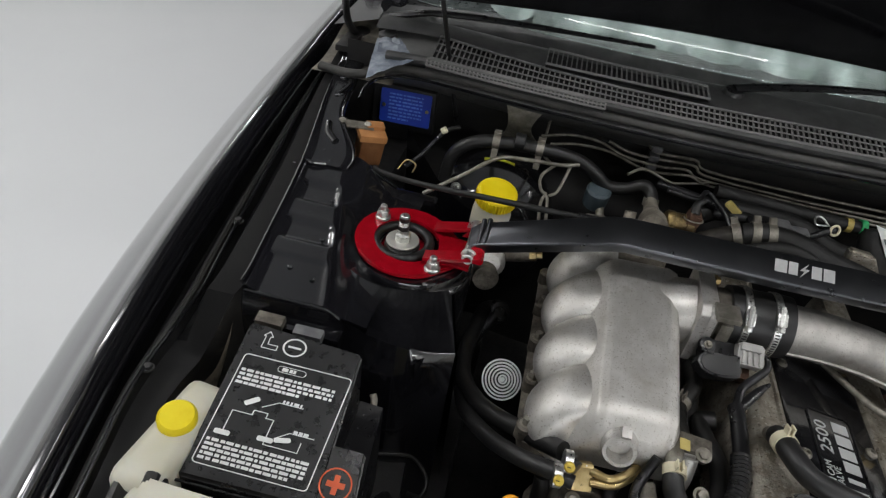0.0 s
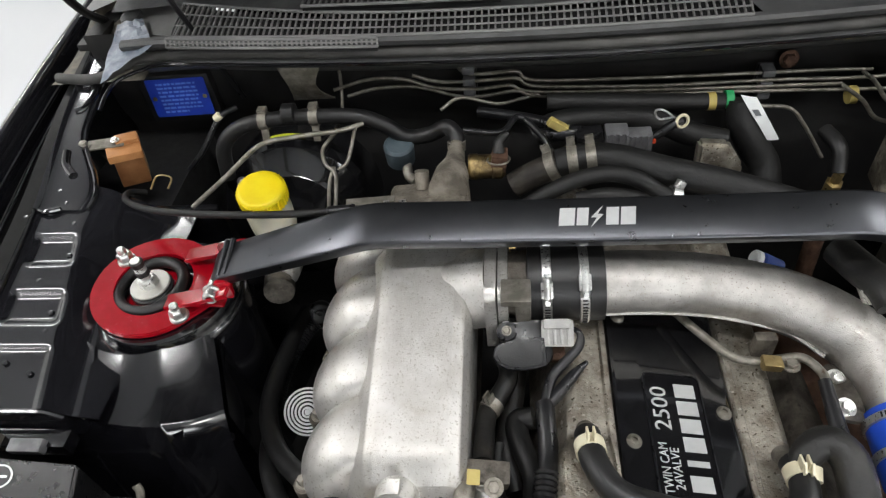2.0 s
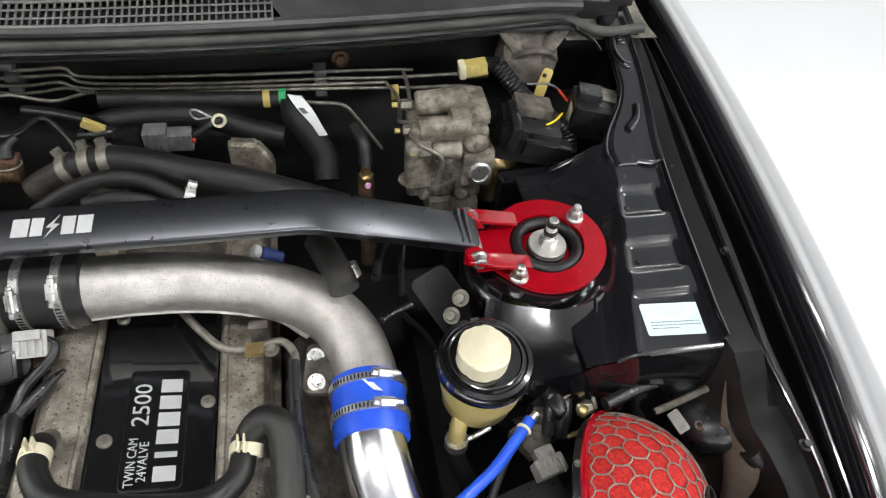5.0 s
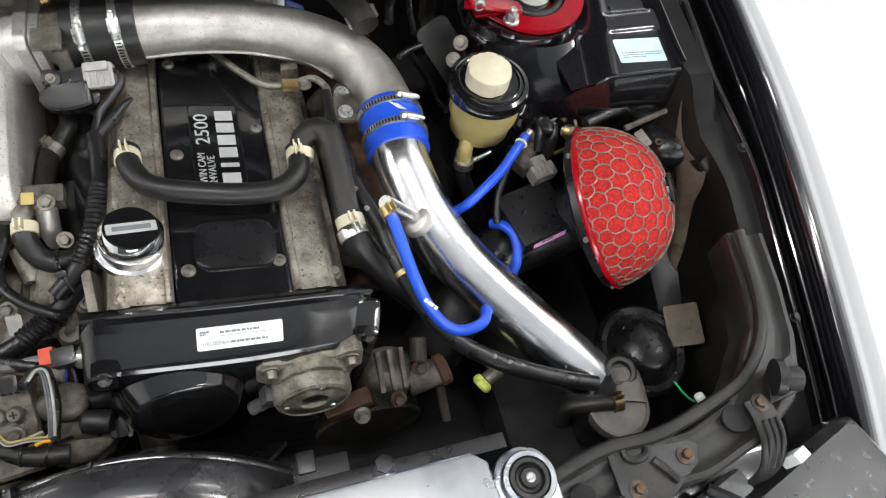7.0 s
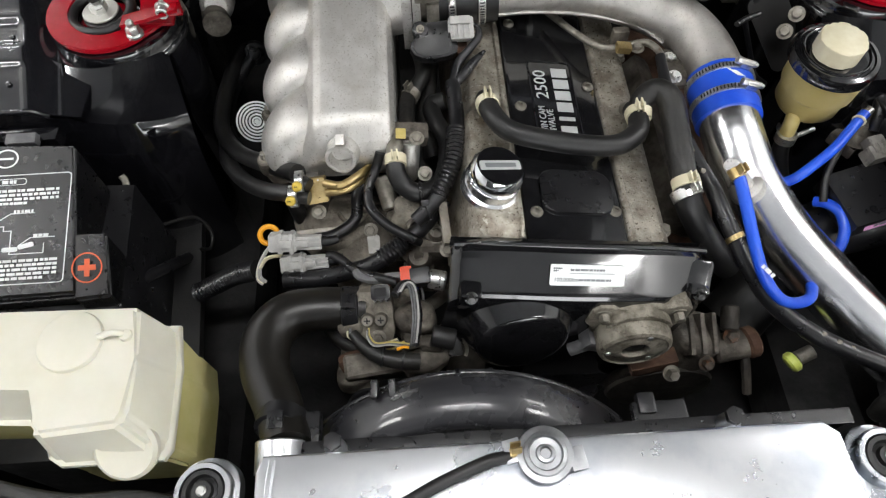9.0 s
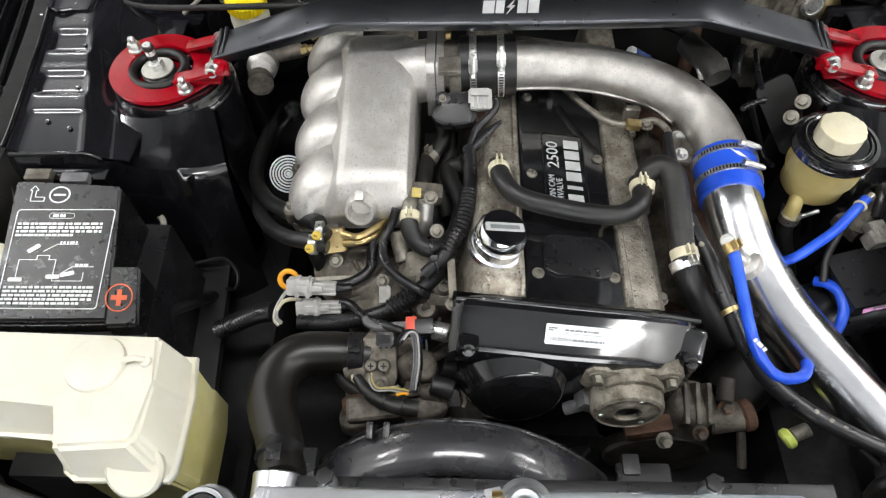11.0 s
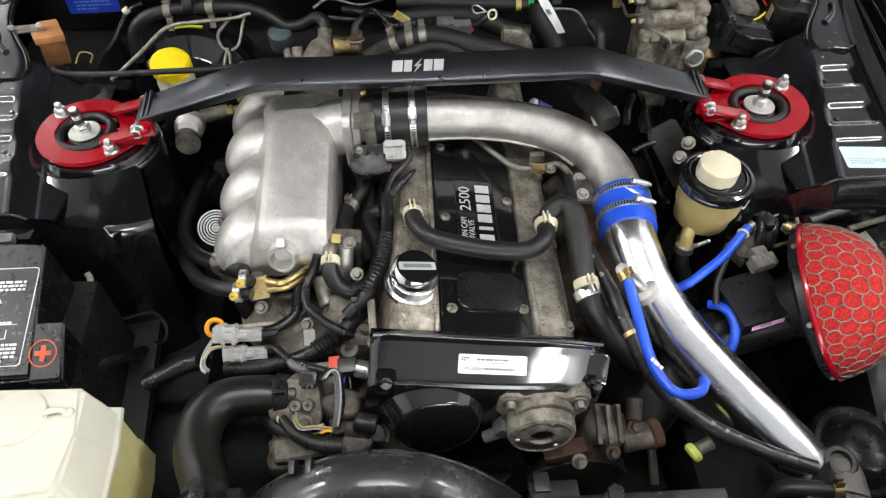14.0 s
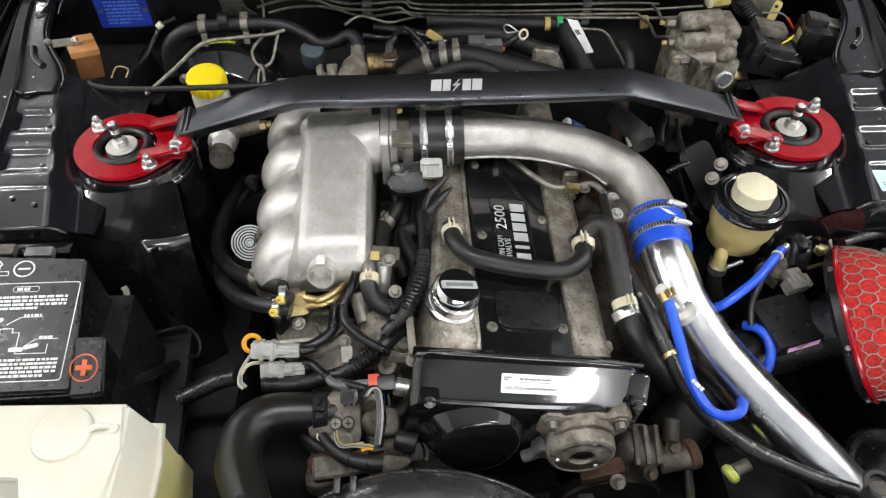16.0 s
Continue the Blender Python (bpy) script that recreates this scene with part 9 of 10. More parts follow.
for a_ in ([(-0.227, -0.256, 0.800), (-0.206, -0.263, 0.803), (-0.185, -0.247, 0.800), (-0.171, -0.225, 0.790)], [(-0.226, -0.265, 0.792), (-0.202, -0.264, 0.795), (-0.185, -0.249, 0.790), (-0.165, -0.223, 0.780)]):
    part("pipe", tube(B(), a_, 0.0050, 12), BRASS, fr, "yellow zinc pipe")
for a_, b_ in (([(-0.260, -0.257, 0.806)][0], [(-0.244, -0.263, 0.806)][0]), ([(-0.269, -0.270, 0.796)][0], [(-0.245, -0.274, 0.796)][0])):
    ax_ = Vector((1, 0.05, 0))
    part("clamp_band", lathe(B(), a_, ax_, [(0.0125, 0), (0.0138, 0.0006), (0.0138, 0.0094), (0.0125, 0.010)], 26), STEEL, fr, "bright metal clamp band")
    part("clamp_ear", box(B(), Vector(a_) + Vector((0.005, -0.013, 0.010)), (0.010, 0.010, 0.006), (50, 0, 0), bev=0.001), STEEL, fr)
    sq = Vector(a_) + Vector((0.005, -0.0155, 0.013))
    scr = part("clamp_screw", lathe(B(), sq, (0, -0.7, 0.72), [(0.0062, 0), (0.0060, 0.0025), (0.0045, 0.004), (0, 0.0042)], 18), YELLOWMARK, fr, "yellow-marked cross-head screw")
    part("screw_cross", bars(B(), Matrix.Translation(sq) @ basis((0, -0.7, 0.72)) @ pose(0, 0, 0.0040), 0.006, 0.0016, 1, 0.8, 3), DARK, scr)
    part("stub", cyl(B(), Vector(a_) + Vector((0.008, 0, 0)), Vector(b_), 0.0085, 14), RUBBER, fr)
hose("fuel_hose", [(-0.274, -0.248, 0.760), (-0.272, -0.253, 0.740), (-0.270, -0.249, 0.700), (-0.262, -0.253, 0.660)], 0.010, RUBBER, "black rubber fuel hose going down", seg=12)

# lower manifold castings and brackets that fill the side of the engine
lmn = thing("lower_manifold", (-0.17, -0.25, 0.62), "grimy aluminium lower intake castings", "engine part")
part("casting", nodule(B(), [(-0.220, -0.252, 0.690)][0], 0.052, (1.15, 0.9, 0.9), (20, 10, 10), 0.10, 3), DUSTCAST, lmn, "smooth dusty casting", 80)
part("casting", nodule(B(), [(-0.192, -0.298, 0.680)][0], 0.045, (1.1, 0.9, 1.0), (0, 10, 20), 0.12, 5), DUSTCAST, lmn, "", 80)
part("casting", nodule(B(), [(-0.129, -0.275, 0.755)][0], 0.020, (1.0, 0.9, 0.9), (0, 0, 20), 0.18, 7), DUSTCAST, lmn, "", 80)
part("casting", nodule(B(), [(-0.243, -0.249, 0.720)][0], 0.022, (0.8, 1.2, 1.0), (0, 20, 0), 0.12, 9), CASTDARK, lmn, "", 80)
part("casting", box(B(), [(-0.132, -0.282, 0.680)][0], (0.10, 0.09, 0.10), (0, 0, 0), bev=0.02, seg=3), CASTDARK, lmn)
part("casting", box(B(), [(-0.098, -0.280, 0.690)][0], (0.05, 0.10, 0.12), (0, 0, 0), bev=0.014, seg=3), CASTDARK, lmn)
part("casting_fold", tube(B(), [(-0.219, -0.261, 0.742), (-0.210, -0.276, 0.744), (-0.195, -0.278, 0.742), (-0.184, -0.263, 0.735)], 0.003, 8), DUSTCAST, lmn)
part("flat_stay", box(B(), [(-0.085, -0.308, 0.765)][0], (0.010, 0.050, 0.060), (20, 0, 4), bev=0.002), DUSTCAST, lmn, "flat dusty stay")
for q_, r_, h_ in (([(-0.120, -0.331, 0.745)][0], 0.016, 0.05), ([(-0.123, -0.305, 0.770)][0], 0.012, 0.04), ([(-0.096, -0.314, 0.765)][0], 0.011, 0.03), ([(-0.145, -0.289, 0.760)][0], 0.010, 0.04)):
    qv = Vector(q_)
    sn = part("sensor", lathe(B(), qv - Vector((0, -0.01, h_)), (0.02, -0.25, 1), [(r_ * 1.25, 0), (r_ * 1.25, h_ * 0.4), (r_, h_ * 0.45), (r_, h_ * 0.85), (r_ * 0.75, h_), (r_ * 0.4, h_), (r_ * 0.35, h_ * 0.9), (0, h_ * 0.9)], 22), CASTDARK, lmn)
    part("sensor_hex", lathe(B(), qv - Vector((0, -0.006, h_ * 0.6)), (0.02, -0.25, 1), [(r_ * 1.15, 0), (r_ * 1.15, h_ * 0.2), (0, h_ * 0.2)], 6), STEELOLD, sn)
for q_ in ([(-0.239, -0.274, 0.765)][0], [(-0.084, -0.336, 0.760)][0], [(-0.105, -0.251, 0.800)][0]):
    part("bolt", hexbolt(B(), q_, (0, -0.5, 0.85), 0.006, 0.006), STEELOLD, lmn, "dull bolt")
part("label_patch", prism(B(), [(-0.008, -0.012), (-0.002, -0.013), (0.006, -0.010), (0.008, -0.002), (0.009, 0.006), (0.004, 0.012), (0.001, 0.008), (-0.006, 0.009)], 0, 0.001, Matrix.Translation([(-0.174, -0.313, 0.748)][0]) @ basis((0.1, -0.6, 0.78))), PALEDUST, lmn, "scuffed pale patch")
part("loose_stay", box(B(), [(-0.250, -0.288, 0.735)][0], (0.075, 0.014, 0.006), (30, 4, 6), bev=0.002), STEELOLD, lmn, "dull flat stay")

pcv = thing("purge_valve", (-0.15, -0.22, 0.80), "grey cast valve with a yellow label", "valve")
c = Vector([(-0.126, -0.206, 0.822)][0])
part("body", box(B(), c, (0.055, 0.022, 0.022), (10, 8, 0), bev=0.004), CASTDARK, pcv, "dull cast body")
part("label", prism(B(), rounded(0.012, 0.014, 0.001), 0, 0.0006, Matrix.Translation(Vector([(-0.131, -0.215, 0.834)][0])) @ pose(0, 0, 0, 10, 8, 0)), DULLYELLOW, pcv, "yellow label")
part("elbow", tube(B(), [(-0.120, -0.215, 0.815), (-0.121, -0.222, 0.805), (-0.123, -0.230, 0.790), (-0.125, -0.229, 0.770)], 0.011, 14), CAST, pcv, "bright cast elbow")
part("spigot", tube(B(), [(-0.138, -0.212, 0.822), (-0.140, -0.228, 0.822), (-0.140, -0.237, 0.818)], 0.010, 12), STEELOLD, pcv)
part("screw", hexbolt(B(), [(-0.112, -0.225, 0.835)][0], (0, -0.3, 1), 0.006, 0.004), STEELOLD, pcv)
part("cover", box(B(), [(-0.133, -0.210, 0.810)][0], (0.04, 0.012, 0.03), (10, 0, 0), bev=0.003), CAST, pcv)
uh = hose("vacuum_hose", [(-0.140, -0.239, 0.818), (-0.139, -0.255, 0.810), (-0.131, -0.267, 0.800), (-0.115, -0.275, 0.795), (-0.094, -0.266, 0.790), (-0.080, -0.242, 0.790), (-0.075, -0.196, 0.790), (-0.089, -0.157, 0.790), (-0.091, -0.134, 0.790), (-0.074, -0.132, 0.795)], 0.0118, RUBBER, "black rubber vacuum hose in a U bend", seg=14)
spring_clip(uh, [(-0.139, -0.242, 0.817)][0], (0, -1, -0.2), 0.012, CREAMCAP)
h2 = hose("breather_pipe", [(-0.104, -0.056, 0.810), (-0.100, -0.089, 0.805), (-0.112, -0.113, 0.800), (-0.122, -0.131, 0.800), (-0.124, -0.163, 0.805), (-0.124, -0.190, 0.810)], 0.0105, RUBBERDUSTY, "dusty black breather pipe", seg=12)
spring_clip(h2, [(-0.118, -0.123, 0.800)][0], (-0.5, -0.8, 0), 0.0108, STEELOLD)
hose("coolant_pipe", [(-0.091, -0.057, 0.780), (-0.096, -0.096, 0.770), (-0.103, -0.146, 0.760), (-0.093, -0.193, 0.750)], 0.012, RUBBERDUSTY, "dusty black pipe between manifold and head", seg=12)
hose("coolant_pipe", [(-0.111, -0.145, 0.760), (-0.115, -0.181, 0.750), (-0.110, -0.208, 0.730)], 0.013, RUBBERDUSTY, "dusty black pipe between manifold and head", seg=12)
lm1 = hose("engine_loom", [(-0.064, -0.137, 0.832), (-0.063, -0.153, 0.831), (-0.062, -0.185, 0.825), (-0.065, -0.219, 0.822), (-0.075, -0.258, 0.815), (-0.092, -0.288, 0.800), (-0.119, -0.309, 0.785)], 0.0095, PLASTIC, "black taped and corrugated engine wiring loom", "wiring", 12)
part("corrugated_sleeve", tube(B(), [(-0.064, -0.205, 0.823), (-0.068, -0.238, 0.820), (-0.077, -0.263, 0.812), (-0.091, -0.285, 0.800)], 0.0108, 12, rings=0.0052, depth=0.0010), PLASTIC, lm1)
part("branch", tube(B(), [(-0.020, -0.095, 0.842), (-0.033, -0.108, 0.840), (-0.048, -0.125, 0.836), (-0.063, -0.142, 0.831)], (0.0022, 0.0058, 0.0066, 0.0060), 12), PLASTIC, lm1)
part("branch", tube(B(), [(-0.035, -0.070, 0.866), (-0.027, -0.075, 0.862), (-0.028, -0.086, 0.856), (-0.041, -0.098, 0.848), (-0.056, -0.113, 0.840), (-0.064, -0.141, 0.832)], (0.0022, 0.0045, 0.0052, 0.0055, 0.0052, 0.006), 12), PLASTIC, lm1)
hose("sensor_lead", [(-0.157, -0.230, 0.820), (-0.165, -0.240, 0.800), (-0.175, -0.261, 0.790), (-0.173, -0.286, 0.785), (-0.153, -0.309, 0.780), (-0.127, -0.325, 0.775), (-0.116, -0.326, 0.765)], 0.0060, PLASTIC, "black taped sensor lead", seg=10)
hose("sensor_lead", [(-0.175, -0.216, 0.770), (-0.193, -0.243, 0.755), (-0.197, -0.275, 0.745), (-0.223, -0.295, 0.742), (-0.246, -0.301, 0.745)], 0.0075, PLASTIC, "black taped sensor lead", seg=10)
l3 = hose("lower_loom", [(-0.084, -0.274, 0.775), (-0.114, -0.307, 0.765), (-0.145, -0.326, 0.755), (-0.171, -0.340, 0.745), (-0.206, -0.345, 0.735), (-0.248, -0.349, 0.730), (-0.286, -0.347, 0.730)], 0.0105, PLASTIC, "black taped lower wiring loom", "wiring", 12)
part("corrugated_sleeve", tube(B(), [(-0.133, -0.321, 0.760), (-0.148, -0.329, 0.755), (-0.163, -0.337, 0.750)], 0.0118, 12, rings=0.005, depth=0.001), PLASTIC, l3)
hose("lower_loom", [(-0.144, -0.376, 0.760), (-0.175, -0.363, 0.755), (-0.197, -0.348, 0.745), (-0.219, -0.326, 0.740), (-0.233, -0.323, 0.740)], 0.006, PLASTIC, "black taped lower wiring loom", "wiring")
hose("corrugated_hose", [(-0.322, -0.326, 0.720), (-0.354, -0.319, 0.700), (-0.384, -0.319, 0.680), (-0.418, -0.322, 0.660)], 0.0125, PLASTIC, "black corrugated wiring sleeve", "wiring", 12, rings=0.006, depth=0.0012)
cn = thing("engine_plugs", [(-0.272, -0.300, 0.740)][0], "pair of grey wiring plugs with cream wires", "connector")
for (cx_, cy_, cz_), an, sc in (([(-0.267, -0.310, 0.755)][0], -6, 1.0), ([(-0.258, -0.330, 0.738)][0], -2, 0.92)):
    CMx = Matrix.Translation((cx_, cy_, cz_)) @ basis((0.05, -0.72, 0.69)) @ pose(0, 0, 0, 0, 0, an) @ Matrix.Scale(sc, 4)
    pb = part("socket", prism(B(), rounded(0.034, 0.022, 0.003, 4, -0.017, 0), -0.012, 0.006, CMx, 0.0015), GREYPLASTIC, cn, "light grey socket")
    for x0, w0, h0, z0 in ((-0.020, 0.006, 0.026, 0.008), (-0.006, 0.005, 0.026, 0.009), (-0.013, 0.016, 0.010, 0.0105)):
        part("collar", prism(B(), rounded(w0, h0, 0.0015, 3, x0, 0), -0.012, z0, CMx, 0.001), GREYPLASTIC, pb)
    pl = part("plug", prism(B(), rounded(0.032, 0.017, 0.002, 4, 0.014, -0.001), -0.010, 0.003, CMx, 0.0015), GREYPLASTIC, cn, "light grey plug")
    for y0 in (-0.007, -0.001, 0.005):
        part("rib", prism(B(), rounded(0.022, 0.0025, 0.0008, 2, 0.019, y0), 0.003, 0.0045, CMx, 0.0005), GREYPLASTIC, pl)
    part("latch", prism(B(), rounded(0.014, 0.008, 0.001, 3, 0.006, 0), 0.003, 0.008, CMx, 0.001), GREYPLASTIC, pl)
    part("boot", tube(B(), [CMx @ Vector((0.030, 0, -0.003)), CMx @ Vector((0.040, 0, -0.004)), CMx @ Vector((0.050, 0.002, -0.006))], (0.007, 0.006, 0.005), 10), PLASTIC, cn)
part("orange_ring", torus(B(), [(-0.304, -0.293, 0.748)][0], (0.1, -0.6, 0.8), 0.011, 0.0035, 24, 8), ORANGE, cn, "orange plastic ring")
for k in range(5):
    part("wire", tube(B(), [Vector(v) + Vector((0.0012 * k, 0.001 * k, 0.0015 * (k % 3))) for v in [(-0.292, -0.300, 0.745), (-0.306, -0.312, 0.745), (-0.318, -0.328, 0.735), (-0.321, -0.342, 0.725), (-0.314, -0.349, 0.722)]], 0.0014, 6), CREAMCAP if k % 2 else GREYPLASTIC, cn)
for k in range(3):
    part("wire", tube(B(), [Vector(v) + Vector((0, 0.0, 0.002 * k)) for v in [(-0.275, -0.325, 0.735), (-0.290, -0.319, 0.738), (-0.307, -0.322, 0.738), (-0.317, -0.332, 0.730)]], 0.0014, 6), CREAMCAP, cn)
# castings, stubs and pipes below the looms
bb = thing("water_manifold", (-0.13, -0.29, 0.72), "grimy beige cast water manifold with bolts and stubs", "engine part")
part("body", nodule(B(), (-0.130, -0.283, 0.748), 0.024, (1.1, 0.9, 0.9), (10, 20, 0), 0.12, 31), CASTPALE, bb, "pale dusty casting", 80)
part("plug", lathe(B(), (-0.127, -0.320, 0.738), (0.05, -0.75, 0.66), [(0.019, -0.02), (0.019, 0), (0.016, 0.003), (0.014, 0.010), (0.008, 0.0115), (0, 0.010)], 28), CASTDARK, bb, "round grimy plug")
part("plug_collar", lathe(B(), (-0.127, -0.309, 0.748), (0.05, -0.75, 0.66), [(0.022, -0.012), (0.0225, 0), (0.0205, 0.003), (0.015, 0.004)], 28), CASTDARK, bb)
part("stub", cyl(B(), (-0.160, -0.236, 0.778), (-0.149, -0.272, 0.758), 0.0115, 18, 0.002), STEELOLD, bb, "dull pipe stub")
part("bracket", box(B(), (-0.103, -0.305, 0.750), (0.022, 0.030, 0.006), (42, 0, 8), bev=0.002), DUSTCAST, bb)
part("bolt", hexbolt(B(), (-0.103, -0.309, 0.753), (0, -0.7, 0.7), 0.0065, 0.007), STEELOLD, bb)
part("bolt", hexbolt(B(), (-0.176, -0.300, 0.757), (0, -0.6, 0.8), 0.0058, 0.007), STEELOLD, bb)
hose("bypass_pipe", [(-0.080, -0.362, 0.712), (-0.100, -0.374, 0.700), (-0.118, -0.381, 0.692), (-0.140, -0.392, 0.678)], 0.0085, CASTDARK, "grimy metal bypass pipe behind the water outlet", "pipe", 14)
hose("drain_pipe", [(-0.076, -0.405, 0.700), (-0.092, -0.412, 0.692), (-0.112, -0.417, 0.682), (-0.142, -0.428, 0.668)], 0.0095, DUSTCAST, "dusty beige pipe under the water outlet", "pipe", 14)
hose("lower_hose", [(-0.232, -0.404, 0.716), (-0.214, -0.424, 0.708), (-0.192, -0.434, 0.702), (-0.164, -0.442, 0.694), (-0.132, -0.446, 0.684)], 0.0105, RUBBERDUSTY, "dusty black hose under the water outlet", "hose", 14)
for k, (m_, pts) in enumerate(((BLUEPLATE, [(-0.121, -0.372, 0.750), (-0.124, -0.388, 0.742), (-0.132, -0.398, 0.728), (-0.138, -0.404, 0.708)]),
                               (CREAMCAP, [(-0.203, -0.424, 0.748), (-0.204, -0.433, 0.742), (-0.190, -0.440, 0.738), (-0.166, -0.441, 0.736), (-0.148, -0.437, 0.735)]),
                               (DARKGREY, [(-0.201, -0.426, 0.750), (-0.200, -0.436, 0.744), (-0.186, -0.443, 0.740), (-0.164, -0.444, 0.738), (-0.146, -0.440, 0.737)]),
                               (DULLYELLOW, [(-0.182, -0.446, 0.736), (-0.168, -0.449, 0.734), (-0.152, -0.447, 0.734), (-0.140, -0.440, 0.735)]),
                               (DARKGREY, [(-0.118, -0.372, 0.750), (-0.116, -0.388, 0.736), (-0.122, -0.400, 0.720), (-0.124, -0.410, 0.700)]))):
    hose("thin_wire", pts, 0.0016, m_, ("blue", "pale", "dark grey", "dull yellow", "dark grey")[k] + " thin wire looped by the water outlet", "wire", 6)
bx_ = thing("wiring_block", (-0.088, -0.440, 0.70), "small black plastic wiring block beside the belt cover", "connector")
blk_ = part("body", box(B(), (-0.090, -0.438, 0.702), (0.032, 0.022, 0.024), (25, 0, 6), bev=0.003), PLASTIC, bx_)
part("latch", box(B(), (-0.090, -0.448, 0.711), (0.014, 0.008, 0.006), (25, 0, 6), bev=0.0012), PLASTIC, blk_)
rc = thing("red_plug", [(-0.123, -0.367, 0.760)][0], "red and black wiring plug on a steel sensor", "connector")
part("red_end", box(B(), [(-0.134, -0.368, 0.762)][0], (0.014, 0.018, 0.018), (15, 0, 4), bev=0.002), REDLABEL, rc, "orange-red plug end")
part("plug", box(B(), [(-0.118, -0.371, 0.760)][0], (0.024, 0.020, 0.022), (15, 0, 4), bev=0.003), PLASTIC, rc)
part("sensor", cyl(B(), [(-0.108, -0.372, 0.758)][0], [(-0.088, -0.376, 0.755)][0], 0.012, 20, 0.002), STEEL, rc, "zinc sensor body")
part("lead", tube(B(), [(-0.138, -0.369, 0.762), (-0.156, -0.367, 0.757), (-0.174, -0.368, 0.755), (-0.189, -0.361, 0.752), (-0.195, -0.353, 0.750)], 0.0055, 8), DARKGREY, rc)
part("lead", tube(B(), [(-0.146, -0.408, 0.792), (-0.137, -0.395, 0.790), (-0.127, -0.396, 0.788), (-0.123, -0.413, 0.782), (-0.122, -0.431, 0.775), (-0.128, -0.456, 0.760)], 0.0052, 10), PLASTIC, rc)
for k, m_ in enumerate((DARKGREY, DARKGREY, GREYPLASTIC)):
    part("wire", tube(B(), [Vector(v) + Vector((0.003 * k - 0.003, 0, 0.0015 * k)) for v in [(-0.142, -0.407, 0.795), (-0.135, -0.396, 0.794), (-0.127, -0.399, 0.793), (-0.124, -0.416, 0.788), (-0.124, -0.434, 0.780), (-0.128, -0.456, 0.765)]], 0.0013, 6), m_, rc)
for k, m_ in enumerate((GREYPLASTIC, DARKGREY, DULLYELLOW)):
    part("wire", tube(B(), [Vector(v) + Vector((0.0012 * k, 0.0012 * k, 0.001 * k)) for v in [(-0.180, -0.437, 0.765), (-0.180, -0.443, 0.758), (-0.173, -0.451, 0.754), (-0.155, -0.451, 0.754), (-0.134, -0.454, 0.752)]], 0.0011, 6), m_, rc)
part("wire_end", tube(B(), [(-0.148, -0.456, 0.752), (-0.141, -0.454, 0.753), (-0.134, -0.455, 0.753)], 0.0018, 6), ORANGE, rc, "orange wire end")
part("lead", tube(B(), [(-0.199, -0.430, 0.745), (-0.186, -0.446, 0.742), (-0.169, -0.457, 0.738), (-0.148, -0.463, 0.735), (-0.124, -0.464, 0.730)], (0.006, 0.008, 0.0095, 0.010, 0.010), 12), RUBBERDUSTY, rc)
for q_ in ([(-0.165, -0.458, 0.737)][0], [(-0.142, -0.463, 0.734)][0]):
    part("tape_band", torus(B(), q_, (1, -0.2, -0.1), 0.0100, 0.0016, 20, 6), PLASTIC, rc)
br = thing("engine_bracket", [(-0.202, -0.432, 0.690)][0], "grimy rusty brackets and pipes below the water outlet", "bracket")
part("pipe", tube(B(), [(-0.216, -0.451, 0.700), (-0.201, -0.448, 0.705), (-0.176, -0.446, 0.705), (-0.148, -0.443, 0.700)], 0.012, 14), RUST, br, "rusty pipe")
part("pipe", tube(B(), [(-0.214, -0.417, 0.710), (-0.210, -0.432, 0.700), (-0.217, -0.450, 0.680)], 0.009, 12), CASTDARK, br)
part("plate", box(B(), [(-0.156, -0.449, 0.690)][0], (0.12, 0.03, 0.05), (10, 5, 8), bev=0.008, seg=3), CASTDARK, br)
part("plate", nodule(B(), [(-0.119, -0.448, 0.700)][0], 0.026, (1.2, 0.8, 0.9), (0, 0, 0), 0.15, 11), CASTDARK, br, "", 80)
part("plate", nodule(B(), [(-0.201, -0.458, 0.680)][0], 0.022, (1.2, 0.8, 0.9), (0, 0, 0), 0.15, 12), CASTDARK, br, "", 80)
part("spring_tab", tube(B(), [(-0.072, -0.438, 0.730), (-0.068, -0.448, 0.720), (-0.070, -0.455, 0.715)], 0.0022, 6), STEELOLD, br)
part("bolt", hexbolt(B(), [(-0.169, -0.438, 0.745)][0], (0, -0.6, 0.8), 0.006, 0.006), STEELOLD, br)
tie = thing("cable_tie", [(-0.110, -0.284, 0.800)][0], "black plastic cable tie round the vacuum hose", "cable tie")
part("band", torus(B(), [(-0.110, -0.278, 0.797)][0], (0.9, 0.1, 0.1), 0.0128, 0.0022, 24, 6), PLASTIC, tie)
part("head", box(B(), [(-0.107, -0.296, 0.803)][0], (0.009, 0.007, 0.008), (30, 0, 10), bev=0.001), PLASTIC, tie)
part("tail", tube(B(), [(-0.106, -0.298, 0.803), (-0.103, -0.306, 0.798), (-0.100, -0.311, 0.790)], 0.0018, 6), PLASTIC, tie)
vk = thing("vacuum_valve", (-0.365, 0.07, 0.68), "round black vacuum valve beside the manifold", "valve")
part("body", lathe(B(), (-0.366, 0.078, 0.700), (0.25, -0.75, 0.6), [(0.017, -0.02), (0.019, -0.004), (0.019, 0.006), (0.016, 0.010), (0.010, 0.011), (0.009, 0.016), (0, 0.017)], 28), PLASTIC, vk)
part("lead", tube(B(), [(-0.372, 0.062, 0.70), (-0.384, 0.03, 0.70), (-0.398, -0.01, 0.69), (-0.404, -0.06, 0.68)], 0.0085, 10, rings=0.004, depth=0.0012), PLASTIC, vk, "rough taped lead")
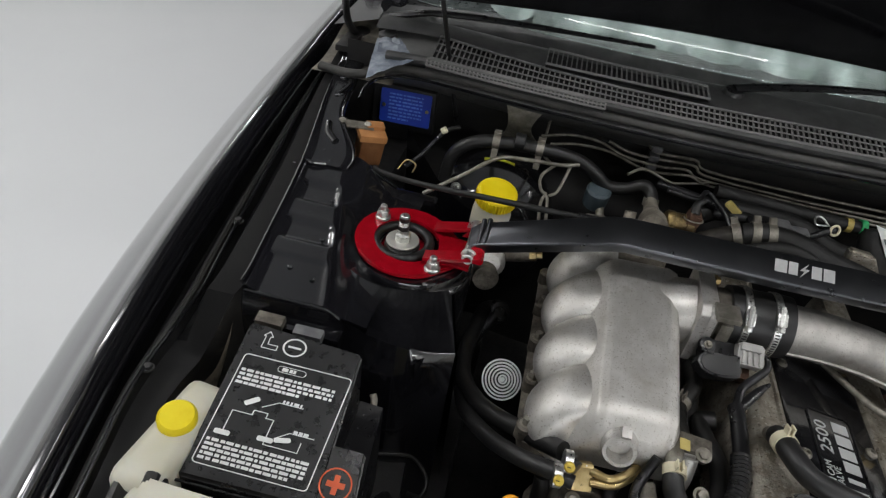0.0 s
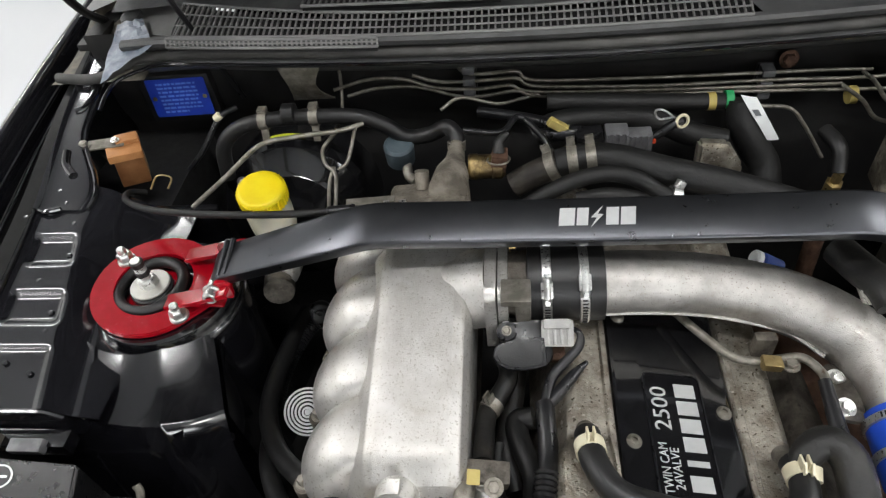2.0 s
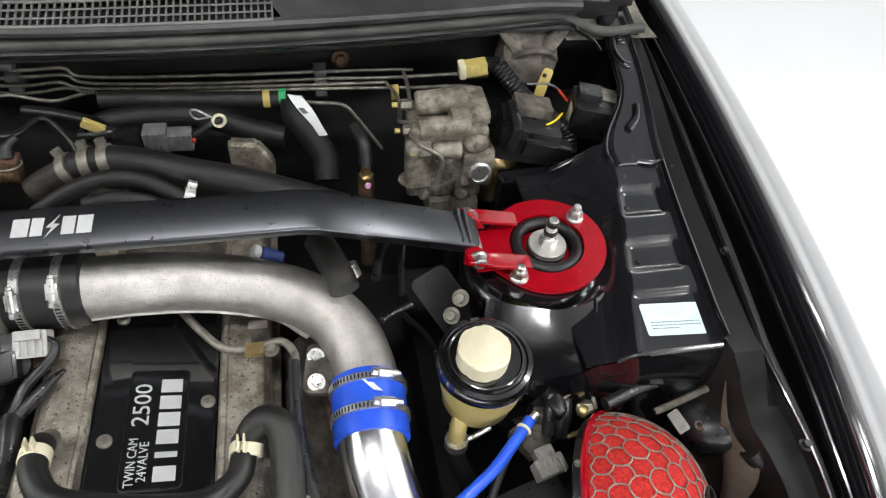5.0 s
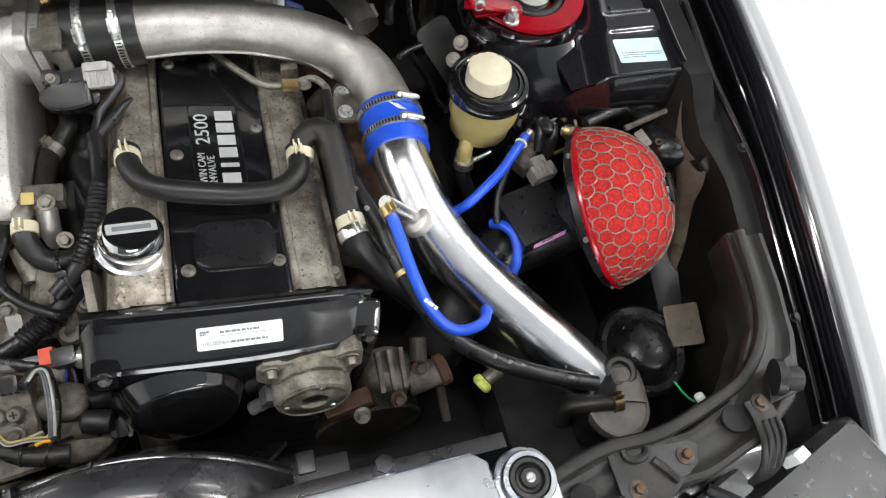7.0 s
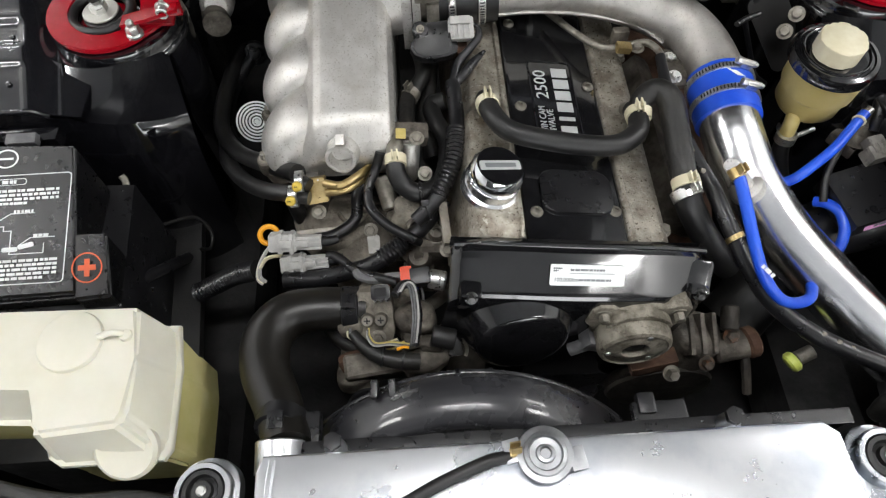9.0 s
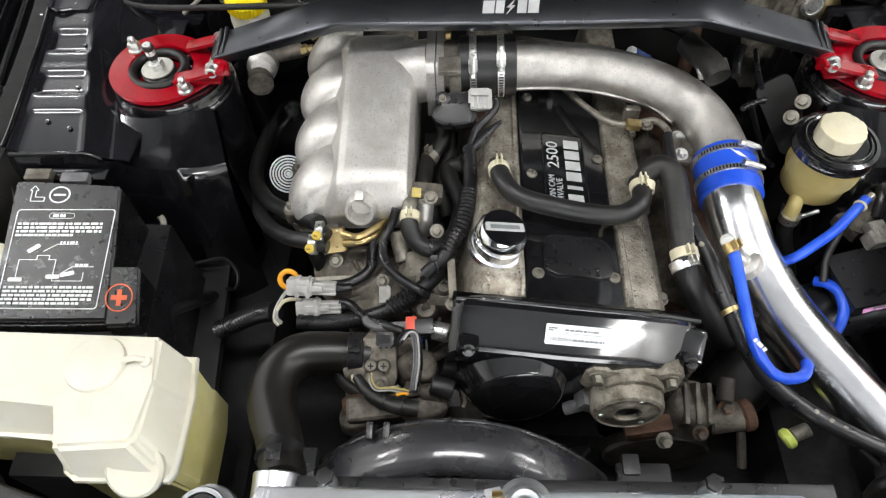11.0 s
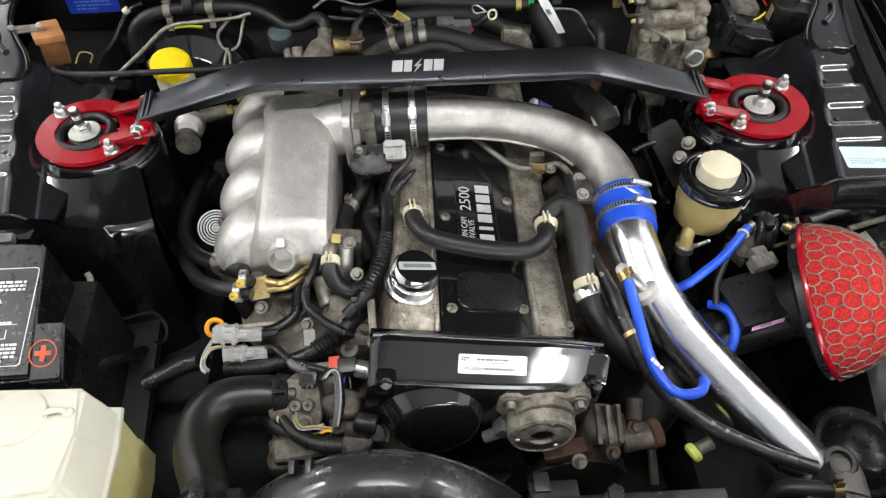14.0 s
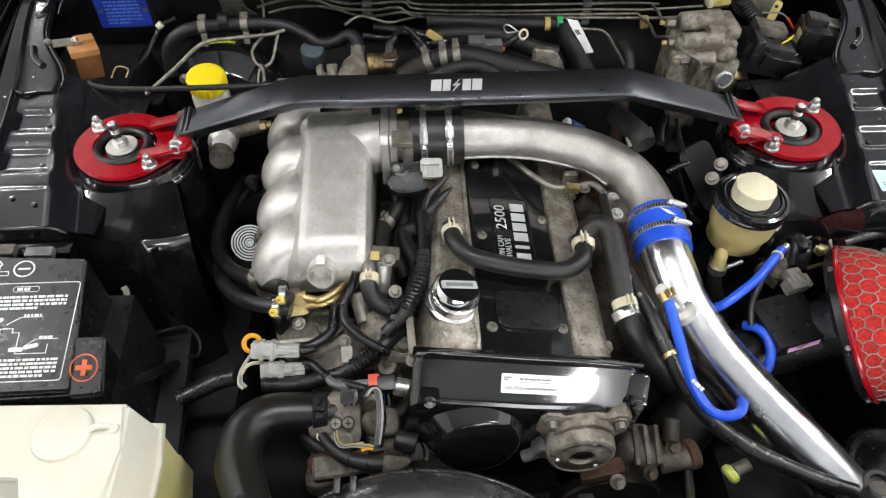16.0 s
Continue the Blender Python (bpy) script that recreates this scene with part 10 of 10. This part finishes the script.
# left wall fittings
tb = thing("tower_bracket", (-0.44, -0.14, 0.72), "small black bracket with a bolt on the tower wall", "bracket")
c = Vector((-0.440, -0.141, 0.738))
part("plate", box(B(), c + Vector((0.006, 0.006, 0.008)), (0.034, 0.008, 0.02), (20, 0, 10), bev=0.003), PLASTIC, tb)
part("bolt", lathe(B(), c - Vector((0, 0, 0.01)), (0.2, -0.7, 0.6), [(0.006, 0), (0.006, 0.012), (0.004, 0.014), (0.004, 0.02), (0, 0.02)], 12), STEELOLD, tb)
part("wire", tube(B(), [c + Vector((-0.03, 0.0, 0.012)), c + Vector((-0.02, -0.01, 0.02)), c + Vector((0, 0, 0.014))], 0.003, 8), PLASTIC, tb)
st = thing("battery_stay", [(-0.492, -0.236, 0.740)][0], "worn grey steel battery stay", "bracket")
part("strip", tube(B(), [(-0.495, -0.203, 0.770), (-0.491, -0.211, 0.760), (-0.491, -0.249, 0.730), (-0.489, -0.279, 0.710)], 0.0045, 8, flat=0.5), STEELOLD, st)
hose("small_wire", [(-0.490, -0.212, 0.660), (-0.451, -0.205, 0.665), (-0.429, -0.210, 0.670), (-0.408, -0.234, 0.670), (-0.410, -0.253, 0.660), (-0.428, -0.248, 0.650)], 0.0026, RUBBERDUSTY, "thin looped wire in the dark bay", "wiring", 8)
hose("battery_lead", [(-0.481, -0.335, 0.720), (-0.463, -0.294, 0.680), (-0.457, -0.243, 0.620)], 0.008, PLASTIC, "thick black lead from the battery", "wiring")
ap = thing("relay_holder", (-0.60, -0.175, 0.83), "small beige fuse holder under the apron edge", "fuse holder")
part("base", box(B(), (-0.632, -0.192, 0.842), (0.034, 0.016, 0.012), (10, 0, 0), bev=0.002), CASTDARK, ap)
part("clip", box(B(), (-0.582, -0.196, 0.840), (0.036, 0.014, 0.012), (10, 0, 0), bev=0.002), DARKGREY, ap, "grey plastic clip")
part("mount", box(B(), (-0.60, -0.185, 0.828), (0.11, 0.02, 0.02), bev=0.003), BAY, ap)

# ---- engine's right side ----
vc = hose("breather_pipe", [(0.157, -0.203, 0.825), (0.163, -0.189, 0.838), (0.180, -0.181, 0.845), (0.195, -0.195, 0.842), (0.197, -0.228, 0.832), (0.197, -0.264, 0.822), (0.198, -0.294, 0.812), (0.199, -0.307, 0.805)], (0.012, 0.0145, 0.016, 0.016, 0.0155, 0.015, 0.0145), RUBBERDUSTY, "dusty black breather hose beside the cam cover", seg=16)
spring_clip(vc, [(0.159, -0.203, 0.830)][0], (0.2, 1, 0.3), 0.0135, CREAMCAP)
spring_clip(vc, [(0.199, -0.296, 0.812)][0], (0.1, -1, -0.2), 0.0155, CREAMCAP)
lv = hose("breather_pipe", [(0.199, -0.299, 0.806), (0.206, -0.315, 0.790), (0.225, -0.331, 0.760), (0.248, -0.345, 0.730), (0.271, -0.353, 0.700)], 0.0165, RUBBER, "black rubber hose going down beside the head", seg=16)
spring_clip(lv, [(0.200, -0.305, 0.803)][0], (0.3, -1, -0.3), 0.0168, STEEL)
bpz = thing("brass_line", [(0.084, -0.026, 0.820)][0], "bent zinc-plated pipe over the cam cover", "pipe")
part("pipe", tube(B(), [(0.075, -0.008, 0.822), (0.100, -0.043, 0.822), (0.127, -0.073, 0.821), (0.148, -0.080, 0.820), (0.172, -0.077, 0.820), (0.195, -0.078, 0.824), (0.207, -0.096, 0.826), (0.208, -0.111, 0.826)], 0.0047, 10), STEELOLD, bpz)
part("clip", box(B(), [(0.164, -0.084, 0.823)][0], (0.020, 0.014, 0.010), (0, 10, 0), bev=0.002), BRASS, bpz)
part("clip_bolt", hexbolt(B(), [(0.182, -0.086, 0.822)][0], (0, 0, 1), 0.006, 0.005), STEELOLD, bpz)
hz = hose("oil_line", [(0.206, -0.107, 0.828), (0.206, -0.163, 0.820), (0.210, -0.213, 0.815), (0.219, -0.260, 0.810), (0.233, -0.302, 0.802), (0.245, -0.352, 0.790), (0.261, -0.396, 0.772), (0.288, -0.433, 0.752), (0.328, -0.464, 0.738), (0.373, -0.487, 0.728), (0.417, -0.505, 0.720), (0.455, -0.518, 0.715)], (0.0062, 0.0078, 0.009, 0.0095, 0.0095, 0.0095, 0.010, 0.0105, 0.0105, 0.010, 0.0095), PLASTIC, "long black plastic pipe with small holes", "pipe", 14)
for p in ([(0.319, -0.459, 0.748)][0], [(0.334, -0.466, 0.746)][0], [(0.350, -0.475, 0.742)][0], [(0.365, -0.482, 0.738)][0], [(0.213, -0.254, 0.820)][0], [(0.221, -0.281, 0.816)][0]):
    part("hole", lathe(B(), Vector(p) - Vector((0, 0, 0.002)), (0, -0.6, 0.8), [(0.0032, 0), (0.0032, 0.004), (0.002, 0.0045), (0, 0.0045)], 12), STEELOLD, hz)
part("band", lathe(B(), Vector([(0.246, -0.355, 0.790)][0]) - Vector((0, 0.003, 0)), (0.35, -0.9, -0.2), [(0.0098, 0), (0.0112, 0), (0.0112, 0.006), (0.0098, 0.006)], 18), BRASS, hz, "yellow zinc band")
b1 = hose("blue_vacuum_hose", [(0.235, -0.311, 0.858), (0.239, -0.324, 0.854), (0.246, -0.354, 0.835), (0.255, -0.387, 0.810), (0.268, -0.412, 0.785), (0.289, -0.430, 0.765), (0.315, -0.430, 0.752), (0.339, -0.416, 0.742), (0.348, -0.378, 0.735), (0.344, -0.331, 0.730), (0.336, -0.302, 0.730)], 0.0068, BLUEHOSE, "bright blue silicone vacuum hose in a loop", seg=14)
part("mark", bars(B(), Matrix.Translation(Vector([(0.269, -0.413, 0.798)][0])) @ basis((-0.2, -0.6, 0.75), (0.5, -0.8, 0)) @ pose(0, 0, 0, 0, 0, 90), 0.026, 0.005, 1, 0.9, 41), WHITE, b1, "white printed mark")
spring_clip(b1, [(0.236, -0.318, 0.857)][0], (0.3, -1, -0.2), 0.0072, BRASS)
b2 = hose("blue_vacuum_hose", [(0.456, -0.195, 0.796), (0.433, -0.216, 0.790), (0.408, -0.238, 0.783), (0.381, -0.255, 0.775), (0.359, -0.266, 0.765), (0.346, -0.264, 0.750)], 0.0066, BLUEHOSE, "bright blue silicone vacuum hose", seg=14)
part("tie", torus(B(), [(0.446, -0.205, 0.794)][0], (0.6, 0.6, 0), 0.007, 0.0018, 18, 6), CREAMCAP, b2, "cream tie")
part("stub", cyl(B(), [(0.455, -0.197, 0.795)][0], [(0.464, -0.191, 0.799)][0], 0.0052, 12), STEEL, b2)
hose("blue_vacuum_hose", [(0.390, -0.284, 0.735), (0.399, -0.292, 0.742), (0.409, -0.307, 0.745), (0.411, -0.327, 0.740), (0.407, -0.343, 0.730), (0.401, -0.353, 0.715)], 0.0068, BLUEHOSE, "bright blue silicone vacuum hose", seg=14)
hose("black_vacuum_hose", [(0.429, -0.220, 0.785), (0.413, -0.242, 0.775), (0.400, -0.264, 0.760), (0.394, -0.292, 0.745)], 0.0048, RUBBER, "thin black vacuum hose", seg=10)
sv = thing("boost_solenoid", [(0.470, -0.187, 0.770)][0], "grimy solenoid valve on a bracket", "valve")
part("body", lathe(B(), [(0.475, -0.188, 0.765)][0], (0.2, 0.5, 0.8), [(0.016, -0.03), (0.016, 0.0), (0.012, 0.004), (0.012, 0.018), (0.006, 0.02), (0, 0.02)], 18), CASTDARK, sv)
part("base", box(B(), [(0.478, -0.184, 0.735)][0], (0.06, 0.04, 0.02), (0, 0, 30), bev=0.004), CASTDARK, sv)
part("connector", tube(nodule(B(), [(0.490, -0.179, 0.790)][0], 0.013, (0.8, 1.3, 0.8), (0, 0, 20), 0.1, 61), [(0.487, -0.164, 0.795), (0.481, -0.189, 0.785), (0.477, -0.204, 0.770)], 0.007, 10), PLASTIC, sv, "black plug and lead", 60)
part("cover", tube(B(), [(0.505, -0.171, 0.785), (0.496, -0.190, 0.780), (0.492, -0.203, 0.760)], (0.009, 0.012, 0.010), 12, flat=0.7), PLASTIC, sv, "", 60)
part("brass_stub", cyl(B(), [(0.517, -0.186, 0.785)][0], [(0.525, -0.192, 0.785)][0], 0.007, 10, 0.001), BRASS, sv, "brass stub")
hose("wire_stay", [(0.486, -0.179, 0.785), (0.520, -0.167, 0.800), (0.535, -0.160, 0.800), (0.536, -0.181, 0.790), (0.537, -0.188, 0.785)], 0.0026, STEELOLD, "bent steel wire stay beside the filter", "bracket", 8)
sx = thing("sensor_plug", [(0.531, -0.179, 0.770)][0], "cream sensor plug behind the filter", "connector")
part("plug", box(B(), [(0.530, -0.181, 0.775)][0], (0.020, 0.014, 0.012), (0, 0, 20), bev=0.002), CREAMCAP, sx)
part("pipe", tube(B(), [(0.501, -0.208, 0.765), (0.522, -0.204, 0.768), (0.545, -0.197, 0.770)], 0.003, 8), BRASS, sx)
# beside the bend: injector plug, hose clamp, grimy turbo parts
ij = thing("injector_plug", [(0.176, 0.000, 0.893)][0], "blue and white injector plug under the brace", "connector")
part("white_end", cyl(B(), [(0.166, 0.030, 0.858)][0], [(0.174, 0.030, 0.853)][0], 0.009, 16, 0.002), PAPER, ij)
part("blue_body", cyl(B(), [(0.174, 0.030, 0.853)][0], [(0.198, 0.030, 0.838)][0], 0.0095, 16, 0.002), mat("dark_blue_plastic", (0.02, 0.05, 0.22), None, 0.4), ij)
th = thing("exhaust_manifold", (0.27, -0.05, 0.62), "rusty exhaust heat shield and pipes", "exhaust part")
bm = tube(B(), [(0.215, 0.05, 0.70), (0.25, -0.02, 0.70), (0.25, -0.12, 0.69), (0.245, -0.22, 0.67), (0.24, -0.30, 0.64)], 0.045, 14)
part("pipe", bm, RUST, th)
part("shield", box(B(), (0.225, -0.16, 0.715), (0.07, 0.28, 0.04), (0, 35, 0), bev=0.01), CASTDARK, th)
hose("turbo_hose", [(0.243, 0.020, 0.878), (0.253, -0.010, 0.882), (0.262, -0.040, 0.888), (0.267, -0.060, 0.884)], 0.017, RUBBERDUSTY, "dusty black hose with a pale clamp", seg=14)
tk = thing("hose_band", [(0.264, -0.030, 0.883)][0], "pale metal band round a hose", "hose clip")
part("band", lathe(B(), Vector([(0.263, -0.030, 0.885)][0]), (0.25, -0.4, -0.5), [(0.018, 0), (0.0205, 0.001), (0.0205, 0.016), (0.018, 0.017)], 22), STEEL, tk)
for pts, r in (([(0.342, 0.020, 0.865), (0.335, -0.020, 0.864), (0.330, -0.060, 0.866)], 0.004), ([(0.322, 0.020, 0.872), (0.312, -0.000, 0.863), (0.304, -0.030, 0.861)], 0.006), ([(0.342, -0.060, 0.845), (0.321, -0.070, 0.847), (0.306, -0.080, 0.848)], 0.004), ([(0.325, -0.060, 0.838), (0.363, -0.050, 0.766), (0.379, -0.060, 0.733), (0.381, -0.090, 0.744)], 0.004)):
    hose("dark_wire", pts, r, PLASTIC, "thin black wire beside the strut tower", "wiring", 8)
mb = thing("mount_bracket", [(0.399, -0.040, 0.801)][0], "dusty steel bracket with two bolts on the tower", "bracket")
part("plate", prism(B(), rounded(0.05, 0.12, 0.012), 0, 0.004, Matrix.Translation([(0.398, -0.030, 0.788)][0]) @ pose(0, 0, 0, 60, -30, 10)), BAYDIRTY, mb)
for p in ([(0.404, -0.045, 0.827)][0], [(0.393, -0.055, 0.807)][0]):
    part("bolt", hexbolt(B(), p, (-0.4, -0.5, 0.7), 0.007, 0.007), STEELOLD, mb)

# ---- front right: pump, pulleys, canister, horn ----
pp = thing("steering_pump", (0.25, -0.40, 0.56), "grimy cast steering pump and bracket", "pump")
part("casting", nodule(B(), [(0.216, -0.430, 0.655)][0], 0.036, (0.9, 0.9, 1.1), (0, 10, 0), 0.12, 21), CASTDARK, pp, "dull grey casting", 80)
for k in range(3):
    part("rib", box(B(), Vector([(0.204, -0.431, 0.675)][0]) + Vector((0.014 * k, 0, 0)), (0.006, 0.05, 0.050), (20, 6, 0), bev=0.002), CASTDARK, pp)
part("boss", cyl(B(), [(0.239, -0.449, 0.665)][0], [(0.287, -0.444, 0.672)][0], 0.018, 22, 0.003), CASTDARK, pp)
part("collar", cyl(B(), [(0.277, -0.446, 0.672)][0], [(0.292, -0.443, 0.674)][0], 0.020, 22, 0.003), RUST, pp, "rust-stained pipe end")
part("pipe", cyl(B(), [(0.261, -0.406, 0.700)][0], [(0.255, -0.435, 0.690)][0], 0.011, 16, 0.002), GRIME, pp, "dull metal pipe end")
part("pipe_bolt", hexbolt(B(), [(0.256, -0.441, 0.690)][0], (0, -0.6, 0.8), 0.007, 0.007), RUSTBOLT, pp)
part("stay", tube(B(), [(0.280, -0.455, 0.660), (0.280, -0.474, 0.650), (0.282, -0.496, 0.630)], 0.006, 8), GRIME, pp)
part("bolt", hexbolt(B(), [(0.176, -0.480, 0.680)][0], (0, -0.6, 0.8), 0.0068, 0.012), STEELOLD, pp)
part("bolt", hexbolt(B(), [(0.223, -0.469, 0.675)][0], (0, -0.6, 0.8), 0.0066, 0.009), RUSTBOLT, pp)
part("rusty_plate", box(B(), [(0.165, -0.456, 0.655)][0], (0.060, 0.022, 0.026), (0, -12, 5), bev=0.006), RUST, pp, "rusty brown plate")
part("pulley", lathe(B(), (0.19, -0.445, 0.575), (0, -1, 0.0), [(0.03, 0), (0.068, 0.002), (0.071, 0.006), (0.064, 0.012), (0.071, 0.018), (0.068, 0.022), (0.03, 0.024)], 48), GRIME, pp, "oily grooved drive pulley")
gk = thing("drain_plug", (0.335, -0.47, 0.65), "yellow-green plastic cap on a steel pipe", "plug")
part("cap", cyl(B(), [(0.326, -0.474, 0.665)][0], [(0.336, -0.469, 0.670)][0], 0.013, 18, 0.003), GREENCLEAR, gk)
part("stem", cyl(B(), [(0.336, -0.469, 0.670)][0], [(0.356, -0.462, 0.675)][0], 0.009, 14, 0.001), STEELOLD, gk)
cz = thing("blow_off_valve", (0.47, -0.55, 0.66), "dull round canister valve with a hose elbow", "valve")
c = Vector([(0.481, -0.548, 0.705)][0])
part("canister", lathe(B(), c - Vector((0, 0, 0.035)), (-0.05, 0.05, 1), [(0.032, 0), (0.037, 0.006), (0.0385, 0.022), (0.0375, 0.0265), (0.034, 0.028), (0.033, 0.0265), (0.030, 0.0268), (0, 0.029)], 48), VALVEGREY, cz, "dull grey canister")
part("neck", lathe(B(), Vector([(0.498, -0.505, 0.700)][0]) - Vector((0, 0, 0.02)), (-0.1, -0.1, 1), [(0.021, 0), (0.021, 0.024), (0.018, 0.027), (0.013, 0.027), (0.011, 0.020), (0, 0.018)], 28), RUBBERDUSTY, cz, "black rubber end cap")
part("arm", tube(B(), [(0.504, -0.504, 0.694), (0.501, -0.521, 0.696), (0.494, -0.545, 0.694)], (0.019, 0.022, 0.026), 20, flat=0.45), VALVEGREY, cz, "", 70)
part("elbow", tube(B(), [(0.478, -0.542, 0.700), (0.444, -0.535, 0.695), (0.422, -0.530, 0.680), (0.418, -0.538, 0.650)], 0.0105, 14), RUBBERDUSTY, cz, "dusty hose elbow")
spring_clip(cz, [(0.476, -0.542, 0.700)][0], (1, 0, 0), 0.0105, TARNISH)
part("coupler", tube(B(), [(0.452, -0.512, 0.685), (0.475, -0.530, 0.655), (0.49, -0.545, 0.60)], 0.036, 20), RUBBER, cz, "black rubber coupler on the pipe's end")
hn = thing("horn", (0.55, -0.48, 0.58), "round black horn behind the charge pipe", "horn")
part("disc", lathe(B(), [(0.590, -0.458, 0.605)][0], (0.05, -0.1, 1), [(0.057, -0.02), (0.068, -0.012), (0.068, 0.0), (0.063, 0.006), (0.054, 0.002), (0.045, 0.010), (0.036, 0.022), (0.030, 0.026), (0, 0.028)], 48), SATINPLASTIC, hn)
part("screw", hexbolt(B(), [(0.568, -0.430, 0.618)][0], (0, 0, 1), 0.0045, 0.006), STEELOLD, hn)
hose("lamp_wire", [(0.561, -0.535, 0.700), (0.562, -0.550, 0.705), (0.564, -0.561, 0.710), (0.572, -0.565, 0.705)], 0.0016, GREENTAPE, "thin green lamp wire in the corner", "wiring", 6)
lw = thing("lamp_bulb_cap", [(0.572, -0.565, 0.720)][0], "small white plastic cap on a wire", "cap")
part("cap", cyl(B(), [(0.571, -0.561, 0.720)][0], [(0.576, -0.570, 0.715)][0], 0.006, 14, 0.0015), PAPER, lw)
hose("side_hose", [(0.703, -0.256, 0.770), (0.731, -0.281, 0.740), (0.743, -0.313, 0.700), (0.727, -0.359, 0.670), (0.732, -0.400, 0.640), (0.752, -0.419, 0.600)], 0.012, RUBBERDUSTY, "dusty black hose along the inner fender", seg=12)
hose("side_loom", [(0.543, -0.192, 0.800), (0.602, -0.174, 0.800), (0.667, -0.161, 0.805), (0.692, -0.170, 0.800), (0.703, -0.213, 0.770)], 0.008, PLASTIC, "black loom behind the air filter", "wiring")
rp = thing("resonator_plate", [(0.673, -0.443, 0.620)][0], "dusty grey-beige panel with a hole", "panel")
part("panel", prism(B(), rounded(0.048, 0.060, 0.004), 0, 0.003, Matrix.Translation([(0.657, -0.442, 0.625)][0]) @ pose(0, 0, 0, 18, -20, -12), 0.001), DUSTBEIGE, rp)
part("hole", lathe(B(), [(0.668, -0.444, 0.627)][0], (-0.2, -0.2, 1), [(0.0045, 0), (0.0045, 0.004), (0, 0.004)], 12), DARK, rp, "dark round hole")
dp = thing("filter_bracket", [(0.674, -0.183, 0.760)][0], "black domed cover and pale pipe behind the filter", "bracket")
part("dome", nodule(B(), [(0.691, -0.207, 0.745)][0], 0.040, (1.1, 0.9, 0.7), (0, 0, -15), 0.05, 71), PLASTIC, dp, "black domed cover", 80)
for p in ([(0.656, -0.220, 0.772)][0], [(0.689, -0.221, 0.772)][0]):
    part("eyelet", torus(B(), p, (-0.2, -0.2, 1), 0.0042, 0.0016, 16, 6), RUSTBOLT, dp)
part("tab", prism(B(), rounded(0.015, 0.026, 0.002), 0, 0.002, Matrix.Translation([(0.632, -0.213, 0.775)][0]) @ pose(0, 0, 0, 15, -10, 20)), PLUGGREY, dp, "pale plastic tab")
part("pipe", tube(B(), [(0.599, -0.206, 0.795), (0.623, -0.202, 0.800), (0.669, -0.189, 0.800)], 0.0042, 10), CASTDARK, dp, "dull metal tube")
clip_w = thing("white_clip", [(0.666, -0.166, 0.810)][0], "cream plastic clip on a loom", "clip")
part("clip", box(B(), [(0.664, -0.166, 0.815)][0], (0.012, 0.012, 0.018), bev=0.002), CREAMCAP, clip_w)
lt = thing("marker_lamp", [(0.622, -0.660, 0.760)][0], "small white plastic lamp clip", "clip")
part("clip", box(B(), [(0.612, -0.662, 0.775)][0], (0.018, 0.012, 0.03), (0, 0, 20), bev=0.002), PAPER, lt)
stk = thing("apron_sticker", (0.625, -0.13, 0.862), "pale blue paper sticker on the apron", "sticker")
sm = Matrix.Translation((0.632, -0.1285, 0.8608)) @ pose(0, 0, 0, 3.1, 0, -4)
part("paper", prism(B(), rounded(0.072, 0.042, 0.003), 0, 0.0006, sm), PALEBLUE, stk)
part("print", bars(B(), sm @ pose(0, -0.008, 0.0007), 0.058, 0.012, 3, 0.25, 51), INK, stk, "faint grey print")
